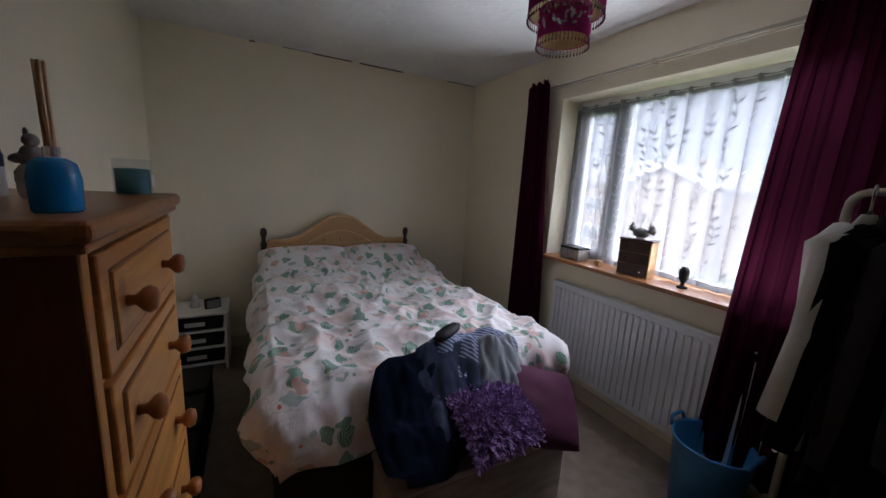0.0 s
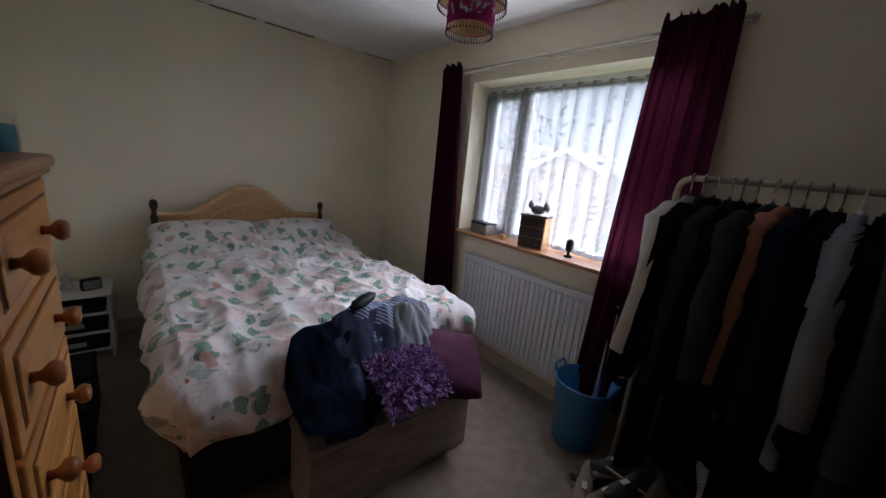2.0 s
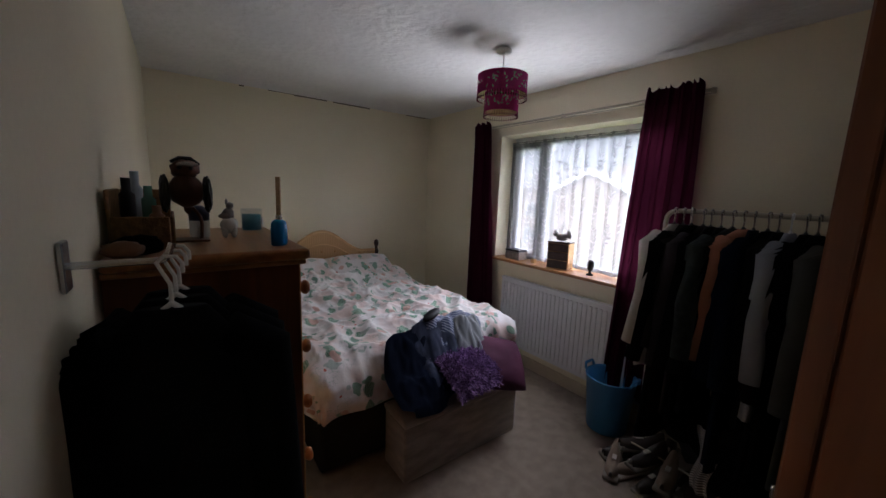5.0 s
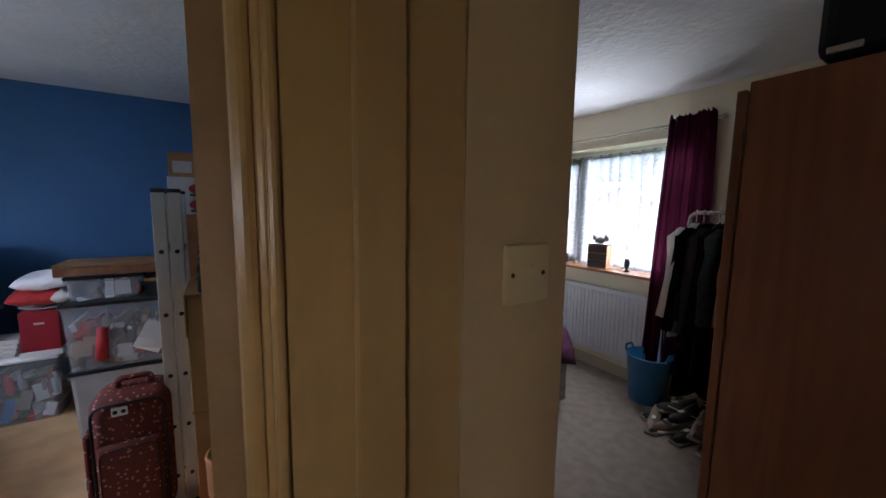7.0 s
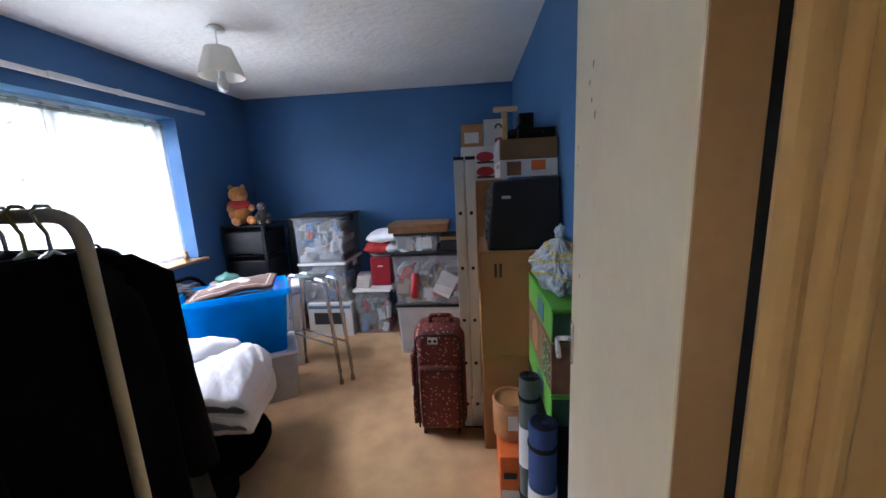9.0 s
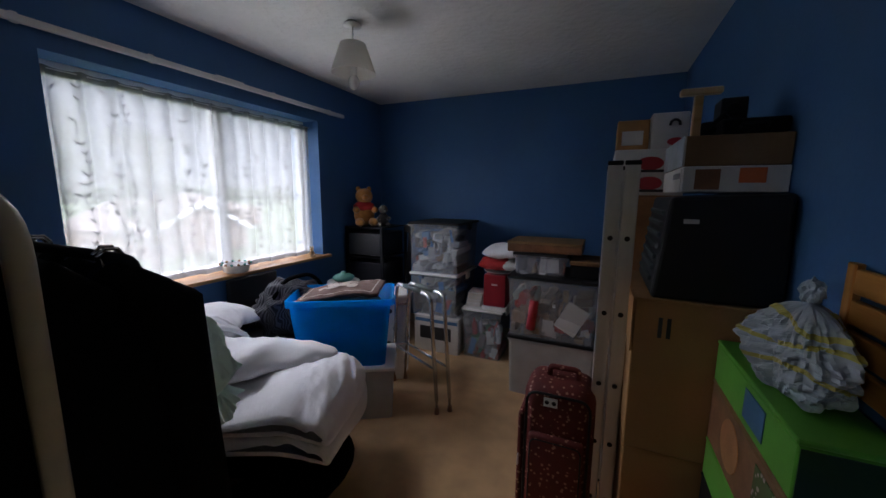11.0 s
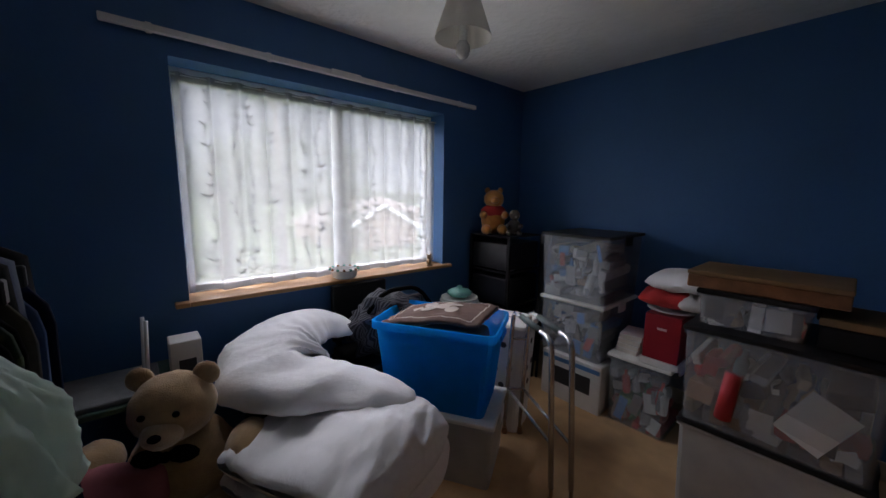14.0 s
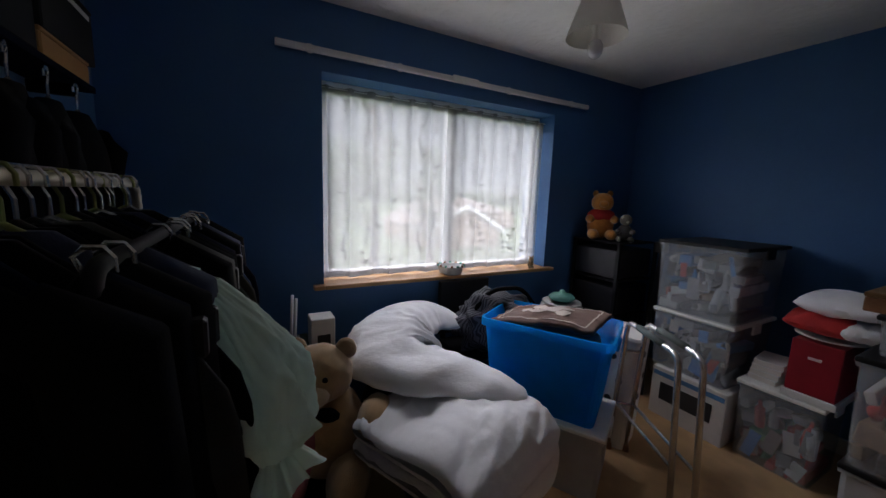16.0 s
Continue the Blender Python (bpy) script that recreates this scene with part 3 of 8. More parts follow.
# ---- doors, linings, windows, trim ----
lining = thing("door_1", "cream gloss-painted door lining with a stop and moulded architrave", "door frame", kind="structure")
part("jamb", slab(-1.0, -0.786, YL, YL + 0.021, 0, 2.03, 0.002), GLOSS, lining)
part("door_stop", slab(-0.932, -0.872, YL - 0.012, YL, 0, 2.02, 0.003), GLOSS, lining)
part("jamb", slab(-1.0, -0.786, YF - 0.021, YF, 0, 2.03, 0.002), GLOSS, lining)
part("door_stop", slab(-0.932, -0.872, YF, YF + 0.012, 0, 2.02, 0.003), GLOSS, lining)
part("head", slab(-1.0, -0.786, YF, YL, 2.03, 2.052, 0.002), GLOSS, lining)
arch = bmesh.new()
slab(-1.020, -1.0, YL + 0.010, YL + 0.030, 0, 2.05, 0.006, 2, arch)
slab(-1.012, -1.0, YL - 0.004, YL + 0.012, 0, 2.04, 0.004, 2, arch)
part("architrave", arch, GLOSS, lining)
part("architrave", slab(-1.018, -0.99, YF - 0.07, YF - 0.008, 0, 2.08, 0.006, 2), GLOSS, lining)

frame2 = thing("door_2", "open flush white door in a cream-painted frame", "door", kind="structure")
part("jamb", slab(-1.024, -1.0, YS - 0.055, YS + 0.001, 0, 2.03, 0.003), GLOSS, frame2)
part("jamb", slab(-1.80, -1.765, YS - 0.1, YS + 0.002, 0, 2.03, 0.003), GLOSS, frame2)
part("head", slab(-1.80, -1.0, YS - 0.1, YS + 0.001, 2.03, 2.05, 0.002), GLOSS, frame2)
part("architrave", slab(-1.040, -1.019, YL + 0.012, YS - 0.056, 0, 2.09, 0.008, 2), GLOSS, frame2)
leaf_m = pose(-1.026, YS - 0.045, 0.012, 0, 0, -9.5)
leaf = part("door_leaf", slab(-0.044, 0, 0, 0.70, 0, 1.99, 0.002), DOOR_PAINT, frame2, "aged white flush door leaf with scuffs")
leaf.matrix_basis = leaf_m
# Thin black strip stands in for the shade of the hinge-side gap.
part("gap_shade", slab(-0.009, -0.001, -0.0035, 0.0, 0, 1.99), BLACK_MATT, leaf, "black strip for the shade in the hinge gap")
part("hinge_edge", slab(-0.043, -0.0095, -0.003, 0.0, 0, 1.99), surface("bare_brown_door_edge", (0.40, 0.23, 0.10), 0.5, vary=0.15), leaf)
part("handle_plate", slab(-0.051, -0.044, 0.630, 0.662, 0.965, 1.075, 0.004, 2), CHROME, leaf)
part("handle", tube(bend([(-0.048, 0.645, 1.03), (-0.085, 0.645, 1.03), (-0.085, 0.56, 1.022)], 0.015), 0.007), CHROME, leaf, "satin chrome lever handle", smooth=True)
SCUFF = surface("brown_door_scuff", (0.40, 0.29, 0.16), 0.6, vary=0.3, scale=40, fine=160, bump=0.0)
for k, (my, mz, ml, mw_) in enumerate(((0.43, 1.62, 0.014, 0.009), (0.47, 1.60, 0.012, 0.008), (0.44, 1.565, 0.010, 0.008), (0.40, 1.535, 0.015, 0.012), (0.62, 1.50, 0.018, 0.004), (0.63, 1.46, 0.012, 0.003), (0.55, 1.22, 0.012, 0.005))):
    mark = part("scuff", lump((0.0008, mw_ / 2, ml / 2), (0, 0, 0), 0.5, 3, 2, None, k * 2.0), SCUFF, leaf, "brown scuff mark")
    mark.matrix_basis = pose(-0.0443, my, mz, 35 + 20 * (k % 3), 0, 0)
for hz in (0.25, 1.75):
    part("hinge", tube([(-0.02, -0.006, hz), (-0.02, -0.006, hz + 0.08)], 0.006), CHROME, leaf)

# White plastic, tinted yellow like the wall it sits on.
SWITCH_PLASTIC = surface("yellow_tinted_switch_plastic", (0.72, 0.55, 0.30), 0.3, vary=0.05, scale=6, fine=60, bump=0.0)
switch = thing("light_switch", "square white plastic light switch on the cream wall", "light switch")
part("plate", slab(-0.720, -0.634, YL - 0.009, YL - 0.0005, 1.362, 1.448, 0.003, 2), SWITCH_PLASTIC, switch)
part("rocker", slab(-0.683, -0.670, YL - 0.014, YL - 0.009, 1.392, 1.418, 0.002), SWITCH_PLASTIC, switch)
for sx in (-0.707, -0.647):
    part("screw", turned([(0.004, 0), (0.003, 0.002)], 10, m=Matrix.Translation((sx, YL - 0.0085, 1.405)) @ pose(0, 0, 0, 90)), BRONZE, switch)

trim = tagged(part("baseboard", slab(XW - 0.016, XW - 0.001, YFRONT, YB - 0.002, 0, 0.10, 0.003), SKIRTING), "cream gloss skirting board under the radiator", "skirting board", kind="structure")
tagged(part("baseboard", slab(XC + 0.001, XW - 0.02, YB - 0.016, YB - 0.001, 0, 0.10, 0.003), SKIRTING), "cream gloss skirting board behind the bed", "skirting board", kind="structure")
tagged(part("baseboard", slab(XBW + 0.001, XE - 0.001, YB + 0.004, YB + 0.019, 0, 0.10, 0.003), SKIRTING), "cream gloss skirting board in the blue room", "skirting board", kind="structure")
tagged(part("baseboard", slab(XBW + 0.001, XBW + 0.016, YS + 0.002, YB, 0, 0.10, 0.003), SKIRTING), "cream gloss skirting board under the blue room window", "skirting board", kind="structure")
bm = bmesh.new()
rnd = random.Random(5)
x = XC + 0.02
while x < XW - 0.05:
    w = rnd.uniform(0.03, 0.28)
    if rnd.random() < 0.6:
        slab(x, x + w, YB - 0.0035, YB - 0.0008, H - rnd.uniform(0.004, 0.012), H - 0.0006, bm=bm)
    x += w
tagged(part("trim", bm, SMUDGE), "grey crack along the ceiling joint", "crack", kind="structure")

# Near end of the lime card: a dark green sheet holds its shade.

def window(name, label, xr, xg, out, ys, mull, z0, z1, sill_mat, sill_z, low_open):
    """A window set in its reveal: frame, mullion, panes, opening sash and sill board. out: +1 if it faces +x."""
    w = thing(name, label, "window", kind="structure")
    y0, y1 = ys
    f = bmesh.new()
    d0, d1 = (xg, xg + 0.06) if out > 0 else (xg - 0.06, xg)
    for a, b, c, d in ((y0, y0 + 0.055, z0, z1), (y1 - 0.055, y1, z0, z1), (y0 + 0.055, y1 - 0.055, z0, z0 + 0.06), (y0 + 0.055, y1 - 0.055, z1 - 0.06, z1)):
        slab(d0, d1, a, b, c, d, 0.004, 1, f)
    part("window_frame", f, UPVC, w)
    part("mullion", slab(d0 - 0.003, d1, mull - 0.035, mull + 0.035, z0 + 0.06, z1 - 0.06, 0.004), UPVC, w)
    gx = (d0 + d1) / 2
    spans = ((y0 + 0.055, mull - 0.035), (mull + 0.035, y1 - 0.055))
    for k, (a, b) in enumerate(spans):
        if k == low_open:
            s = bmesh.new()
            e0, e1 = (d0 - 0.012, d0 + 0.04) if out > 0 else (d1 - 0.04, d1 + 0.012)
            for p, q, r, t in ((a, a + 0.05, z0 + 0.06, z1 - 0.06), (b - 0.05, b, z0 + 0.06, z1 - 0.06), (a + 0.05, b - 0.05, z0 + 0.06, z0 + 0.11), (a + 0.05, b - 0.05, z1 - 0.11, z1 - 0.06)):
                slab(e0, e1, p, q, r, t, 0.004, 1, s)
            part("sash", s, UPVC, w, "white opening sash")
        pane = part("pane", slab(gx - 0.002, gx + 0.002, a - 0.005, b + 0.005, z0 + 0.055, z1 - 0.055), GLASS, w)
        pane.visible_shadow = False
    s0, s1 = (xr - 0.055, xg) if out > 0 else (xg, xr + 0.055)
    part("window_sill", slab(s0, s1, y0 + 0.001, y1 - 0.001, sill_z - 0.025, sill_z, 0.005, 2), sill_mat, w, "varnished wooden sill board")
    n0, n1 = (xr - 0.055, xr - 0.001) if out > 0 else (xr + 0.001, xr + 0.055)
    for a, b in ((y0 - 0.06, y0 + 0.001), (y1 - 0.001, y1 + 0.06)):
        part("sill_end", slab(n0, n1, a, b, sill_z - 0.025, sill_z, 0.004), sill_mat, w)
    return w


window("window_1", "white plastic double window in the cream wall", XW, 2.19, 1, (W1[0], W1[1]), 2.18, W1[2], W1[3], SILL_WOOD, 0.955, 1)
window("window_2", "white plastic double window in the blue wall", XBW, -3.76, -1, (W2[0], W2[1]), 2.06, W2[2], W2[3], SILL_WOOD_PALE, 0.895, 5)


def net_curtain(label, x, y0, y1, z0, z1, folds, seed, side):
    """A net curtain with stems of embroidered leaves."""
    r = random.Random(seed)
    ph = [r.uniform(0, 6.28) for _ in range(3)]
    w = y1 - y0

    def at(u, v):
        s = u * folds * 2 * math.pi
        amp = 0.010 + 0.010 * v
        y = y0 + w * u + 0.011 * math.sin(s + ph[0]) * (1.0 + 0.5 * math.sin(s * 0.37 + ph[1]))
        off = amp * math.sin(s + ph[0] + 1.3) + 0.006 * math.sin(s * 0.31 + ph[2])
        lift = 0.012 * (0.5 + 0.5 * math.sin(s * 0.5 + ph[1])) * (1 - v)
        return Vector((x + side * off, min(max(y, y0), y1), z0 + lift + (z1 - z0) * v))

    cloth, thread = (NET, NET_LEAF) if side > 0 else (NET_WEST, LEAF_WEST)
    net = thing("net_curtain", label, "net curtain")
    part("net", sheet(200, 14, at), cloth, net, smooth=True)
    part("header", sheet(200, 1, lambda u, v: at(u, 0.965 + 0.035 * v) + Vector((-side * 0.002, 0, 0))), thread, net)
    part("hem", sheet(200, 1, lambda u, v: at(u, 0.0 + 0.03 * v) + Vector((-side * 0.002, 0, 0))), thread, net)
    verts, faces = [], []

    def leaf_at(u, v, ang, size):
        k = len(verts)
        for a, b in ((0, 0), (0.35, 0.15), (0.75, 0.13), (1, 0), (0.75, -0.13), (0.35, -0.15)):
            du = (a * math.cos(ang) - b * math.sin(ang)) * size / w
            dv = (a * math.sin(ang) + b * math.cos(ang)) * size / (z1 - z0)
            p = at(min(max(u + du, 0), 1), min(max(v + dv, 0), 0.99))
            verts.append((p.x - side * 0.003, p.y, p.z))
        faces.append(tuple(range(k, k + 6)))

    stems = int(w / 0.095)
    for i in range(stems):
        u0 = (i + 0.5 + r.uniform(-0.2, 0.2)) / stems
        v, flip = 0.06 + r.uniform(0, 0.06), 1
        prev = None
        while v < 0.94:
            u = u0 + 0.008 * math.sin(v * 22 + i)
            for sgn in (1, -1):
                if r.random() < 0.72:
                    leaf_at(u, v, math.pi / 2 + sgn * r.uniform(0.35, 0.75), r.uniform(0.026, 0.042) * (1.0 if side > 0 else 0.9))
            if prev:
                k = len(verts)
                for uu, vv in ((prev[0] - 0.0008, prev[1]), (prev[0] + 0.0008, prev[1]), (u + 0.0008, v), (u - 0.0008, v)):
                    p = at(min(max(uu, 0), 1), vv)
                    verts.append((p.x - side * 0.003, p.y, p.z))
                faces.append((k, k + 1, k + 2, k + 3))
            prev = (u, v)
            v += r.uniform(0.035, 0.06)
    me = bpy.data.meshes.new("embroidery")
    me.from_pydata(verts, [], faces)
    me.materials.append(thread)
    em = new("embroidery", me)
    em.parent = net
    em["label"] = "embroidered leaf sprigs"
    em["kind"] = "stuff"
    part("wire", tube([(x - side * 0.004, y0, z1 - 0.012), (x - side * 0.004, y1, z1 - 0.012)], 0.003, 6), WHITE_PLASTIC, net)
    return net


net_curtain("white net curtain embroidered with leaves, in the cream room window", 2.145, W1[0] + 0.005, W1[1] - 0.005, 0.960, 2.035, 15, 3, 1)
net_curtain("white net curtain embroidered with leaves, in the blue room window", -3.70, W2[0] + 0.005, W2[1] - 0.005, 0.900, 2.015, 13, 8, -1)


def curtain(label, x, top, bottom, z0, z1, folds, seed):
    """A heavy gathered curtain, from a span at the top to a span at the bottom; bottom may be a curve of spans."""
    c = thing("curtain", label, "curtain", group="maroon curtains")
    r = random.Random(seed)
    ph = r.uniform(0, 6)

    def at(u, v):
        f = max(0.0, 1 - v)
        a = top[0] + (bottom[0] - top[0]) * f ** 0.8
        b = top[1] + (bottom[1] - top[1]) * f ** 0.8
        s = u * folds * 2 * math.pi + ph
        s += 1.1 * math.sin(u * 5.3 + ph) + 0.5 * noise.noise(Vector((u * 3, v * 1.6, seed)))
        deep = 0.030 * (0.55 + 0.9 * abs(noise.noise(Vector((u * 4.1, v * 0.9, seed + 3)))))
        y = a + (b - a) * u + 0.008 * math.sin(s * 2 + 1)
        return Vector((x + deep * math.sin(s) + 0.006 * math.sin(s * 2.7 + v * 3) + 0.014 * math.sin(s * 0.43 + v * 2), y, z0 + (z1 - z0) * v + 0.006 * math.sin(s * 2.1) * (1 if v > 0.97 else 0)))

    part("drape", sheet(90, 26, at), MAROON, c, smooth=True)
    part("heading", sheet(90, 2, lambda u, v: at(u, 0.955 + 0.05 * v) + Vector((-0.008 - 0.008 * math.sin(u * folds * 4 * math.pi), 0, 0.012 * math.sin(u * folds * 4 * math.pi) * v))), MAROON, c, "ruffled pencil-pleat heading", smooth=True)
    return c


curtain("drawn-back maroon curtain hanging beside the bed", 1.915, (2.63, 2.86), (2.47, 2.86), 0.12, 2.19, 4, 2)
curtain("drawn-back maroon curtain hanging behind the clothes rail", 1.915, (0.95, 1.26), (0.92, 1.36), 0.22, 2.20, 5, 4)
pole = thing("curtain_rail", "thin cream curtain track above the window", "curtain rail")
part("track", tube([(1.955, 0.9, 2.165), (1.955, 2.88, 2.165)], 0.009), RAIL_METAL, pole, smooth=True)
part("cord", tube([(1.945, 0.9, 2.142), (1.945, 2.88, 2.146)], 0.004, 6), RAIL_METAL, pole)
for py in (0.92, 1.9, 2.86):
    part("bracket", slab(1.955, 1.999, py - 0.008, py + 0.008, 2.15, 2.18, 0.003), RAIL_METAL, pole)
track = thing("curtain_rail", "white plastic curtain track above the blue room window", "curtain rail")
part("track", slab(-3.585, -3.555, 0.935, 3.155, 2.130, 2.160, 0.004, 2), WHITE_PLASTIC, track)
part("overlap", slab(-3.553, -3.540, 1.93, 2.12, 2.125, 2.163, 0.004, 2), WHITE_PLASTIC, track)
for py in (1.1, 1.6, 2.4, 3.0):
    part("bracket", slab(-3.599, -3.585, py - 0.012, py + 0.012, 2.13, 2.175, 0.002), WHITE_PLASTIC, track)

# ---- outside ----
structure("ground", slab(-400, 400, -400, 400, -3.4, -3.2), GRASS, "grass and gardens below the windows", "ground")
structure("pavement", slab(12, 15, -60, 80, -3.2, -3.14), surface("grey_tarmac_pavement", (0.10, 0.098, 0.095), 0.9, vary=0.2, scale=2, fine=60), "grey pavement across the street", "pavement")


def house(label, x0, x1, y0, y1, eave, ridge, gable_x, roof, windows, base=-3.2):
    """A brick house; gable_x: the roof's ridge runs along x, so that its gable faces the street."""
    h = thing("house", label, "house", (x0 + x1) / 2, (y0 + y1) / 2, base)
    cx, cy = (x0 + x1) / 2, (y0 + y1) / 2
    hx, hy = (x1 - x0) / 2, (y1 - y0) / 2
    ev, rg = eave - base, ridge - base
    bm = bmesh.new()
    slab(-hx, hx, -hy, hy, 0, ev, bm=bm)
    if gable_x:
        vs = [bm.verts.new(p) for p in ((-hx, -hy, ev), (-hx, hy, ev), (-hx, 0, rg), (hx, -hy, ev), (hx, hy, ev), (hx, 0, rg))]
    else:
        vs = [bm.verts.new(p) for p in ((-hx, -hy, ev), (hx, -hy, ev), (0, -hy, rg), (-hx, hy, ev), (hx, hy, ev), (0, hy, rg))]
    for f in ((0, 1, 2), (3, 5, 4), (0, 2, 5, 3), (1, 4, 5, 2)):
        bm.faces.new([vs[k] for k in f])
    bmesh.ops.recalc_face_normals(bm, faces=bm.faces)
    part("wall", bm, BRICK_TAN, h)
    half, rise = (hy if gable_x else hx), rg - ev
    slope = math.atan2(rise, half)
    length = math.hypot(rise, half) + 0.35
    for sgn in (1, -1):
        rb = slab(-hx - 0.35, hx + 0.35, -length, 0, 0.02, 0.16) if gable_x else slab(-length, 0, -hy - 0.35, hy + 0.35, 0.02, 0.16)
        ro = part("roof", rb, roof, h)
        if gable_x:
            ro.matrix_basis = pose(0, 0, rg, math.degrees(slope) * (1 if sgn > 0 else 1), 0, 0 if sgn > 0 else 180)
        else:
            ro.matrix_basis = pose(0, 0, rg, 0, -math.degrees(slope), 0 if sgn > 0 else 180)
        for q in ((-hx - 0.40, -hx - 0.34), (hx + 0.34, hx + 0.40)) if gable_x else ():
            part("bargeboard", slab(q[0], q[1], -length, 0, -0.12, 0.17), UPVC, ro, "white bargeboard")
    part("chimney", slab(-0.3, 0.3, -0.35, 0.35, rg - 0.5, rg + 0.7), BRICK_TAN, h)
    for wx, wy, wz, ww, wh in windows:
        wn_ = part("window", slab(wx - 0.04 - hx, wx - hx + 0.02, wy - ww / 2, wy + ww / 2, wz, wz + wh), UPVC, h)
        for k in range(2):
            part("pane", slab(wx - hx - 0.06, wx - hx - 0.03, wy - ww / 2 + 0.08 + k * (ww / 2 - 0.04), wy - 0.04 + k * (ww / 2 - 0.04), wz + 0.08, wz + wh - 0.08), surface("dark_far_glass", (0.06, 0.07, 0.08), 0.1), wn_)
    return h


house("pale brick house with a gable facing the street", 24, 33, 12.2, 18.2, 2.1, 3.45, True, ROOF, [])
house("pale brick terraced house with a long tiled roof", 25.5, 33, -6.0, 12.0, 1.9, 3.4, False, ROOF, [(-0.0, -7.0, 2.9, 1.8, 1.2), (0, -1.5, 2.9, 1.8, 1.2), (0, 4.6, 2.9, 1.8, 1.2), (0, 4.6, 0.6, 1.8, 1.3), (0, 7.4, 0.2, 0.9, 2.0)])
house("pale brick house beside the gabled house", 25, 33, 19.2, 27, 2.2, 4.0, False, ROOF, [(0, -1.8, 3.0, 1.6, 1.2), (0, -1.8, 0.7, 1.6, 1.2)])
house("low brick bungalow with white bargeboards", -42, -30, 14.6, 22.4, -1.5, 0.6, True, ROOF_RED, [])
bungalow_win = thing("house", "far bungalow roof behind the low brick bungalow", "house", -52, 31, -3.2)
part("wall", slab(-5, 5, -7, 7, 0, 2.6), BRICK_TAN, bungalow_win)
ro = part("roof", turned([(9, 2.6), (0.3, 4.6)], 4), ROOF_RED, bungalow_win)


def bushes(name, label, category, spots, mat, seed, size):
    """Foliage of many small leaves round the given spots, joined as one."""
    r = random.Random(seed)
    verts, faces = [], []
    for (cx, cy, cz, rx, ry, rz, n) in spots:
        for _ in range(n):
            while True:
                p = Vector((r.uniform(-1, 1), r.uniform(-1, 1), r.uniform(-1, 1)))
                if p.length < 1:
                    break
            p = p * (0.6 + 0.4 * r.random()) + p.normalized() * 0.15 * noise.noise(p * 4)
            q = Vector((cx + p.x * rx, cy + p.y * ry, cz + p.z * rz))
            a, b = Vector((r.gauss(0, 1), r.gauss(0, 1), r.gauss(0, 1))).normalized(), Vector((r.gauss(0, 1), r.gauss(0, 1), r.gauss(0, 1))).normalized()
            s = size * r.uniform(0.6, 1.5)
            k = len(verts)
            verts += [tuple(q + a * s), tuple(q + b * s * 0.6), tuple(q - a * s), tuple(q - b * s * 0.6)]
            faces.append((k, k + 1, k + 2, k + 3))
    me = bpy.data.meshes.new(name)
    me.from_pydata(verts, [], faces)
    me.materials.append(mat)
    return me


hedge = new("hedge", bushes("hedge", "", "", [(20, y, -2.5, 1.0, 1.4, 0.9, 240) for y in range(2, 28, 2)], HEDGE, 4, 0.09))
tagged(hedge, "green garden hedge in front of the houses", "hedge", kind="stuff")
hedge2 = new("hedge", bushes("hedge", "", "", [(-22, y, -2.6, 1.0, 1.5, 0.8, 240) for y in range(4, 32, 2)], HEDGE, 6, 0.09))
tagged(hedge2, "green garden hedge behind the blue room", "hedge", kind="stuff")
woods = new("woods", bushes("woods", "", "", [(-120, y, 0.5, 6, 9, 3.6 + 0.8 * math.sin(y), 260) for y in range(-60, 160, 9)], HEDGE, 9, 0.7))
tagged(woods, "distant grey-green line of trees", "woodland", kind="stuff")
gate = thing("fence", "white painted garden fence across the street", "fence", 19.0, 16, -3.2)
for k in range(8):
    part("post", slab(-0.05, 0.05, k * 1.0 - 0.05, k * 1.0 + 0.05, 0, 1.0), UPVC, gate)
for rz_ in (0.45, 0.85):
    part("rail", slab(-0.03, 0.03, 0.051, 6.949, rz_, rz_ + 0.1), UPVC, gate)


def tree(label, x, y, height, spread, seed):
    t = thing("tree", label, "tree", x, y, -3.2, group="garden trees")
    r = random.Random(seed)
    bm = bmesh.new()
    tube([(0, 0, 0), (0.1, 0.05, height * 0.3), (-0.05, 0.1, height * 0.6), (0.05, 0, height * 0.92)], [0.24, 0.19, 0.12, 0.03], 8, bm)
    tips = []
    for k in range(26):
        z = height * r.uniform(0.25, 0.9)
        a = r.uniform(0, 6.28)
        ln = spread * r.uniform(0.5, 1.0) * (1.15 - 0.6 * z / height)
        mid = Vector((math.cos(a) * ln * 0.5, math.sin(a) * ln * 0.5, z + ln * 0.25))
        end = Vector((math.cos(a + 0.2) * ln, math.sin(a + 0.2) * ln, z + ln * 0.45))
        tube([(0, 0, z), mid, end], [0.06, 0.04, 0.012], 5, bm)
        tips.append(end)
        tips.append(mid)
    part("trunk", bm, BARK, t)
    me = bushes("crown", "", "", [(p.x, p.y, p.z, 0.8, 0.8, 0.6, 70) for p in tips], HEDGE, seed, 0.07)
    c = new("crown", me)
    c.parent = t
    return t


tree("tall leafy garden tree with an uneven crown", -17, 5.6, 9.6, 2.8, 2)
tree("leafy garden tree with gaps in its crown", -19, 9.4, 7.2, 2.3, 5)
tree("leafy garden tree at the fence", -15, 3.2, 7.0, 2.2, 7)

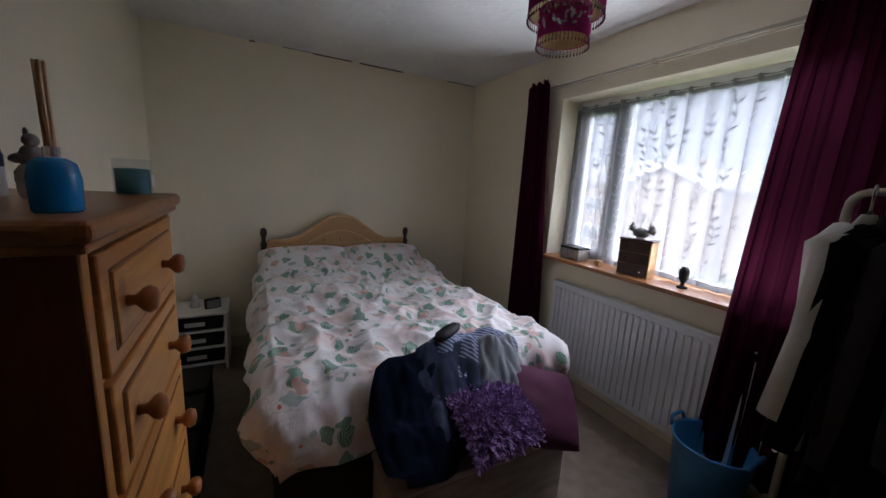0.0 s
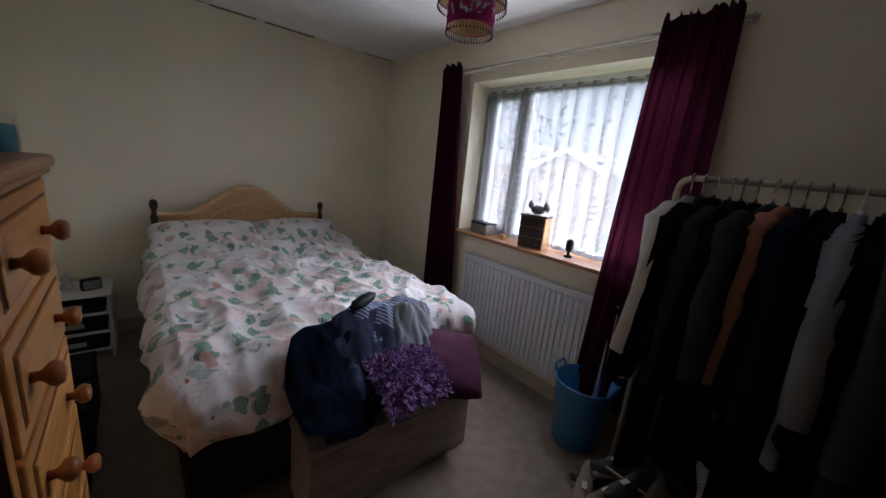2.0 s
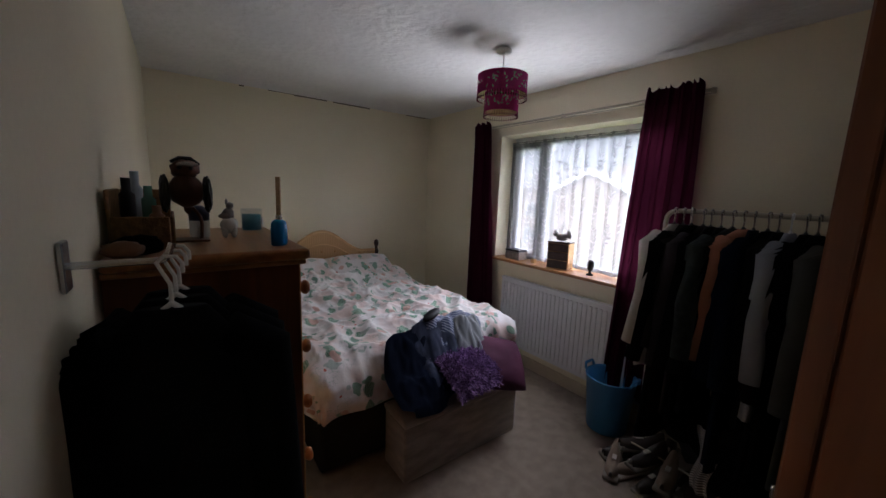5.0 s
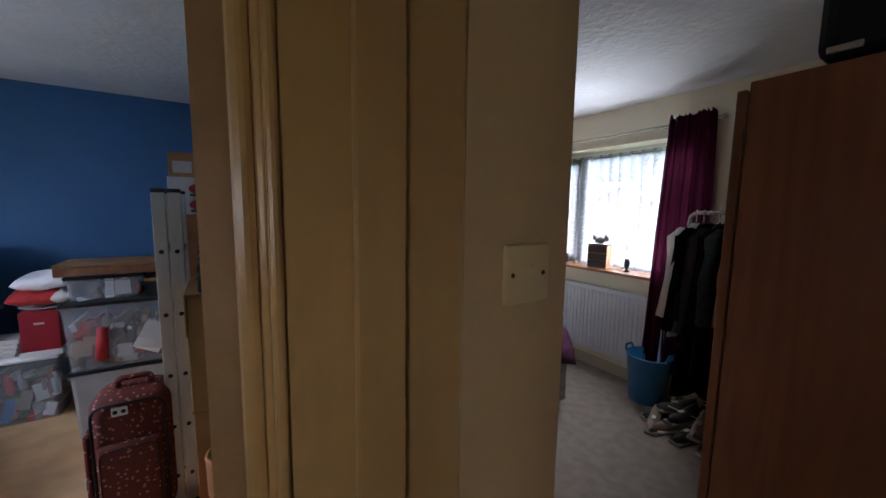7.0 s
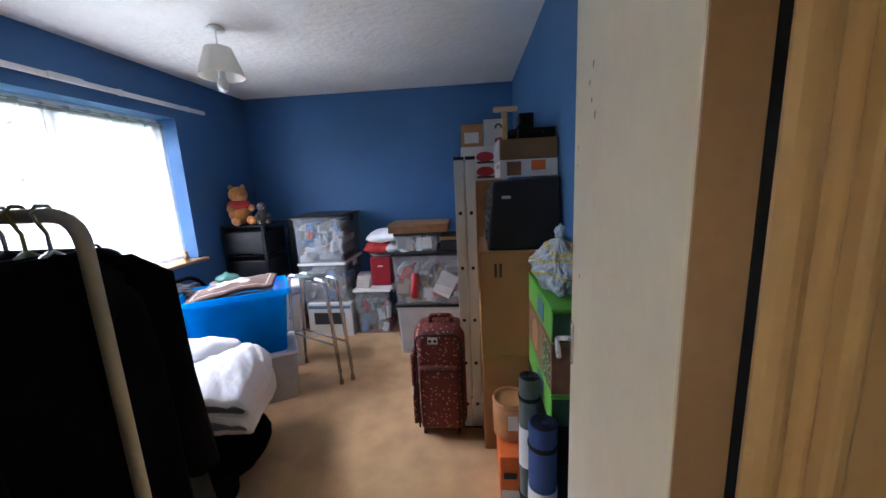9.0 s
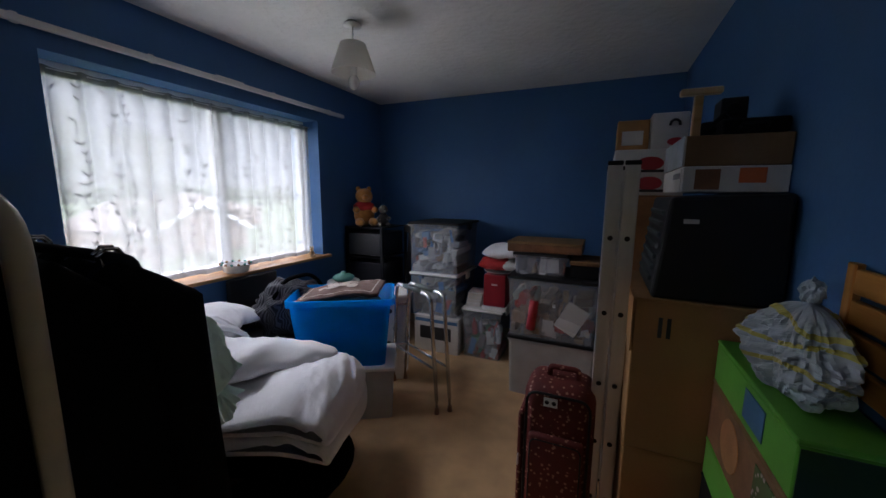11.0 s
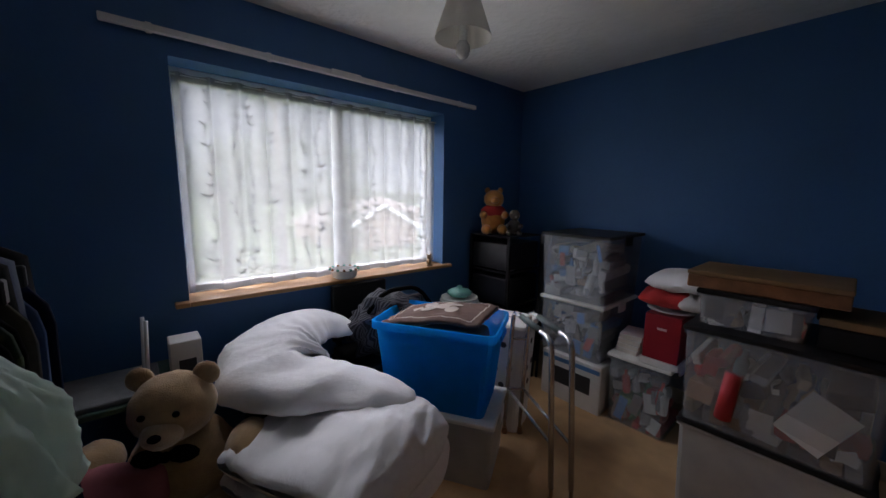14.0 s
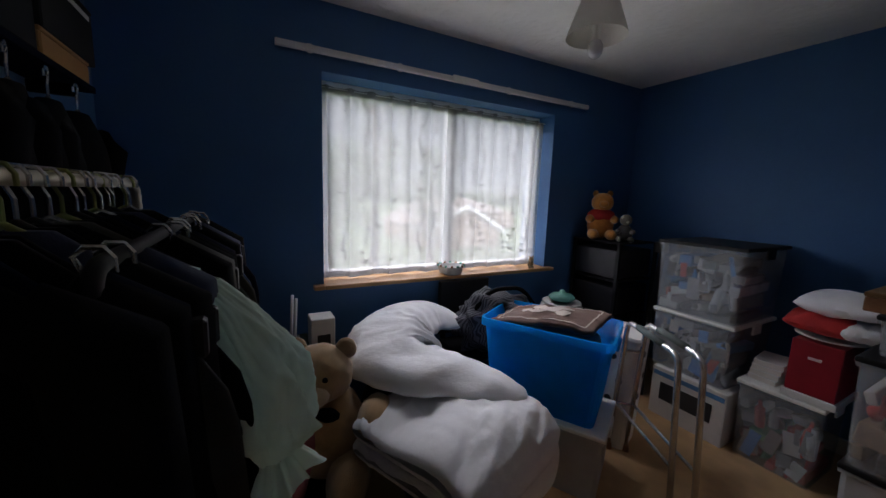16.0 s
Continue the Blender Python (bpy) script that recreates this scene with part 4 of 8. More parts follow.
# ---- cream bedroom ----
def pine_chest():
    c = thing("chest_of_drawers", "tall honey pine chest of six drawers with turned knobs", "chest of drawers")
    y0, y1, xf = 1.165, 1.745, -0.205
    for a, b in ((y0, y0 + 0.02), (y1 - 0.02, y1)):
        part("side_panel", slab(XC + 0.004, xf, a, b, 0.06, 1.335, 0.002), SHADED_END_WOOD if a == y0 else PINE_UP, c, "pine end panel coloured dark red-brown for its shade" if a == y0 else "")
    part("front_stile", slab(xf, xf + 0.004, y0, y0 + 0.028, 0.06, 1.335, 0.002), PINE_UP, c)
    part("front_stile", slab(xf, xf + 0.004, y1 - 0.028, y1, 0.06, 1.335, 0.002), PINE_UP, c)
    part("back_panel", slab(XC + 0.003, XC + 0.010, y0 + 0.021, y1 - 0.021, 0.06, 1.33), DARK_WOOD, c)
    part("plinth", slab(XC + 0.004, xf + 0.012, y0 - 0.008, y1 + 0.008, 0.0, 0.09, 0.006, 2), PINE, c)
    part("top", slab(XC + 0.004, -0.178, 1.140, 1.790, 1.340, 1.372, 0.012, 3), PINE_TOP, c, "darkened rounded pine top")
    part("moulding", slab(XC + 0.004, -0.188, 1.150, 1.780, 1.326, 1.340, 0.005, 2), PINE_TOP, c)
    pitch = 0.2035
    for k in range(6):
        za, zb = 0.108 + k * pitch, 0.108 + (k + 1) * pitch - 0.012
        part("rail", slab(XC + 0.2, xf - 0.001, y0 + 0.021, y1 - 0.021, za - 0.010, za - 0.001), PINE, c)
        bm = slab(xf - 0.012, xf + 0.012, y0 + 0.034, y1 - 0.034, za, zb, 0.004, 2)
        slab(xf + 0.011, xf + 0.017, y0 + 0.075, y1 - 0.075, za + 0.035, zb - 0.035, 0.005, 2, bm)
        d = part("drawer", bm, PINE, c, "knotty pine drawer front")
        gr = bmesh.new()
        for ga, gb, gc, gd in ((y0 + 0.068, y0 + 0.074, za + 0.030, zb - 0.030), (y1 - 0.074, y1 - 0.068, za + 0.030, zb - 0.030), (y0 + 0.074, y1 - 0.074, za + 0.029, za + 0.034), (y0 + 0.074, y1 - 0.074, zb - 0.034, zb - 0.029)):
            slab(xf + 0.0115, xf + 0.0128, ga, gb, gc, gd, bm=gr)
        part("panel_groove", gr, GROOVE, d, "dark brown line round the panel")
        for ky in (1.285, 1.555):
            part("knob", turned([(0.010, 0), (0.009, 0.012), (0.012, 0.016), (0.021, 0.024), (0.024, 0.032), (0.019, 0.042), (0.008, 0.045)], 16, m=Matrix.Translation((xf + 0.016, ky, (za + zb) / 2)) @ pose(0, 0, 0, 0, 90)), KNOB_WOOD, d, "turned pine knob", smooth=True)
    return c


KNOB_WOOD = wood("red_brown_knob_wood", (0.40, 0.145, 0.035), (0.27, 0.08, 0.02), 0.3, "z", 2.0, knots=False)
GROOVE = surface("dark_groove_brown", (0.16, 0.06, 0.02), 0.6)
# Near end of the pine chest: its shade is put into this dark colour.
SHADED_END_WOOD = wood("shaded_pine_end", (0.20, 0.055, 0.018), (0.13, 0.034, 0.012), 0.4, "z", knots=False)
pine_chest()
TOPZ = 1.3725


def diffuser(x, y):
    t = thing("reed_diffuser", "bright blue glass reed diffuser on the pine chest", "diffuser", x, y, TOPZ)
    bo = part("bottle", turned([(0.024, 0), (0.027, 0.004), (0.028, 0.05), (0.024, 0.072), (0.013, 0.08)], 18), BOTTLE_BLUE, t, smooth=True)
    bo.matrix_basis = pose(0, 0, 0, 0, 0, 40) @ Matrix.Diagonal((1.05, 0.70, 0.95, 1))
    part("collar", turned([(0.009, 0.071), (0.009, 0.090)], 14), CHROME, t, "silver collar")
    for k in range(5):
        a = k * 1.26
        part("reed", tube([(0.004 * math.cos(a), 0.004 * math.sin(a), 0.02), (0.005 * math.cos(a), 0.005 * math.sin(a) - 0.003, 0.20)], 0.0022, 6), PINE_PALE, t)


diffuser(-0.24, 1.24)
t = thing("candle", "blue candle in a clear glass on the pine chest", "candle", -0.25, 1.66, TOPZ)
part("wax", turned([(0.033, 0.004), (0.033, 0.062), (0.004, 0.064)], 20), surface("teal_wax", (0.03, 0.22, 0.27), 0.4), t, smooth=True)
part("glass", turned([(0.037, 0), (0.038, 0.085), (0.0365, 0.085), (0.0355, 0.003)], 20), GLASS, t, smooth=True)
part("label", slab(0.0355, 0.0385, -0.012, 0.012, 0.02, 0.05), PAPER, t)
rabbit = bmesh.new()
lump((0.026, 0.022, 0.027), (0, 0, 0.040), 0.15, 4, 3, rabbit)
for fx in (-0.013, 0.013):
    lump((0.010, 0.012, 0.022), (fx, -0.008, 0.021), 0.1, 4, 2, rabbit)
pale_faces = len(rabbit.faces)
lump((0.017, 0.015, 0.024), (-0.002, 0.002, 0.074), 0.2, 4, 3, rabbit)
lump((0.011, 0.013, 0.012), (0.003, -0.008, 0.104), 0.15, 4, 3, rabbit)
lump((0.004, 0.004, 0.010), (-0.005, 0.0, 0.117), 0.1, 4, 2, rabbit)
lump((0.020, 0.008, 0.010), (-0.010, -0.006, 0.072), 0.3, 4, 2, rabbit)
rabbit.faces.ensure_lookup_table()
for f in rabbit.faces[pale_faces:]:
    f.material_index = 1
o = tagged(part("figurine", rabbit, [CERAMIC_WHITE, STONE_FIG], smooth=True), "small grey and white glazed animal figurine", "figurine")
o.location = (-0.345, 1.47, TOPZ)
t = thing("owl_ornament", "rusty metal owl ornament on a bent stand", "ornament", -0.455, 1.42, TOPZ)
part("base", slab(-0.055, 0.05, -0.04, 0.04, 0, 0.006, 0.002), BRONZE, t)
part("stem", tube(bend([(0.03, 0, 0.005), (0.035, 0, 0.075), (-0.005, 0, 0.115)], 0.03), 0.005), BRONZE, t, smooth=True)
part("body", lump((0.045, 0.042, 0.05), (0, 0, 0.15), 0.06, 3, 3), BRONZE, t, smooth=True)
part("head", lump((0.036, 0.034, 0.03), (0, 0, 0.212), 0.22, 4, 3), BRONZE, t, smooth=True)
part("brow", lump((0.026, 0.010, 0.008), (0.004, -0.030, 0.226), 0.3, 4, 2), SILVER, t, "pale metal brow")
part("crest", tube([(-0.034, -0.004, 0.232), (-0.012, 0, 0.240), (0.014, 0, 0.240), (0.036, -0.004, 0.228)], [0.004, 0.010, 0.010, 0.004], 8), BLACK_PLASTIC, t)
part("tail", lump((0.010, 0.008, 0.022), (0, 0.01, 0.100), 0.2, 3, 2), BRONZE, t)
part("wing", lump((0.013, 0.028, 0.056), (0.052, -0.004, 0.140), 0.25, 5, 3), BLACK_PLASTIC, t)
part("wing", lump((0.013, 0.028, 0.056), (-0.052, -0.004, 0.140), 0.25, 5, 3), BLACK_PLASTIC, t)
for sx in (-0.014, 0.014):
    part("eye", lump((0.006, 0.004, 0.006), (sx, -0.032, 0.216), 0, 1, 2), BLACK_PLASTIC, t)
t = thing("jar", "clear jar with a domed navy lid", "jar", -0.425, 1.50, TOPZ)
part("pot", turned([(0.026, 0), (0.028, 0.004), (0.028, 0.055), (0.024, 0.06)], 18), FROSTED, t, smooth=True)
part("lid", turned([(0.028, 0.055), (0.029, 0.075), (0.024, 0.092), (0.010, 0.102), (0.002, 0.103)], 18), surface("navy_lid", (0.02, 0.03, 0.08), 0.4), t, smooth=True)
t = thing("basket", "woven cane letter basket holding tubes and packets", "basket", -0.555, 1.40, TOPZ)
part("base", slab(-0.06, 0.06, -0.13, 0.11, 0, 0.01), WICKER, t)
for a, b, h0 in ((-0.066, -0.058, 0.15), (0.058, 0.066, 0.085)):
    part("side", slab(a, b, -0.13, 0.11, 0, h0, 0.003), WICKER, t)
part("end", slab(-0.058, 0.058, -0.138, -0.130, 0, 0.085, 0.003), WICKER, t)
part("end", slab(-0.058, 0.058, 0.110, 0.118, 0, 0.15, 0.003), WICKER, t)
for k, (px, py, ph, mt) in enumerate(((-0.03, -0.05, 0.17, BLACK_PLASTIC), (0.01, 0.03, 0.15, CERAMIC_GREEN), (-0.02, 0.07, 0.19, POLY), (0.03, -0.08, 0.10, BROWN_INK))):
    o = tagged(part("tube", turned([(0.016, 0), (0.017, ph * 0.75), (0.010, ph * 0.8), (0.010, ph)], 12), mt, smooth=True), "small toiletry tube standing in the cane basket", "tube", group="toiletries")
    o.matrix_basis = pose(-0.555 + px, 1.40 + py, TOPZ + 0.0105, 0, 0, 30 * k)
for k, (px, py, rr, mt) in enumerate(((-0.56, 1.20, 0.030, BLACK_CLOTH), (-0.585, 1.165, 0.024, BROWN_INK))):
    o = tagged(part("pouch", lump((rr * 1.6, rr, rr * 0.8), (0, 0, rr * 0.75), 0.25, 3, 3, None, k), mt, smooth=True), "small crumpled cosmetic pouch on the chest", "pouch", group="pouches")
    o.location = (px, py, TOPZ)

# bed
bed = thing("bed", "double bed with a pale arched headboard between dark posts", "bed")
part("base", slab(0.04, 1.31, 1.80, 3.60, 0.05, 0.34, 0.02, 2), surface("dark_divan_cloth", (0.028, 0.024, 0.022), 0.95, spec=0.1), bed, "dark divan base")
part("mattress", slab(0.03, 1.32, 1.78, 3.62, 0.342, 0.54, 0.05, 4), WHITE_CLOTH, bed)
for fx in (0.1, 1.25):
    for fy in (1.9, 3.5):
        part("foot", turned([(0.03, 0), (0.03, 0.051)], 12, at=(fx, fy, 0)), BLACK_PLASTIC, bed)
for px in (0.065, 1.263):
    part("post", turned([(0.022, 0), (0.024, 0.4), (0.022, 0.86), (0.026, 0.885), (0.018, 0.90), (0.014, 0.93), (0.022, 0.95), (0.026, 0.975), (0.021, 1.0), (0.006, 1.012)], 16, at=(px, 3.675, 0)), DARK_WOOD, bed, "dark turned bedpost", smooth=True)
NHB = 40
bm = bmesh.new()


def arch_top(u):
    k = abs(u - 0.5) * 2
    return 0.905 + 0.215 * (0.5 + 0.5 * math.cos(math.pi * min(1.0, k / 0.78))) - 0.0


lo = [[bm.verts.new((0.09 + 1.148 * i / NHB, y, 0.62)) for i in range(NHB + 1)] for y in (3.655, 3.70)]
hi = [[bm.verts.new((0.09 + 1.148 * i / NHB, y, arch_top(i / NHB))) for i in range(NHB + 1)] for y in (3.655, 3.70)]
for i in range(NHB):
    bm.faces.new((lo[0][i], lo[0][i + 1], hi[0][i + 1], hi[0][i]))
    bm.faces.new((lo[1][i + 1], lo[1][i], hi[1][i], hi[1][i + 1]))
    bm.faces.new((hi[0][i], hi[0][i + 1], hi[1][i + 1], hi[1][i]))
    bm.faces.new((lo[0][i + 1], lo[0][i], lo[1][i], lo[1][i + 1]))
bm.faces.new((lo[0][0], hi[0][0], hi[1][0], lo[1][0]))
bm.faces.new((lo[0][-1], lo[1][-1], hi[1][-1], hi[0][-1]))
part("headboard", bm, HEAD_CLOTH, bed, "pale tan arched headboard")
part("headboard_rim", tube([(0.09 + 1.148 * i / NHB, 3.668, arch_top(i / NHB) - 0.004) for i in range(NHB + 1)], 0.017, 8), PINE_PALE, bed, "pale wooden rim", smooth=True)
part("inner_arch", tube([(0.36 + 0.6 * i / 20, 3.650, 0.86 + 0.13 * math.sin(math.pi * i / 20)) for i in range(21)], 0.007, 6), PINE_PALE, bed, smooth=True)
for k in range(7):
    part("button", lump((0.011, 0.007, 0.011), (0.26 + k * 0.133, 3.650, 0.885 + (0.03 if k in (2, 3, 4) else 0)), 0, 1, 2), CARD, bed)

PILLOW_LABEL = "plump pillow in the printed cactus cotton"


def pillow_mesh(lx, ly, h, seed, wave=0.06):
    """A pillow: pinched corners, fat middle, a few creases."""
    bm = bmesh.new()

    def at(sgn):
        def f(u, v):
            a, b = 2 * u - 1, 2 * v - 1
            fat = (max(0, 1 - a * a) ** 0.42) * (max(0, 1 - b * b) ** 0.42)
            pin = 1 - 0.06 * (a * a * b * b)
            n = noise.noise(Vector((a * 2.2 + seed, b * 2.2, sgn))) * wave
            return Vector((a * lx * pin, b * ly * pin, sgn * h * fat * (1 + n * 3) + (n * 0.25 * h)))
        return f
    sheet(22, 16, at(1), bm)
    sheet(22, 16, at(-1), bm)
    bmesh.ops.remove_doubles(bm, verts=bm.verts, dist=0.0005)
    bmesh.ops.recalc_face_normals(bm, faces=bm.faces)
    return bm


for k, (px, py, pz, rx, rz) in enumerate(((0.36, 3.42, 0.735, 30, 3), (1.00, 3.43, 0.735, 30, -2), (0.34, 3.40, 0.625, 8, -4), (1.0, 3.40, 0.625, 8, 3))):
    o = tagged(part("pillow", pillow_mesh(0.345, 0.24, 0.085, k), DUVET, smooth=True), PILLOW_LABEL, "pillow", group="pillows on the bed")
    o.matrix_basis = pose(px, py, pz, rx, 0, rz)


def crease(p, k=1.0):
    """The height of crumpled cloth at a place."""
    s = 0
    for f, a in ((1.7, 0.034), (4.2, 0.030), (8.0, 0.017), (17.0, 0.005)):
        q = noise.noise(Vector((p[0] * f + 7, p[1] * f * 0.8, p[2] * f)))
        s += a * (1 - 2.2 * abs(q))
    return s * k


def duvet_at(u, v):
    """The duvet: lies on the mattress, bulges at its edge, then hangs."""
    x0, x1, y0 = 0.05, 1.36, 1.83
    over_left = 0.26 + 0.18 * (1 - v) ** 1.5
    over_foot = 0.30 + 0.24 * math.exp(-((u - 0.12) / 0.09) ** 2)
    x = x0 - over_left + (x1 + 0.30 - x0 + over_left) * u
    y = y0 - over_foot + (3.42 - y0 + over_foot) * v
    ox = max(0, x0 - x, x - x1)
    oy = max(0, y0 - y)
    d = math.hypot(ox, oy)
    top = 0.645 + 0.10 * max(0, (y - 2.9) / 0.6) ** 1.5
    r = 0.10
    if d > 0:
        nx, ny = (-ox if x < x0 else ox) / d, -oy / d
        if d < r * 1.57:
            a = d / r
            out, drop = r * math.sin(a), r * (1 - math.cos(a))
        else:
            out, drop = r - (0.38 if x < x0 else 0.10) * (d - r * 1.57), r + (d - r * 1.57) * 0.97
        flare = (0.018 if x < x0 else 0.035) * math.sin(9 * (x + y * 1.3)) * min(1, d / 0.3)
        p = Vector((min(max(x, x0), x1) + nx * (out + flare), max(y, y0) + ny * (out + flare), top - drop))
        k = 0.8
    else:
        p, k = Vector((x, y, top)), 1.0
    c = crease((x, y, 0), k)
    if d > 0:
        w_ = min(1.0, d / 0.14)
        p += Vector((nx, ny, 0.3)) * (c - 0.045) * 0.9 * w_ + Vector((0, 0, (c + 0.02 * math.sin(3 * x) * math.sin(2.4 * y)) * (1 - w_)))
    else:
        p.z += c + 0.02 * math.sin(3 * x) * math.sin(2.4 * y)
    p.z = max(p.z, 0.03)
    return p


duvet = sheet(230, 210, duvet_at)
o = part("duvet", duvet, DUVET, smooth=True)
tagged(o, "rumpled blush duvet printed with green cacti, hanging over the bed's foot", "duvet")

# box seat at the bed's foot and what lies on it
seat = thing("ottoman", "low taupe crushed-velvet ottoman box at the foot of the bed", "ottoman")
part("box", slab(0.40, 1.245, 1.545, 1.775, 0.0, 0.325, 0.012, 2), VELVET, seat)
part("lid", slab(0.392, 1.255, 1.535, 1.778, 0.327, 0.363, 0.012, 2), VELVET, seat)


def shag_cushion(x, y, z, lx, ly, rz, seed):
    c = thing("cushion", "shaggy lilac cushion resting on the ottoman", "cushion", x, y, z, rz)
    part("pad", pillow_mesh(lx, ly, 0.07, seed), SHAG, c, smooth=True)
    r = random.Random(seed)
    verts, faces = [], []
    for k in range(6000):
        a, b = r.uniform(-1, 1), r.uniform(-1, 1)
        if k % 6 == 0:
            a = math.copysign(r.uniform(0.93, 1), a)
        elif k % 6 == 1:
            b = math.copysign(r.uniform(0.93, 1), b)
        fat = (1 - a * a) ** 0.42 * (1 - b * b) ** 0.42
        p = Vector((a * lx, b * ly, 0.07 * fat))
        n = Vector((a * abs(a) ** 3, b * abs(b) ** 3, 0.25 + fat)).normalized()
        e = p + n * 0.016 + Vector((r.gauss(0, 0.011), r.gauss(0, 0.011), r.gauss(0, 0.004)))
        s = n.cross(Vector((r.gauss(0, 1), r.gauss(0, 1), r.gauss(0, 1)))).normalized() * 0.0034
        q = len(verts)
        verts += [tuple(p - s), tuple(p + s), tuple(e + s * 1.3), tuple(e - s * 1.3)]
        faces.append((q, q + 1, q + 2, q + 3))
    me = bpy.data.meshes.new("pile")
    me.from_pydata(verts, [], faces)
    me.materials.append(SHAG)
    pile = new("shag", me)
    pile.parent = c
    pile["kind"], pile["label"] = "stuff", "long lilac shag pile"
    return c


sc = shag_cushion(0.88, 1.60, 0.505, 0.205, 0.135, 8, 3)
sc.matrix_basis = pose(0.90, 1.625, 0.485, 33, 4, 10)
o = tagged(part("cushion", pillow_mesh(0.23, 0.18, 0.075, 12), PURPLE_CLOTH, smooth=True), "mauve satin cushion leaning on the duvet", "cushion")
o.matrix_basis = pose(1.10, 1.645, 0.475, 40, 12, -20)


def heap(name, label, category, at, size, mat, seed, height=0.05, nx=36, ny=30, drape=None):
    """A crumpled garment lying over what is under it; drape(x, y) gives the surface's height."""
    def f(u, v):
        a, b = 2 * u - 1, 2 * v - 1
        a, b = a * math.sqrt(1 - 0.36 * b * b), b * math.sqrt(1 - 0.36 * a * a)
        x, y = at[0] + a * size[0] * (1 + 0.12 * noise.noise(Vector((b * 2, seed, 0)))), at[1] + b * size[1] * (1 + 0.12 * noise.noise(Vector((a * 2, 0, seed))))
        z = drape(x, y) if drape else at[2]
        edge = (1 - a ** 4) * (1 - b ** 4)
        q = abs(noise.noise(Vector((x * 9 + seed, y * 9, seed)))) + 0.5 * abs(noise.noise(Vector((x * 22, y * 22 + seed, 1))))
        return Vector((x, y, z + 0.004 + height * edge * (0.35 + 1.1 * q)))
    bm = sheet(nx, ny, f)
    return tagged(part(name, bm, mat, smooth=True), label, category)


def foot_surface(x, y):
    """The top of the duvet's foot and the ottoman in front of it."""
    if y > 1.80:
        return 0.735
    if y > 1.70:
        return 0.56 + (y - 1.70) / 0.10 * 0.175
    if y > 1.53:
        return 0.40 + (y - 1.53) / 0.17 * 0.16
    return 0.365


heap("skirt", "dark navy skirt heaped over the ottoman", "skirt", (0.555, 1.665, 0), (0.20, 0.145), NAVY_CLOTH, 3, 0.05, drape=foot_surface)
heap("shirt", "dark blue denim jeans bundled across the duvet's foot", "jeans", (0.72, 1.70, 0), (0.17, 0.15), DENIM, 5, 0.06, drape=foot_surface)
heap("shirt", "blue and white striped shirt crumpled on the bed", "shirt", (0.86, 1.80, 0), (0.23, 0.105), STRIPE, 8, 0.045, drape=foot_surface)
heap("cloth", "grey knitted top under the striped shirt", "top", (0.97, 1.73, 0), (0.12, 0.08), GREY_CLOTH, 11, 0.09, drape=foot_surface)
o = tagged(part("glasses_case", lump((0.085, 0.035, 0.022), (0, 0, 0), 0.15, 3, 3), BLACK_PLASTIC, smooth=True), "black glasses case lying on the striped shirt", "glasses case")
o.matrix_basis = pose(0.745, 1.835, 0.800, 0, -10, 25)

# bedside shelf
ns = thing("bedside_table", "small white open bedside shelf unit beside the bed", "bedside table")
for a, b in ((-0.585, -0.567), (-0.213, -0.195)):
    part("side", slab(a, b, 3.41, 3.74, 0, 0.425, 0.002), WHITE_PLASTIC, ns)
part("top", slab(-0.592, -0.188, 3.40, 3.745, 0.425, 0.443, 0.003), WHITE_PLASTIC, ns)
for z in (0.05, 0.175, 0.30):
    part("shelf", slab(-0.566, -0.214, 3.415, 3.738, z, z + 0.014), WHITE_PLASTIC, ns)
part("back", slab(-0.566, -0.214, 3.739, 3.745, 0.04, 0.425), WHITE_PLASTIC, ns)
for z in (0.0645, 0.1895, 0.3145):
    b = thing("basket", "dark storage tray on the bedside shelf", "basket", -0.39, 3.55, z, group="bedside trays")
    part("tray", slab(-0.165, 0.165, -0.12, 0.15, 0, 0.085, 0.006, 2), BLACK_MATT, b)
    part("label", slab(-0.06, 0.06, -0.123, -0.1205, 0.03, 0.06), PAPER, b)
clock = thing("alarm_clock", "black desk clock on the bedside table", "clock", -0.285, 3.52, 0.4435, 20)
part("case", slab(-0.05, 0.05, -0.02, 0.02, 0, 0.075, 0.008, 2), BLACK_PLASTIC, clock)
part("face", slab(-0.042, 0.042, -0.0225, -0.0205, 0.01, 0.065, 0.001), surface("grey_dial", (0.3, 0.3, 0.3), 0.3), clock)
o = tagged(part("figurine", turned([(0.03, 0), (0.035, 0.01), (0.02, 0.04), (0.028, 0.06), (0.012, 0.09), (0.004, 0.1)], 14), CERAMIC_WHITE, smooth=True), "small pale pottery ornament on the bedside table", "ornament")
o.location = (-0.40, 3.58, 0.4435)
for k in range(3):
    b = thing("shoe_box", "dark box on the carpet behind the pine chest", "box", -0.40, 2.15 + 0.32 * k, 0, group="dark boxes")
    part("body", slab(-0.17, 0.15, -0.13, 0.13, 0, 0.26, 0.008, 2), BLACK_MATT, b)
    part("lid", slab(-0.175, 0.155, -0.135, 0.135, 0.262, 0.29, 0.006, 2), BLACK_MATT, b)

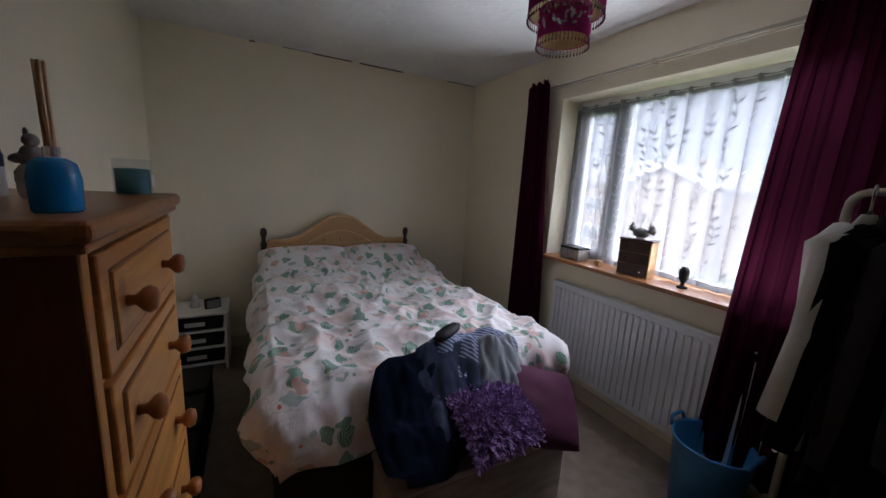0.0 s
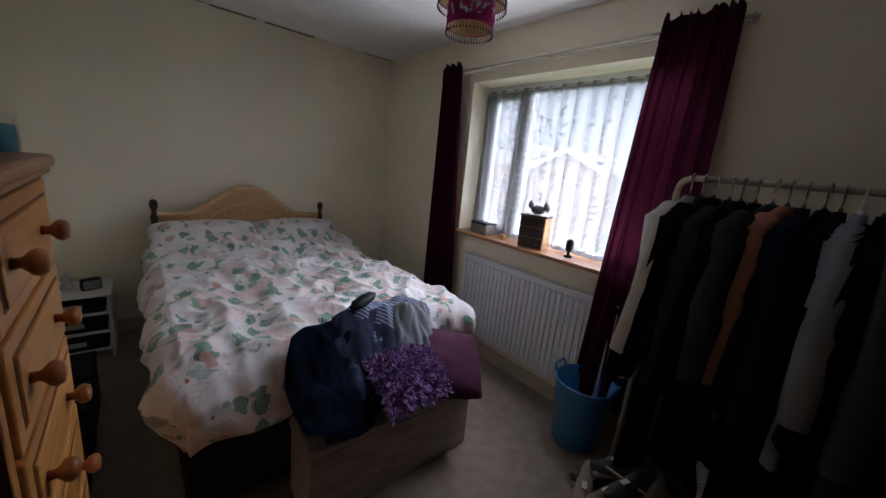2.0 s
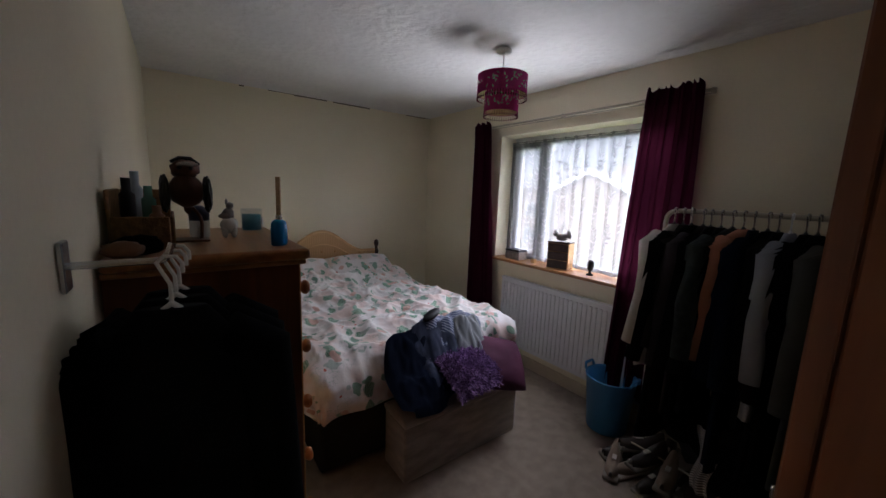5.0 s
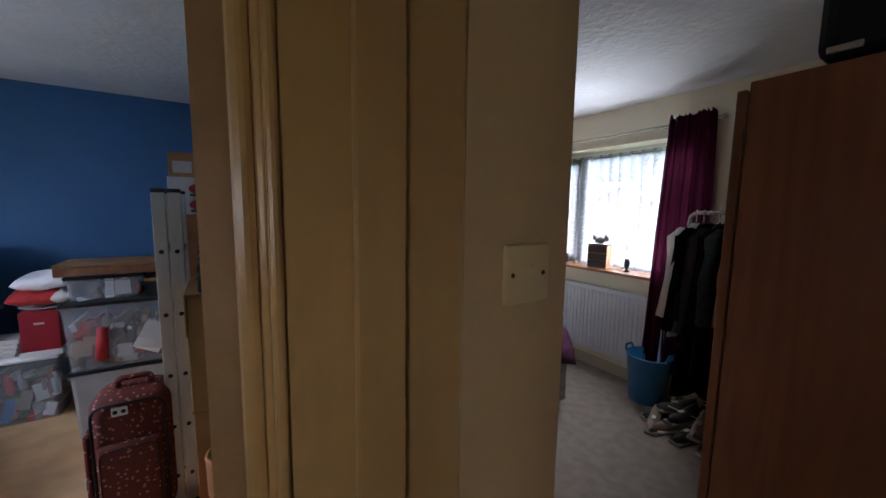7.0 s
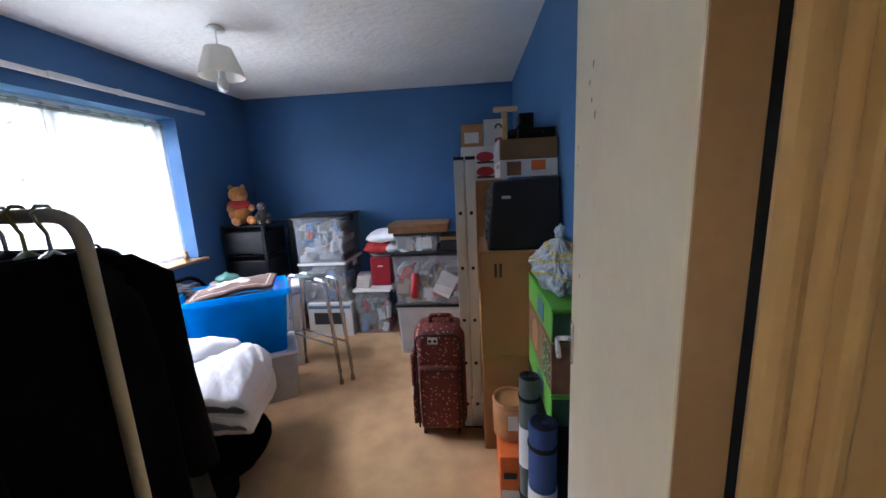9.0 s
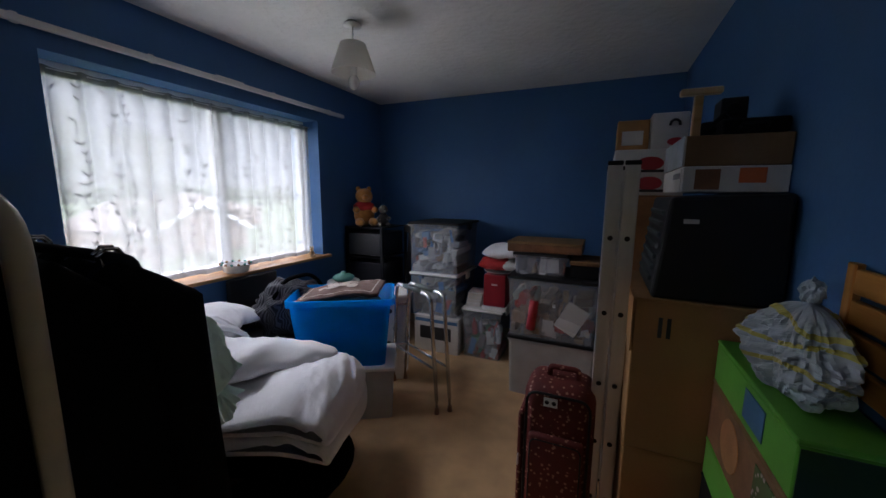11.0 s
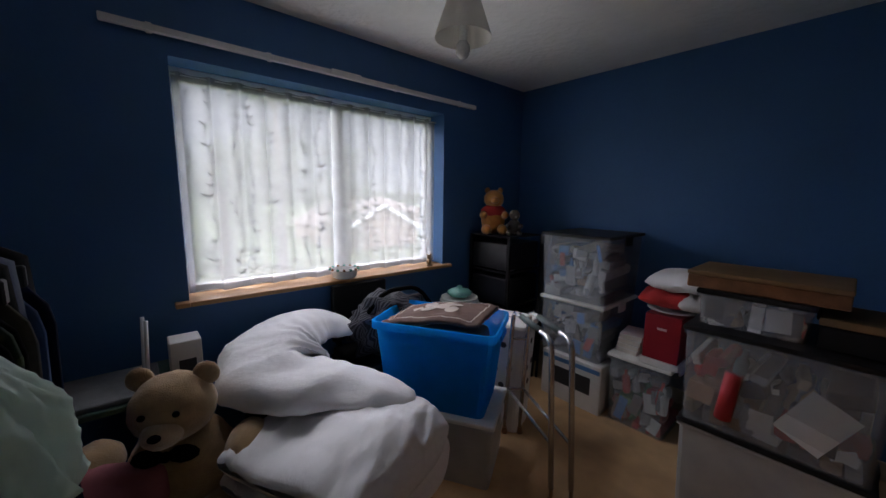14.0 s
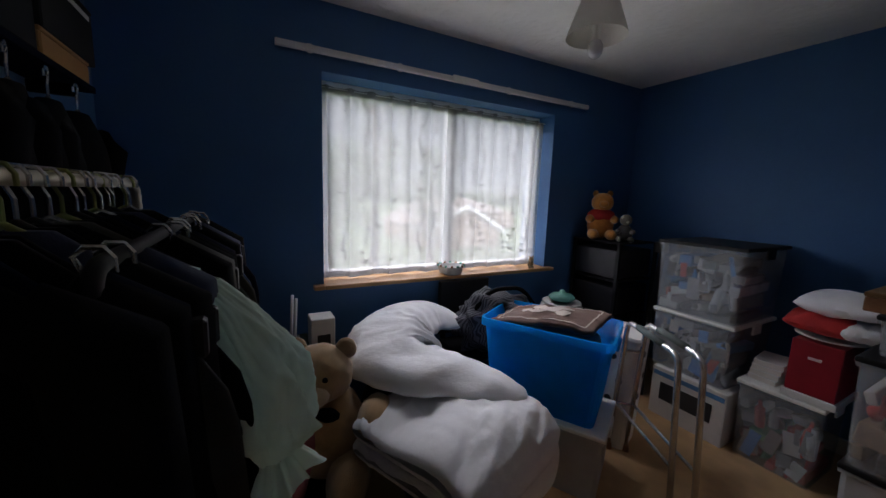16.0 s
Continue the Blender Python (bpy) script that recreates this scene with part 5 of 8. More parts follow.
# radiator
rad = thing("radiator", "white ribbed panel radiator under the window", "radiator")
ry0, ry1 = 1.06, 2.41
part("panel", slab(1.945, 1.962, ry0, ry1, 0.17, 0.79, 0.006, 2), WHITE_METAL, rad)
part("top_grille", slab(1.935, 1.985, ry0, ry1, 0.786, 0.797, 0.003), WHITE_METAL, rad)
nr = 33
for k in range(nr):
    yy = ry0 + 0.03 + (ry1 - ry0 - 0.06) * k / (nr - 1)
    part("rib", slab(1.934, 1.9455, yy - 0.0125, yy + 0.0125, 0.205, 0.755, 0.0055, 2), WHITE_METAL, rad)
for yy in (ry0 + 0.2, ry1 - 0.2):
    part("bracket", slab(1.963, 1.999, yy, yy + 0.03, 0.3, 0.7), WHITE_METAL, rad)
part("pipe", tube([(1.955, ry1 + 0.02, 0.0), (1.955, ry1 + 0.02, 0.2), (1.955, ry1 - 0.01, 0.22)], 0.0075), WHITE_METAL, rad, smooth=True)
part("valve", turned([(0.012, 0), (0.016, 0.01), (0.016, 0.05), (0.01, 0.055)], 12, at=(1.955, ry1 + 0.03, 0.2)), WHITE_PLASTIC, rad)

# sill things
SZ = 0.9555
t = thing("tin", "dark flat tin with a pale side on the sill", "tin", 2.06, 2.36, SZ, 0)
part("box", slab(-0.055, 0.055, -0.085, 0.085, 0, 0.075, 0.006, 2), STONE_FIG, t)
part("lid", slab(-0.057, 0.057, -0.087, 0.087, 0.076, 0.092, 0.005, 2), BLACK_PLASTIC, t)
o = tagged(part("block", slab(-0.018, 0.018, -0.018, 0.018, 0, 0.036, 0.004, 2), PINE_PALE), "tiny pale wooden cube on the sill", "block")
o.location = (2.05, 2.14, SZ)
cab = thing("trinket_drawers", "small dark-fronted wooden trinket drawers on the sill", "trinket drawers", 2.07, 1.885, SZ, 14)
part("body", slab(-0.06, 0.075, -0.09, 0.09, 0, 0.215, 0.003), PINE_PALE, cab)
part("top", slab(-0.068, 0.08, -0.096, 0.096, 0.216, 0.228, 0.003), DARK_WOOD, cab)
for k in range(3):
    d = part("drawer", slab(-0.067, -0.0605, -0.085, 0.085, 0.008 + k * 0.069, 0.072 + k * 0.069, 0.002), DARK_WOOD, cab)
    for ky in (-0.045, 0.045):
        part("knob", lump((0.006, 0.006, 0.006), (-0.072, ky, 0.04 + k * 0.069), 0, 1, 2), BRONZE, d)
sq = bmesh.new()
lump((0.030, 0.048, 0.030), (0, 0, 0.032), 0.12, 3, 3, sq)
lump((0.018, 0.022, 0.020), (0, 0.052, 0.058), 0.1, 3, 2, sq)
lump((0.016, 0.020, 0.034), (0, -0.056, 0.055), 0.15, 3, 2, sq, 2.0, pose(0, 0, 0, -25))
lump((0.004, 0.005, 0.012), (0.008, 0.056, 0.082), 0, 1, 1, sq)
lump((0.004, 0.005, 0.012), (-0.008, 0.056, 0.082), 0, 1, 1, sq)
o = tagged(part("figurine", sq, STONE_FIG, smooth=True), "grey squirrel figurine standing on the trinket drawers", "figurine")
o.matrix_basis = pose(2.07, 1.885, SZ + 0.2285, 0, 0, 20)
o = tagged(part("figurine", turned([(0.026, 0), (0.028, 0.008), (0.012, 0.014), (0.010, 0.03), (0.022, 0.05), (0.026, 0.075), (0.024, 0.1), (0.014, 0.115), (0.003, 0.118)], 16), BLACK_PLASTIC, smooth=True), "small dark head-shaped ornament on a foot", "ornament")
o.location = (2.06, 1.60, SZ)

# bucket
bk = thing("bucket", "blue plastic flexible tub with two handles on the carpet", "bucket", 1.80, 1.215, 0)
part("tub", turned([(0.115, 0.0), (0.125, 0.006), (0.155, 0.36), (0.163, 0.372), (0.158, 0.378), (0.150, 0.365), (0.120, 0.012)], 32), BLUE_PLASTIC, bk, smooth=True)
for sy in (-1, 1):
    part("handle", tube(bend([(-0.05, sy * 0.155, 0.368), (-0.045, sy * 0.165, 0.41), (0.045, sy * 0.165, 0.41), (0.05, sy * 0.155, 0.368)], 0.02), 0.009), BLUE_PLASTIC, bk, smooth=True)


# clothes and rails
def garment(label, mat, length=0.75, width=0.44, sleeves=0.55, seed=0, thick=0.05, hanger_mat=None, category="garment", group="", flare=0.05, swing=0.02):
    """A garment on a hanger: the hook is at the origin, the width along x."""
    g = thing("garment", label, category, group=group)
    n, m = 26, 18
    bm = bmesh.new()
    rings = []
    for i in range(m + 1):
        f = i / m
        z = -0.07 - length * f
        w = 0.05 + (width / 2 - 0.05) * min(1, f / 0.13) ** 0.7
        w *= 1 - 0.12 * math.sin(math.pi * min(1, max(0, f - 0.13) / 0.87)) + flare * f
        tk = thick * (0.45 + 0.55 * min(1, f * 4))
        ring = []
        for k in range(n):
            a = 2 * math.pi * k / n
            q = 1 + 0.30 * f * noise.noise(Vector((math.cos(a) * 2.2 + seed, math.sin(a) * 2.2, f * 1.6 + seed)))
            ring.append(bm.verts.new((w * math.cos(a), tk * math.sin(a) * q + 0.012 * f * math.sin(5 * math.cos(a) + seed), z + 0.012 * noise.noise(Vector((a, seed, f * 3))) * (1 if f > 0.9 else 0))))
        rings.append(ring)
    for a, b in zip(rings, rings[1:]):
        for k in range(n):
            bm.faces.new((a[k], b[k], b[(k + 1) % n], a[(k + 1) % n]))
    bm.faces.new(rings[0])
    bm.faces.new(rings[-1][::-1])
    part("body", bm, mat, g, smooth=True)
    if sleeves:
        for s in (-1, 1):
            x = s * width / 2
            rr = random.Random(seed * 7 + s)
            part("sleeve", tube([(x - s * 0.05, 0, -0.12), (x + s * 0.005, 0.01, -0.16), (x + s * (0.01 + swing * 0.6), rr.uniform(-0.02, 0.02), -0.16 - sleeves * 0.5), (x + s * (swing + rr.uniform(0, 0.03)), rr.uniform(-0.03, 0.03), -0.16 - sleeves)], [0.035, 0.052, 0.048, 0.036], 10), mat, g, smooth=True)
    hm = hanger_mat or BLACK_PLASTIC
    part("hook", tube([(0.018, 0, -0.012), (0.018, 0, 0.004), (0.010, 0, 0.016), (-0.006, 0, 0.017), (-0.016, 0, 0.006), (-0.010, 0, -0.008), (0, 0, -0.03), (0, 0, -0.065)], 0.0034, 6), CHROME if hm is BLACK_PLASTIC else hm, g)
    part("hanger", tube([(-width * 0.26, 0, -0.122), (-width * 0.15, 0, -0.096), (0, 0, -0.062), (width * 0.15, 0, -0.096), (width * 0.26, 0, -0.122)], 0.006, 6), hm, g, smooth=True)
    return g


rail = thing("clothes_rail", "cream metal clothes rail on a wheeled U-shaped foot", "clothes rail")
RX, RZ = 1.70, 1.495
part("top_bar", tube(bend([(RX, 0.965, 0.12), (RX, 0.965, RZ), (RX, -0.45, RZ), (RX, -0.45, 0.12)], 0.06), 0.0125), RAIL_METAL, rail, smooth=True)
for yy in (0.965, -0.45):
    part("foot", tube(bend([(RX - 0.20, yy + 0.02, 0.055), (RX - 0.13, yy, 0.12), (RX + 0.13, yy, 0.12), (RX + 0.20, yy + 0.02, 0.055)], 0.04), 0.012), RAIL_METAL, rail, smooth=True)
    for sx in (-0.20, 0.20):
        part("wheel", turned([(0.012, -0.012), (0.026, -0.012), (0.028, 0), (0.026, 0.012), (0.012, 0.012)], 14, m=Matrix.Translation((RX + sx, yy + 0.02, 0.028)) @ pose(0, 0, 0, 0, 90)), BLACK_PLASTIC, rail)
part("shoe_shelf", tube([(RX - 0.12, 0.965, 0.14), (RX - 0.12, -0.45, 0.14)], 0.006, 6), RAIL_METAL, rail)
part("shoe_shelf", tube([(RX + 0.12, 0.965, 0.14), (RX + 0.12, -0.45, 0.14)], 0.006, 6), RAIL_METAL, rail)
HUNG = [
    ("cream fleece jacket hanging on the rail", CREAM_CLOTH, 0.60, 0.47), ("dark grey-brown jacket hanging on the rail", surface("dark_grey_wool", (0.026, 0.022, 0.020), 0.95, vary=0.2, spec=0.05), 0.66, 0.48),
    ("long black coat hanging on the rail", BLACK_CLOTH, 0.98, 0.50), ("plum-black coat hanging on the rail", surface("plum_black_wool", (0.016, 0.008, 0.011), 0.9, vary=0.2), 0.80, 0.50), ("black coat hanging on the rail", BLACK_CLOTH, 0.84, 0.48),
    ("black jacket hanging on the rail", BLACK_CLOTH, 0.76, 0.47), ("dark checked shirt hanging on the rail", surface("dark_check", (0.02, 0.03, 0.03), 0.9, vary=0.4, scale=40), 0.52, 0.50),
    ("coral pink blouse hanging on the rail", PINK_CLOTH, 0.26, 0.45), ("navy dress hanging on the rail", NAVY_CLOTH, 0.95, 0.46),
    ("navy trousers hanging on the rail", NAVY_CLOTH, 1.0, 0.44), ("black lace top hanging on the rail", BLACK_CLOTH, 0.72, 0.46),
    ("pale grey shirt with a white collar hanging on the rail", GREY_CLOTH, 0.66, 0.47), ("black suit hanging on the rail", BLACK_CLOTH, 0.95, 0.46),
    ("black dress hanging on the rail", BLACK_CLOTH, 1.0, 0.46), ("dull sage coat hanging on the rail", SAGE_CLOTH, 0.90, 0.54),
    ("black coat hanging on the rail", BLACK_CLOTH, 0.95, 0.48), ("dark brown coat hanging on the rail", surface("brown_wool", (0.05, 0.035, 0.025), 0.9, vary=0.2), 0.95, 0.48),
    ("black cardigan hanging on the rail", BLACK_CLOTH, 0.80, 0.46), ("black top hanging on the rail", BLACK_CLOTH, 0.80, 0.44), ("navy coat hanging on the rail", NAVY_CLOTH, 0.95, 0.46), ("black coat hanging on the rail", BLACK_CLOTH, 1.0, 0.46),
]
yy = 0.905
rg = random.Random(14)
for k, (lab, mt, ln, wd) in enumerate(HUNG):
    ln += 0.14
    g = garment(lab, mt, ln, wd, 0.50 if ln < 0.9 else 0.58, k, 0.031 + 0.005 * (k % 3), WHITE_PLASTIC if k in (11,) else None, "garment", "clothes on the rail", 0.05, 0.075)
    g.matrix_basis = pose(RX - 0.03 + rg.uniform(-0.02, 0.01), yy, RZ + 0.0, 0, 0, rg.uniform(-14, 8))
    yy -= 0.036 + 0.006 * (k % 3) + (0.02 if k > 12 else 0)


def shoe(label, x, y, rz, mat, sole, z=0.0, long=0.26):
    s = thing("shoe", label, "shoe", x, y, z, rz, group="shoes under the rail")
    part("sole", slab(-0.042, 0.042, -long / 2, long / 2, 0, 0.024, 0.018, 3), sole, s)

    def up(u, v):
        a = math.pi * u
        f = v
        h = 0.045 + 0.05 * (1 - min(1, f / 0.55)) ** 0.6
        wd = 0.040 * (0.75 + 0.25 * math.sin(math.pi * min(1, f * 1.05))) * (1 if f < 0.85 else max(0.3, 1 - (f - 0.85) * 4))
        return Vector((wd * math.cos(a), -long / 2 + 0.008 + (long - 0.016) * f, 0.022 + h * math.sin(a) * (1 if f < 0.9 else 0.8)))
    part("upper", sheet(10, 14, up), mat, s, smooth=True)
    part("lace", slab(-0.012, 0.012, -0.01, 0.035, 0.076, 0.083, 0.002), CREAM_CLOTH, s)
    return s


SHOE_SOLE = surface("worn_grey_sole", (0.22, 0.20, 0.17), 0.8)
SHOE_DARK, SHOE_TAN = surface("dark_shoe_leather", (0.07, 0.06, 0.055), 0.5), surface("taupe_shoe_suede", (0.34, 0.26, 0.20), 0.9)
for k, (sx, sy, rz) in enumerate(((1.53, 0.90, 70), (1.50, 0.78, 80), (1.52, 0.66, 95), (1.49, 0.54, 70), (1.53, 0.42, 88), (1.80, 0.83, 100), (1.80, 0.66, 80), (1.80, 0.50, 95), (1.60, 0.22, 80), (1.82, 0.3, 85))):
    shoe(("taupe suede shoe with pale sole" if k % 3 == 0 else "dark lace-up shoe") + " on the carpet under the rail", sx, sy, rz, SHOE_TAN if k % 3 == 0 else SHOE_DARK, SHOE_SOLE if k % 2 else CREAM_CLOTH)
for k, (sx, sy, sz, rz) in enumerate(((1.60, 1.00, 0.0, 60), (1.47, 0.98, 0.0, 110), (1.55, 0.84, 0.085, 75), (1.51, 0.72, 0.085, 100), (1.54, 0.60, 0.085, 80), (1.50, 0.48, 0.085, 95), (1.64, 0.92, 0.085, 50))):
    shoe(("taupe suede shoe with pale sole" if k % 2 else "dark lace-up shoe") + " heaped under the rail", sx, sy, rz, SHOE_TAN if k % 2 else SHOE_DARK, SHOE_SOLE, sz)
for k, (sx, sy, sz, mt) in enumerate(((1.60, 0.45, 0.24, BLACK_CLOTH), (1.75, 0.60, 0.26, BLACK_MATT), (1.62, 0.20, 0.26, BLACK_CLOTH), (1.76, 0.34, 0.28, BLACK_CLOTH), (1.70, 0.74, 0.40, BLACK_CLOTH), (1.60, 0.52, 0.42, BLACK_CLOTH), (1.66, 0.30, 0.42, BLACK_CLOTH))):
    o = tagged(part("bag", lump((0.12, 0.16, 0.16), (0, 0, 0), 0.35, 2.5, 3, None, k * 3.0), mt, smooth=True), "slumped black bag resting on the shoes", "bag", group="bags under the rail")
    o.location = (sx, sy, sz)
sk = tagged(part("scarf", sheet(10, 26, lambda u, v: Vector((1.475 + 0.012 * math.sin(u * 9) + 0.02 * math.sin(v * 3), 0.535 + 0.075 * u + 0.012 * math.sin(v * 8), 0.14 + 0.34 * v))), striped("black_white_knit", (0.10, 0.10, 0.10), (0.62, 0.62, 0.62), 26, "Z"), smooth=True), "black and white striped knitted scarf hanging below the rail", "scarf")

# dark clothes by the chest
peg = thing("coat_hook", "metal coat hook on the wall by the chest", "coat hook", XC + 0.001, 0.88, 1.41)
part("plate", slab(0, 0.008, -0.02, 0.02, -0.04, 0.04, 0.002), CHROME, peg)
part("peg", tube(bend([(0.006, 0, 0), (0.13, 0, 0.0), (0.14, 0, 0.03)], 0.012), 0.006), CHROME, peg)
for k in range(3):
    g = garment("black garment on a white plastic hanger beside the chest", BLACK_CLOTH, 0.98, 0.25, 0.6, 30 + k, 0.045, WHITE_PLASTIC, "garment", "dark clothes by the chest")
    g.matrix_basis = pose(XC + 0.135 + 0.006 * k, 0.82 + 0.06 * k, 1.41, 0, 0, -6 + 5 * k)

# pendant
pen = thing("ceiling_light", "two-tier plum silk pendant shade with bead fringe", "ceiling light", 1.135, 1.735, 0)
part("rose", turned([(0.045, 2.375), (0.045, 2.388), (0.030, 2.3995)], 18), WHITE_PLASTIC, pen, smooth=True)
part("cord", tube([(0, 0, 2.376), (0, 0, 2.25)], 0.004, 8), WHITE_PLASTIC, pen)


def drum(r, z0, z1, beads, seed):
    part("shade", turned([(r, z0), (r, z1), (r - 0.004, z1), (r - 0.004, z0)], 40), MAROON_SHADE, pen, smooth=False)
    part("lining", turned([(r - 0.006, z0 + 0.002), (r - 0.006, z1 - 0.002), (r - 0.007, z1 - 0.002), (r - 0.007, z0 + 0.002)], 40), GOLD_LINING, pen, "gold lining")
    bm = bmesh.new()
    for k in range(beads):
        a = 2 * math.pi * k / beads
        x, y = r * math.cos(a), r * math.sin(a)
        tube([(x, y, z0), (x, y, z0 - 0.022)], 0.0012, 4, bm)
        q = bmesh.ops.create_icosphere(bm, subdivisions=1, radius=0.0042)
        bmesh.ops.transform(bm, matrix=Matrix.Translation((x, y, z0 - 0.025)) @ Matrix.Diagonal((1, 1, 1.7, 1)), verts=q["verts"])
    fr = part("bead_fringe", bm, surface("dark_beads", (0.12, 0.03, 0.05), 0.25), pen, "hanging bead fringe")
    fr["kind"] = "stuff"
    r_ = random.Random(seed)
    bm = bmesh.new()
    for c_ in range(7):
        a0 = 2 * math.pi * c_ / 7
        for _ in range(13):
            da, dz, an = r_.gauss(0, 0.035 / r), r_.gauss(0, (z1 - z0) * 0.18), r_.uniform(0, 3.1)
            zz = min(max((z0 + z1) / 2 + dz, z0 + 0.012), z1 - 0.012)
            a = a0 + da
            n_ = Vector((math.cos(a), math.sin(a), 0))
            tq = Vector((-math.sin(a), math.cos(a), 0))
            c0 = n_ * (r + 0.0012) + Vector((0, 0, zz))
            d1 = tq * math.cos(an) * 0.012 + Vector((0, 0, math.sin(an) * 0.012))
            d2 = tq * -math.sin(an) * 0.005 + Vector((0, 0, math.cos(an) * 0.005))
            bm.faces.new([bm.verts.new(c0 + s) for s in (d1, d2, -d1, -d2)])
    sp = part("flower_beading", bm, SILVER, pen, "silver flower beading")
    sp["kind"] = "stuff"


drum(0.148, 2.135, 2.245, 60, 3)
drum(0.103, 2.035, 2.150, 44, 5)
part("bulb", lump((0.028, 0.028, 0.04), (0, 0, 2.19), 0, 1, 3), WHITE_PLASTIC, pen, smooth=True)
for a in (0, 2.1, 4.2):
    part("spoke", tube([(0, 0, 2.24), (0.144 * math.cos(a), 0.144 * math.sin(a), 2.24)], 0.002, 5), WHITE_METAL, pen)
for a in (0.5, 2.6, 4.7):
    part("hanger_wire", tube([(0.1 * math.cos(a), 0.1 * math.sin(a), 2.148), (0.1 * math.cos(a), 0.1 * math.sin(a), 2.24)], 0.0015, 5), WHITE_METAL, pen)

# wardrobe
wd = thing("wardrobe", "red-brown veneered wardrobe with its doors ajar", "wardrobe")
part("side_panel", slab(-0.02, 0.0, YFRONT + 0.25, 0.125, 0.06, 1.79, 0.002), TEAK, wd)
part("side_panel", slab(0.86, 0.88, YFRONT + 0.25, 0.125, 0.06, 1.79, 0.002), TEAK, wd)
part("top", slab(0.001, 0.859, YFRONT + 0.25, 0.125, 1.765, 1.79, 0.002), TEAK, wd)
part("plinth", slab(-0.015, 0.875, YFRONT + 0.27, 0.10, 0, 0.059), TEAK, wd)
part("back", slab(0.001, 0.859, YFRONT + 0.24, YFRONT + 0.249, 0.06, 1.765), TEAK, wd)
d1 = part("door", slab(0, 0.43, 0, 0.02, 0.065, 1.775, 0.002), TEAK, wd)
d1.matrix_basis = pose(-0.02, 0.128, 0, 0, 0, 5)
part("handle", slab(0.36, 0.375, 0.021, 0.035, 0.95, 1.05, 0.003), CHROME, d1)
d2 = part("door", slab(-0.43, 0, 0, 0.02, 0.065, 1.775, 0.002), TEAK, wd)
d2.matrix_basis = pose(0.88, 0.128, 0, 0, 0, -2)
part("handle", slab(-0.375, -0.36, 0.021, 0.035, 0.95, 1.05, 0.003), CHROME, d2)
sc = thing("suitcase", "black suitcase lying on top of the wardrobe", "suitcase", 0.40, -0.16, 1.7905)
part("shell", slab(-0.41, 0.35, -0.22, 0.19, 0.012, 0.24, 0.03, 3), BLACK_MATT, sc)
part("clasp", slab(-0.416, -0.408, 0.12, 0.17, 0.02, 0.034, 0.002), CHROME, sc)
for fx in (-0.35, 0.3):
    part("foot", slab(fx, fx + 0.03, -0.2, 0.17, 0, 0.014, 0.003), BLACK_PLASTIC, sc)
o = tagged(part("dustpan", slab(-0.10, 0.10, -0.12, 0.12, 0, 0.05, 0.015, 2), CERAMIC_GREEN), "pale teal plastic dustpan on the carpet by the wardrobe", "dustpan")
o.matrix_basis = pose(0.42, 0.50, 0.0, 0, 0, 30)

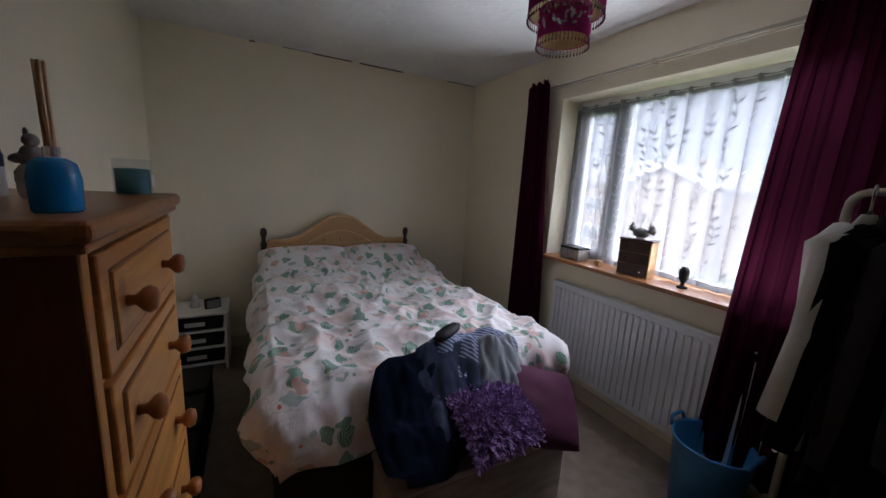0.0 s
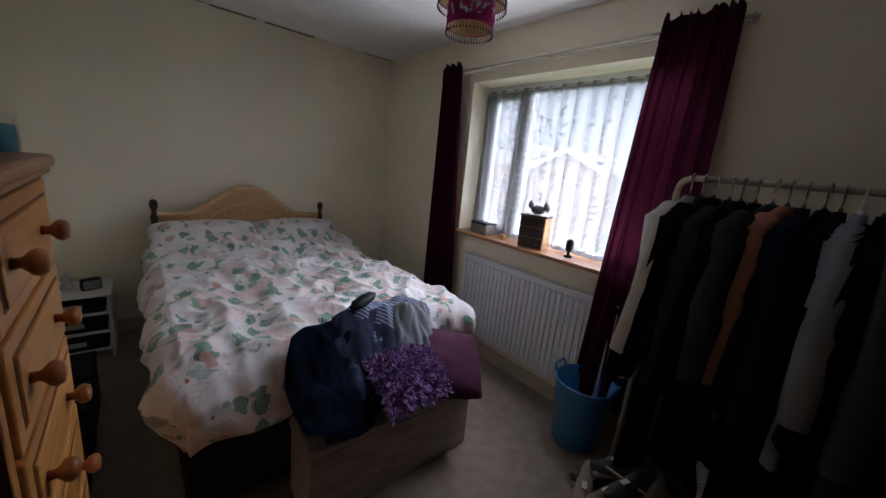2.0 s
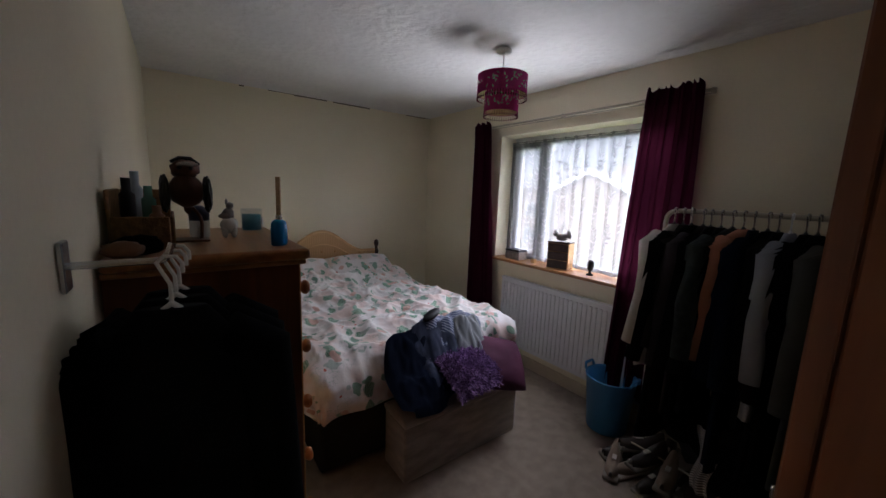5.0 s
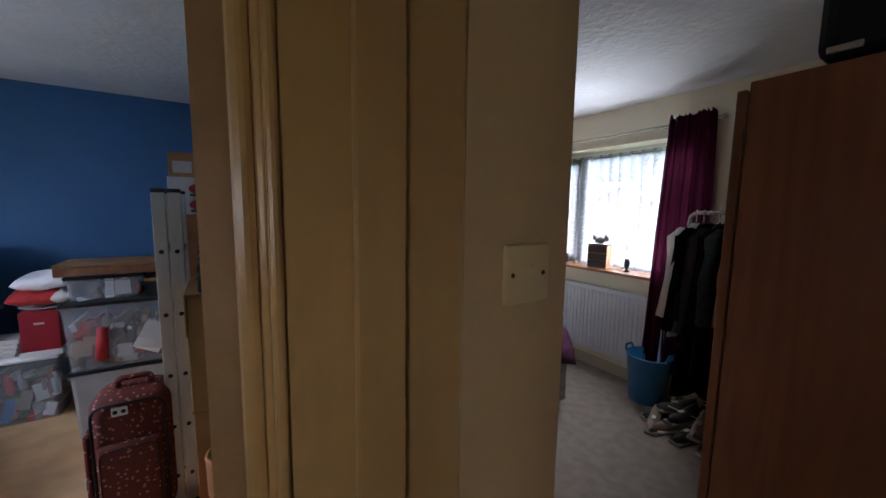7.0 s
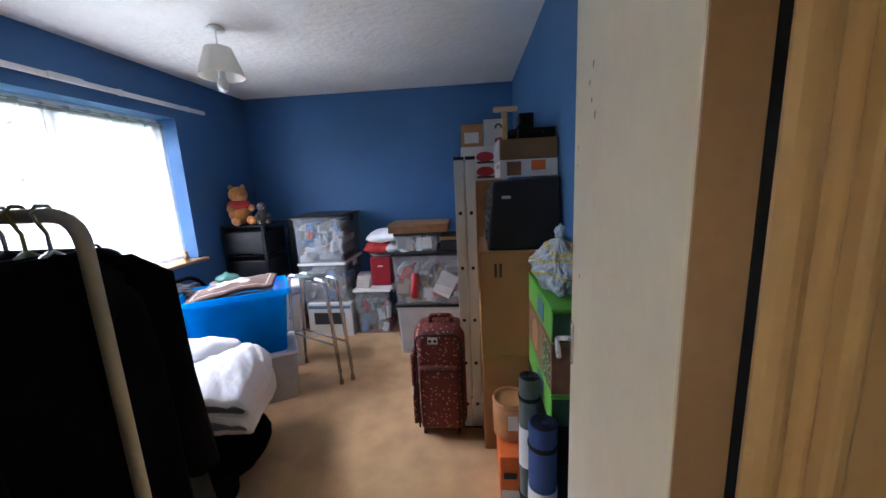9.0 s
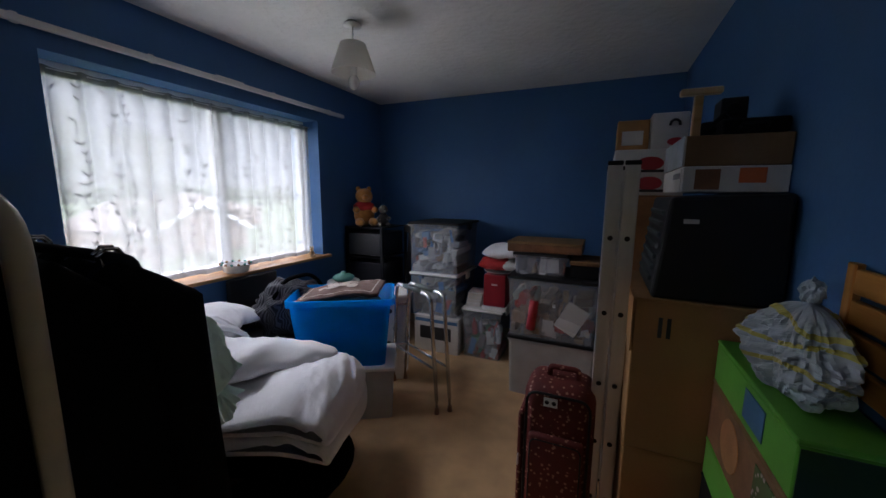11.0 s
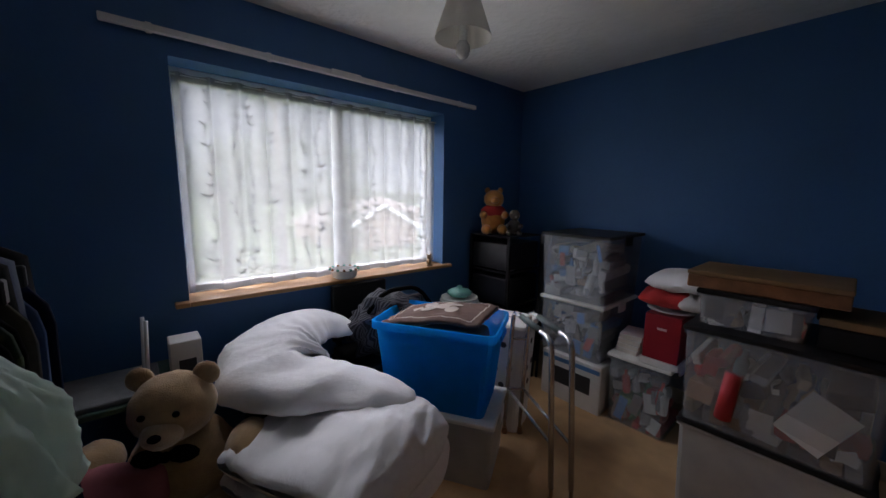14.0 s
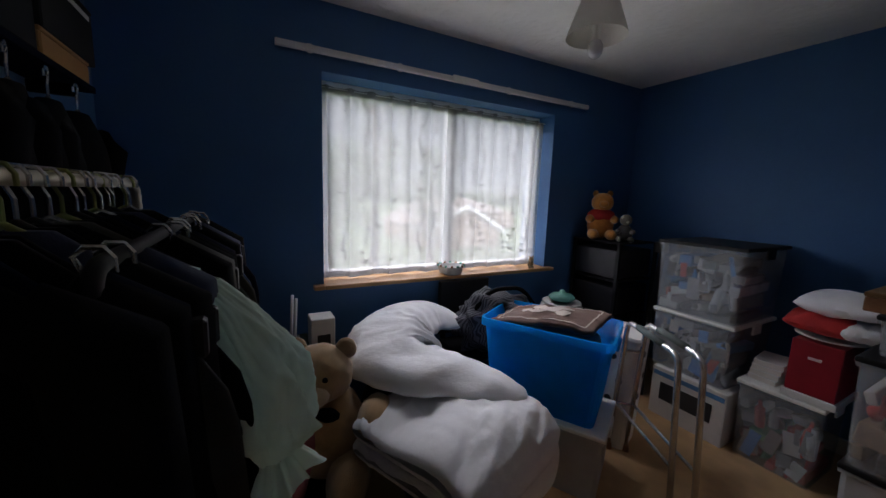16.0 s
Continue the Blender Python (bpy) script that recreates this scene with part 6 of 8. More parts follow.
# ---- blue bedroom ----
def crate(label, x0, x1, y0, y1, z0, z1, seed, lid=None, body=None, fill=0.85, count=26, palette=None, group="clear storage crates"):
    """A clear storage crate with tapered walls, a rim, a lid and its jumbled contents."""
    c = thing("storage_box", label, "storage box", (x0 + x1) / 2, (y0 + y1) / 2, z0, group=group)
    hx, hy, h = (x1 - x0) / 2, (y1 - y0) / 2, z1 - z0
    k = 0.95
    bm = bmesh.new()
    loops = []
    for sx, sy, z in ((hx * k, hy * k, 0.002), (hx, hy, h - 0.03), (hx - 0.004, hy - 0.004, h - 0.03), (hx * k - 0.004, hy * k - 0.004, 0.006)):
        r = 0.02
        ring = []
        for qx, qy, a0 in ((1, 1, 0), (-1, 1, 90), (-1, -1, 180), (1, -1, 270)):
            for a in (0, 45, 90):
                t_ = radians(a0 + a)
                ring.append(bm.verts.new((qx * (sx - r) + r * math.cos(t_), qy * (sy - r) + r * math.sin(t_), z)))
        loops.append(ring)
    n = len(loops[0])
    for a, b in zip(loops, loops[1:]):
        for q in range(n):
            bm.faces.new((a[q], a[(q + 1) % n], b[(q + 1) % n], b[q]))
    bm.faces.new(loops[0][::-1])
    bm.faces.new(loops[3])
    part("tub", bm, body or CLEAR, c)
    part("rim", slab(-hx - 0.006, hx + 0.006, -hy - 0.006, -hy + 0.006, h - 0.040, h - 0.024, 0.003), body or CLEAR, c)
    lm = lid or BLACK_PLASTIC
    lb = slab(-hx - 0.010, hx + 0.010, -hy - 0.010, hy + 0.010, h - 0.024, h - 0.002, 0.007, 2)
    part("lid", lb, lm, c, "black clip-on lid" if lm is BLACK_PLASTIC else "")
    for sx in (-1, 1):
        part("clip", slab(sx * (hx + 0.011) - 0.006, sx * (hx + 0.011) + 0.006, -0.05, 0.05, h - 0.075, h - 0.010, 0.003), lm, c)
    r = random.Random(seed)
    pal = palette or CRATE_STUFF
    made = 0
    layer = 0.008
    while layer < (h - 0.06) * fill and made < count:
        lh = r.uniform(0.05, 0.10)
        x = -hx * k + 0.012
        while x < hx * k - 0.03 and made < count:
            w = r.choice((r.uniform(0.02, 0.05), r.uniform(0.04, 0.09), r.uniform(0.07, 0.13)))
            w = min(w, hx * k - 0.012 - x)
            dz = min(lh * r.uniform(0.6, 1.0), h - 0.045 - layer)
            if w > 0.02 and dz > 0.012:
                if r.random() < 0.5:
                    o = part("contents", lump((w * 0.55, hy * 0.42, dz * 0.55), (0, -hy * 0.42, 0), 0.35, 2.4, 2, None, made * 1.7), r.choice(pal), c, smooth=True)
                else:
                    o = part("contents", slab(-w / 2 + 0.002, w / 2 - 0.002, -hy * 0.88, hy * r.uniform(0.1, 0.8), -dz / 2, dz / 2, 0.006, 2), r.choice(pal), c)
                o.matrix_basis = pose(x + w / 2, r.uniform(-0.004, 0.010), layer + dz / 2, r.uniform(-6, 6), r.gauss(0, 9), r.uniform(-6, 6))
                made += 1
            x += w
        layer += lh
    for _ in range(9):
        w, hh = r.uniform(0.02, 0.085), r.uniform(0.02, 0.15)
        px, pz = r.uniform(-hx * 0.75, hx * 0.75), r.uniform(0.06, max(0.07, h * 0.75))
        o = part("packet", slab(-w / 2, w / 2, -0.0015, 0.0015, -hh / 2, hh / 2), r.choice(pal + [PAPER, PAPER, PAPER, CRATE_STUFF[1], CRATE_STUFF[2], CRATE_STUFF[3]]), c)
        o.matrix_basis = pose(px, -hy * 0.955 + 0.008 + 0.004 * r.random(), pz, -3, r.gauss(0, 11), 0)
    bx0 = r.uniform(-hx * 0.5, hx * 0.1)
    for q in range(5):
        rad, tall = r.uniform(0.014, 0.028), min(h - 0.08, r.uniform(0.10, 0.22))
        base_z = r.uniform(0.01, max(0.012, h - 0.06 - tall))
        o = part("bottle", turned([(rad * 0.9, 0), (rad, 0.006), (rad, tall * 0.72), (rad * 0.45, tall * 0.82), (rad * 0.42, tall)], 10), r.choice(pal + [PAPER, CRATE_STUFF[2], CRATE_STUFF[1], CRATE_STUFF[5]]), c, smooth=True)
        o.matrix_basis = pose(min(bx0 + q * 0.058, hx * 0.82), -hy * 0.93 + 0.032, base_z, r.gauss(0, 3), r.gauss(0, 7), 0)
    return c


PALE_PAL = [CRATE_STUFF[0], CRATE_STUFF[0], PAPER, PAPER, CRATE_STUFF[3], CRATE_STUFF[2], CRATE_STUFF[3], CRATE_STUFF[1], CRATE_STUFF[5], CRATE_STUFF[5], CRATE_STUFF[6], SILVER]
XMAS = [CRATE_STUFF[2], CRATE_STUFF[2], CRATE_STUFF[0], CRATE_STUFF[4], SILVER, SILVER, CRATE_STUFF[3]]
TOOLS = [CRATE_STUFF[2], CRATE_STUFF[0], CRATE_STUFF[3], CRATE_STUFF[5], PAPER, CRATE_STUFF[6]]
bx = thing("printed_box", "white printed carton under the clear crates", "box", -2.63, 3.46, 0)
part("body", slab(-0.22, 0.22, -0.26, 0.26, 0, 0.335, 0.004), PAPER, bx)
part("printed_picture", slab(-0.16, 0.15, -0.2625, -0.2605, 0.12, 0.24), BLACK_INK, bx)
part("printed_stripe", slab(-0.21, 0.21, -0.2625, -0.2605, 0.28, 0.31), BLUE_INK, bx)
crate("clear crate of white packets and papers in the stack", -2.90, -2.44, 3.22, 3.74, 0.3355, 0.735, 2, WHITE_PLASTIC, None, 0.9, 40, PALE_PAL)
crate("clear crate of coloured packets with a black lid, on the stack", -2.91, -2.43, 3.21, 3.75, 0.7355, 1.195, 5, None, None, 0.9, 51, PALE_PAL)
crate("clear crate of red and silver decorations on the carpet", -2.385, -2.035, 3.235, 3.62, 0, 0.455, 9, WHITE_PLASTIC, None, 0.85, 40, XMAS)
crate("cloudy clear crate under the tool crate", -1.87, -1.285, 2.81, 3.26, 0, 0.445, 11, None, FROSTED, 0.7, 34, PALE_PAL)
tool_crate = crate("clear crate of red tools and leaflets with a black lid", -1.88, -1.275, 2.80, 3.27, 0.4455, 0.885, 13, None, None, 0.8, 44, TOOLS)
part("red_canister", tube([(-0.14, -0.212, 0.06), (-0.12, -0.212, 0.27)], 0.032, 14), RED_INK, tool_crate, "red canister", smooth=True)
o = part("leaflet", slab(-0.075, 0.075, -0.001, 0.001, -0.10, 0.10), PAPER, tool_crate, "white leaflet")
o.matrix_basis = pose(0.13, -0.222, 0.17, -2, 28, 0)
crate("small clear box of white packets with a black lid", -1.86, -1.50, 2.86, 3.20, 0.8855, 1.045, 17, None, None, 0.8, 23, PALE_PAL, "small clear boxes")
fb = thing("flat_box", "flat brown box lying on the small clear box", "box", -1.66, 3.03, 1.0455)
part("body", slab(-0.25, 0.25, -0.17, 0.17, 0, 0.055, 0.004), BROWN_INK, fb)
part("lid", slab(-0.253, 0.253, -0.173, 0.173, 0.056, 0.075, 0.004), CARD_DARK, fb)
tl = thing("toolbox", "dark low box on the crate lid", "box", -1.39, 3.02, 0.8855)
part("body", slab(-0.09, 0.09, -0.15, 0.15, 0, 0.09, 0.008, 2), BLACK_MATT, tl)
part("lid", slab(-0.094, 0.094, -0.154, 0.154, 0.091, 0.12, 0.006, 2), CARD_DARK, tl)
for k in range(4):
    b = thing("book", "white paperback lying in a small pile on the crate", "book", -2.30, 3.39, 0.4555 + k * 0.031, 4 * k - 5, group="pile of white books")
    part("cover", slab(-0.066, 0.066, -0.10, 0.10, 0, 0.0015), PAPER, b)
    part("page_block", slab(-0.063, 0.064, -0.097, 0.097, 0.0016, 0.027), CREAM_CLOTH, b)
    part("cover", slab(-0.066, 0.066, -0.10, 0.10, 0.0271, 0.030), PAPER, b)
WINE_INK = surface("wine_red_print", (0.27, 0.012, 0.022), 0.4, vary=0.12, scale=8, fine=90, bump=0.0)
rb = thing("gift_box", "red box with a white foot on the decorations crate", "box", -2.115, 3.40, 0.4555)
part("tray", slab(-0.095, 0.115, -0.16, 0.16, 0, 0.035, 0.003), PAPER, rb)
part("body", slab(-0.085, 0.105, -0.15, 0.15, 0.036, 0.31, 0.003), WINE_INK, rb)
for k, (bw, bz) in enumerate(((0.05, 0.22),)):
    part("printed_bar", slab(-bw / 2 + 0.01, bw / 2 + 0.01, -0.1525, -0.1505, bz, bz + 0.014), PAPER, rb)
pt = tagged(part("plate", turned([(0.06, 0), (0.075, 0.004), (0.135, 0.018), (0.136, 0.021), (0.074, 0.009), (0.004, 0.007)], 32), CERAMIC_WHITE, smooth=True), "white dinner plate lying on the red box", "plate")
pt.location = (-2.095, 3.38, 0.7665)
bag = thing("carrier_bag", "red and white packed textile bag lying on the plate", "bag", -2.10, 3.38, 0.789, 4)
part("red_half", pillow_mesh(0.15, 0.13, 0.058, 21, 0.10), RED_CLOTH, bag, smooth=True).matrix_basis = pose(-0.02, 0, 0.062, 3, 0, 0)
part("white_half", pillow_mesh(0.075, 0.125, 0.050, 24, 0.10), PAPER, bag, smooth=True).matrix_basis = pose(0.11, -0.015, 0.060, 0, -5, 6)
o = tagged(part("cushion", pillow_mesh(0.165, 0.14, 0.062, 27, 0.09), WHITE_CLOTH, smooth=True), "plump white cushion in a clear bag on the red bag", "cushion")
o.matrix_basis = pose(-2.06, 3.38, 0.962, 4, -3, -8)

# shelf rack in the corner, soft toys on it
rk = thing("mesh_tower", "black mesh drawer tower in the corner", "drawer tower", -3.365, 3.37, 0)
for sx in (-0.2, 0.2):
    for sy in (-0.22, 0.22):
        part("post", slab(sx - 0.012, sx + 0.012, sy - 0.012, sy + 0.012, 0, 1.13, 0.002), BLACK_MATT, rk)
part("side", slab(-0.215, -0.213, -0.207, 0.207, 0.03, 1.12), BLACK_PLASTIC, rk, "glossy black side panel")
for z in (0.02, 0.28, 0.55, 0.83, 1.115):
    part("shelf", slab(-0.187, 0.187, -0.207, 0.207, z, z + 0.012), BLACK_MATT, rk)
for z in (0.05, 0.31, 0.58, 0.86):
    part("drawer", slab(-0.183, 0.183, -0.222, 0.19, z, z + 0.21, 0.006), MESH_BLACK, rk)
for k in range(4):
    o = tagged(part("parcel", slab(-0.07, 0.07, -0.08, 0.08, -0.04, 0.04, 0.01, 2), CRATE_STUFF[(k * 2 + 6) % 7]), "small parcel inside the mesh tower", "parcel", group="parcels in the tower")
    o.matrix_basis = pose(-3.24 - 0.05 * (k % 2), 3.18 + 0.01 * k, [0.29, 0.56, 0.84, 0.032][k] + 0.0405, 0, 0, 12 * k)
    o.location.y = 3.30
    o.location.x -= 0.06
st = thing("tripod", "folded black stand leaning beside the tower", "stand", -3.02, 3.30, 0)
for k in range(3):
    part("leg", tube([(0.03 * k - 0.03, 0.02 * k, 0), (0.008 * k, 0.12, 1.08)], 0.010, 8), BLACK_MATT, st)
part("head", slab(-0.03, 0.04, 0.09, 0.15, 1.07, 1.15, 0.008, 2), BLACK_PLASTIC, st)

bear = bmesh.new()
lump((0.085, 0.075, 0.10), (0, 0, 0.10), 0.06, 3, 3, bear)
lump((0.070, 0.065, 0.065), (0, -0.01, 0.245), 0.05, 3, 3, bear)
lump((0.030, 0.034, 0.024), (0, -0.070, 0.235), 0, 1, 2, bear)
for sx in (-1, 1):
    lump((0.020, 0.014, 0.022), (sx * 0.045, 0.0, 0.305), 0, 1, 2, bear)
    lump((0.028, 0.060, 0.028), (sx * 0.075, -0.045, 0.135), 0, 1, 2, bear)
    lump((0.036, 0.075, 0.036), (sx * 0.055, -0.085, 0.036), 0, 1, 2, bear)
bear_faces = len(bear.faces)
lump((0.089, 0.079, 0.055), (0, 0, 0.155), 0.04, 3, 3, bear)
bear.faces.ensure_lookup_table()
for f in bear.faces[bear_faces:]:
    f.material_index = 1
o = tagged(part("soft_toy", bear, [FUR_ORANGE, RED_CLOTH], smooth=True), "orange plush bear in a red top sitting on the tower", "soft toy")
o.matrix_basis = pose(-3.45, 3.28, 1.128, 0, 0, 48) @ Matrix.Scale(1.18, 4)
toy = bmesh.new()
lump((0.055, 0.05, 0.065), (0, 0, 0.066), 0.1, 3, 3, toy)
lump((0.042, 0.04, 0.042), (0, -0.015, 0.165), 0.1, 3, 3, toy)
for sx in (-1, 1):
    lump((0.02, 0.045, 0.02), (sx * 0.05, -0.05, 0.08), 0, 1, 2, toy)
    lump((0.024, 0.05, 0.022), (sx * 0.04, -0.06, 0.022), 0, 1, 2, toy)
o = tagged(part("soft_toy", toy, speckled("grey_brown_plush", (0.10, 0.08, 0.07), (0.42, 0.36, 0.30), 26, 0.3), smooth=True), "small grey and brown plush toy on the tower", "soft toy")
o.matrix_basis = pose(-3.250, 3.310, 1.128, 0, 0, 40)

# boxes against the partition
big = thing("carton", "tall brown cardboard carton with torn tape", "carton", -0.985, 1.97, 0, group="cartons by the ladder")
part("body", slab(-0.195, 0.19, -0.275, 0.26, 0, 0.545, 0.004), CARD, big)
part("flap", slab(-0.200, 0.19, -0.280, 0.0, 0.546, 0.551), CARD, big)
part("tape", slab(-0.1975, -0.1955, -0.03, 0.03, 0.12, 0.54), CREAM_CLOTH, big)
big2 = thing("carton", "brown cardboard carton with two printed arrows", "carton", -0.985, 1.965, 0.5515, group="cartons by the ladder")
part("body", slab(-0.198, 0.192, -0.275, 0.26, 0, 0.545, 0.004), CARD, big2)
part("flap", slab(-0.205, -0.199, -0.28, 0.15, 0.36, 0.55), CARD, big2, "loose torn flap")
part("flap", slab(-0.198, 0.192, -0.278, -0.02, 0.546, 0.551), CARD, big2)
for k in range(2):
    part("printed_arrow", slab(-0.125 + k * 0.025, -0.113 + k * 0.025, -0.2772, -0.2755, 0.42, 0.49), BLACK_INK, big2)
part("sticker", slab(0.085, 0.135, -0.2772, -0.2755, 0.31, 0.41), LIME, big2, "pale green sticker")
tb = thing("black_tub", "large black plastic tub on the cartons", "tub", -0.955, 1.93, 1.1035)
bm = bmesh.new()
v = [bm.verts.new(p) for p in ((-0.185, -0.23, 0), (0.165, -0.23, 0), (0.165, 0.22, 0), (-0.185, 0.22, 0), (-0.150, -0.215, 0.335), (0.165, -0.215, 0.350), (0.165, 0.21, 0.350), (-0.150, 0.21, 0.335))]
for f in ((3, 2, 1, 0), (4, 5, 6, 7), (0, 1, 5, 4), (1, 2, 6, 5), (2, 3, 7, 6), (3, 0, 4, 7)):
    bm.faces.new([v[k] for k in f])
bmesh.ops.bevel(bm, geom=list(bm.edges), offset=0.012, segments=2, affect="EDGES", profile=0.5)
part("shell", bm, BLACK_PLASTIC, tb)
part("label", slab(-0.112, -0.070, -0.2255, -0.2225, 0.252, 0.266), PAPER, tb, "small white label")
for k in range(7):
    part("vent_rib", slab(-0.190 + 0.004 * k, -0.176 + 0.004 * k, -0.16, 0.16, 0.045 + k * 0.038, 0.062 + k * 0.038, 0.003), MAT_GREY, tb)
pc = thing("picture_box", "white carton with printed food pictures on the black tub", "box", -0.93, 2.03, 1.4565)
part("body", slab(-0.135, 0.15, -0.215, 0.21, 0, 0.085, 0.003), PAPER, pc)
part("printed_picture", slab(-0.10, -0.03, -0.2172, -0.2155, 0.008, 0.075), BROWN_INK, pc)
part("printed_picture", slab(0.02, 0.09, -0.2172, -0.2155, 0.03, 0.078), ORANGE_INK, pc)
part("sheet", slab(-0.139, -0.137, -0.20, -0.06, 0.0, 0.08), PAPER, pc)
part("sheet_print", slab(-0.1412, -0.1395, -0.19, -0.07, 0.045, 0.065), CRATE_STUFF[3], pc)
tr = thing("tray_box", "long brown cardboard box wrapped in clear film", "box", -0.935, 2.03, 1.542)
part("body", slab(-0.13, 0.155, -0.21, 0.20, 0, 0.10, 0.003), CARD_DARK, tr)
part("film", slab(-0.134, -0.131, -0.21, 0.20, 0.0, 0.102), POLY, tr)
part("edge_tape", slab(-0.133, -0.128, -0.2135, -0.2105, 0.0, 0.10), CREAM_CLOTH, tr)
bl = thing("black_case", "flat black case lying on the brown box", "case", -0.90, 2.02, 1.6425)
part("shell", slab(-0.07, 0.11, -0.19, 0.18, 0, 0.05, 0.008, 2), BLACK_MATT, bl)
part("handle", tube(bend([(-0.02, -0.192, 0.02), (-0.02, -0.21, 0.03), (0.05, -0.21, 0.03), (0.05, -0.192, 0.02)], 0.01), 0.004, 6), BLACK_PLASTIC, bl)
sp = thing("speaker", "small black loudspeaker on the flat case", "speaker", -0.91, 1.97, 1.693)
part("cabinet", slab(-0.045, 0.03, -0.05, 0.05, 0, 0.085, 0.006, 2), BLACK_PLASTIC, sp)
part("cone", turned([(0.022, 0), (0.018, 0.004), (0.006, 0.001)], 16, m=Matrix.Translation((-0.008, -0.051, 0.045)) @ pose(0, 0, 0, 90)), BLACK_MATT, sp)
cl = bmesh.new()
tube([(-0.975, 1.90, 1.645), (-0.985, 1.90, 1.68), (-0.95, 1.90, 1.715), (-0.93, 1.92, 1.70)], 0.012, 8, cl)
lump((0.035, 0.05, 0.03), (-0.99, 1.93, 1.668), 0.3, 3, 2, cl)
o = tagged(part("clamp", cl, BLACK_MATT), "black desk clamp lying on the brown box", "clamp")
ws = thing("wooden_stand", "pale wooden T-shaped stand on the brown box", "stand", -1.035, 1.86, 1.6425)
part("post", slab(-0.013, 0.013, -0.012, 0.012, 0, 0.135, 0.003), PINE_PALE, ws)
part("crossbar", slab(-0.055, 0.065, -0.016, 0.016, 0.136, 0.158, 0.004), PINE_PALE, ws)

sb = thing("carton", "brown carton stack behind the ladder", "carton", -1.02, 2.47, 0, group="cartons behind the ladder")
part("body", slab(-0.235, 0.23, -0.235, 0.24, 0, 0.72, 0.004), CARD, sb)
part("flap", slab(-0.237, 0.232, -0.237, 0.242, 0.721, 0.727), CARD, sb)
sb = thing("carton", "wood-coloured carton behind the ladder", "carton", -1.02, 2.47, 0.7275, group="cartons behind the ladder")
part("body", slab(-0.235, 0.23, -0.235, 0.24, 0, 0.71, 0.004), CORK, sb)
part("flap", slab(-0.237, 0.232, -0.237, 0.242, 0.711, 0.717), CARD, sb)
mw = thing("appliance_box", "white appliance carton with red printed ovals", "box", -1.09, 2.50, 1.445)
part("body", slab(-0.18, 0.11, -0.22, 0.20, 0, 0.21, 0.003), PAPER, mw)
for dz in (0.145, 0.055):
    o = part("printed_oval", turned([(0.05, 0), (0.049, 0.0015)], 24, m=Matrix.Translation((-0.03, -0.2202, dz)) @ pose(0, 0, 0, 90) @ Matrix.Diagonal((1.1, 0.62, 1, 1))), RED_INK, mw)
for k, bz in enumerate((0.105, 0.015)):
    part("printed_bar", slab(-0.08, 0.04, -0.2225, -0.2205, bz, bz + 0.012), BLACK_INK, mw)
s1 = thing("carton", "small open brown carton on the white box", "carton", -1.20, 2.50, 1.6555, group="small cartons")
part("body", slab(-0.065, 0.07, -0.17, 0.12, 0, 0.14, 0.003), CARD, s1)
part("flap", slab(-0.066, 0.071, -0.10, -0.02, 0.141, 0.146), CARD, s1)
part("label", slab(-0.045, 0.045, -0.1725, -0.1705, 0.025, 0.09), PAPER, s1)
s2 = thing("printed_box", "white printed carton with a picture of headphones", "box", -1.05, 2.50, 1.6555, group="small cartons")
part("body", slab(-0.072, 0.075, -0.17, 0.12, 0, 0.165, 0.003), PAPER, s2)
part("printed_picture", tube([(0.02 + 0.02 * math.cos(a), -0.172, 0.11 + 0.022 * math.sin(a)) for a in (3.3, 2.6, 1.9, 1.2, 0.5, -0.2)], 0.006, 6), BLACK_INK, s2)
part("printed_picture", turned([(0.03, 0), (0.029, 0.0015)], 20, m=Matrix.Translation((0.03, -0.1702, 0.035)) @ pose(0, 0, 0, 90) @ Matrix.Diagonal((1.2, 0.6, 1, 1))), RED_INK, s2)

lad = thing("ladder", "folded aluminium stepladder standing on end", "ladder", -1.243, 1.878, 0)
for sx in (-0.0295, 0.0295):
    for sy in (0.0, 0.30):
        st_ = part("stile", slab(sx - 0.026, sx + 0.026, sy - 0.012, sy + 0.012, 0.012, 1.555, 0.004, 2), ALU, lad)
        part("end_cap", slab(sx - 0.027, sx + 0.027, sy - 0.013, sy + 0.013, 1.556, 1.572, 0.003), BLACK_PLASTIC, st_)
        part("foot", slab(sx - 0.027, sx + 0.027, sy - 0.014, sy + 0.014, 0, 0.013, 0.003), BLACK_PLASTIC, st_)
    for rz_ in (0.16, 0.42, 0.68, 0.98, 1.28):
        part("rung", slab(sx - 0.020, sx + 0.020, 0.012, 0.288, rz_ - 0.012, rz_ + 0.012, 0.004, 2), ALU, lad)
        part("bolt", turned([(0.010, 0), (0.010, 0.003), (0.005, 0.006)], 10, m=Matrix.Translation((sx, -0.0125, rz_)) @ pose(0, 0, 0, 90)), BLACK_PLASTIC, lad)

cs = thing("suitcase", "red-brown ditsy-print fabric suitcase with a top handle", "suitcase", -1.42, 1.90, 0)


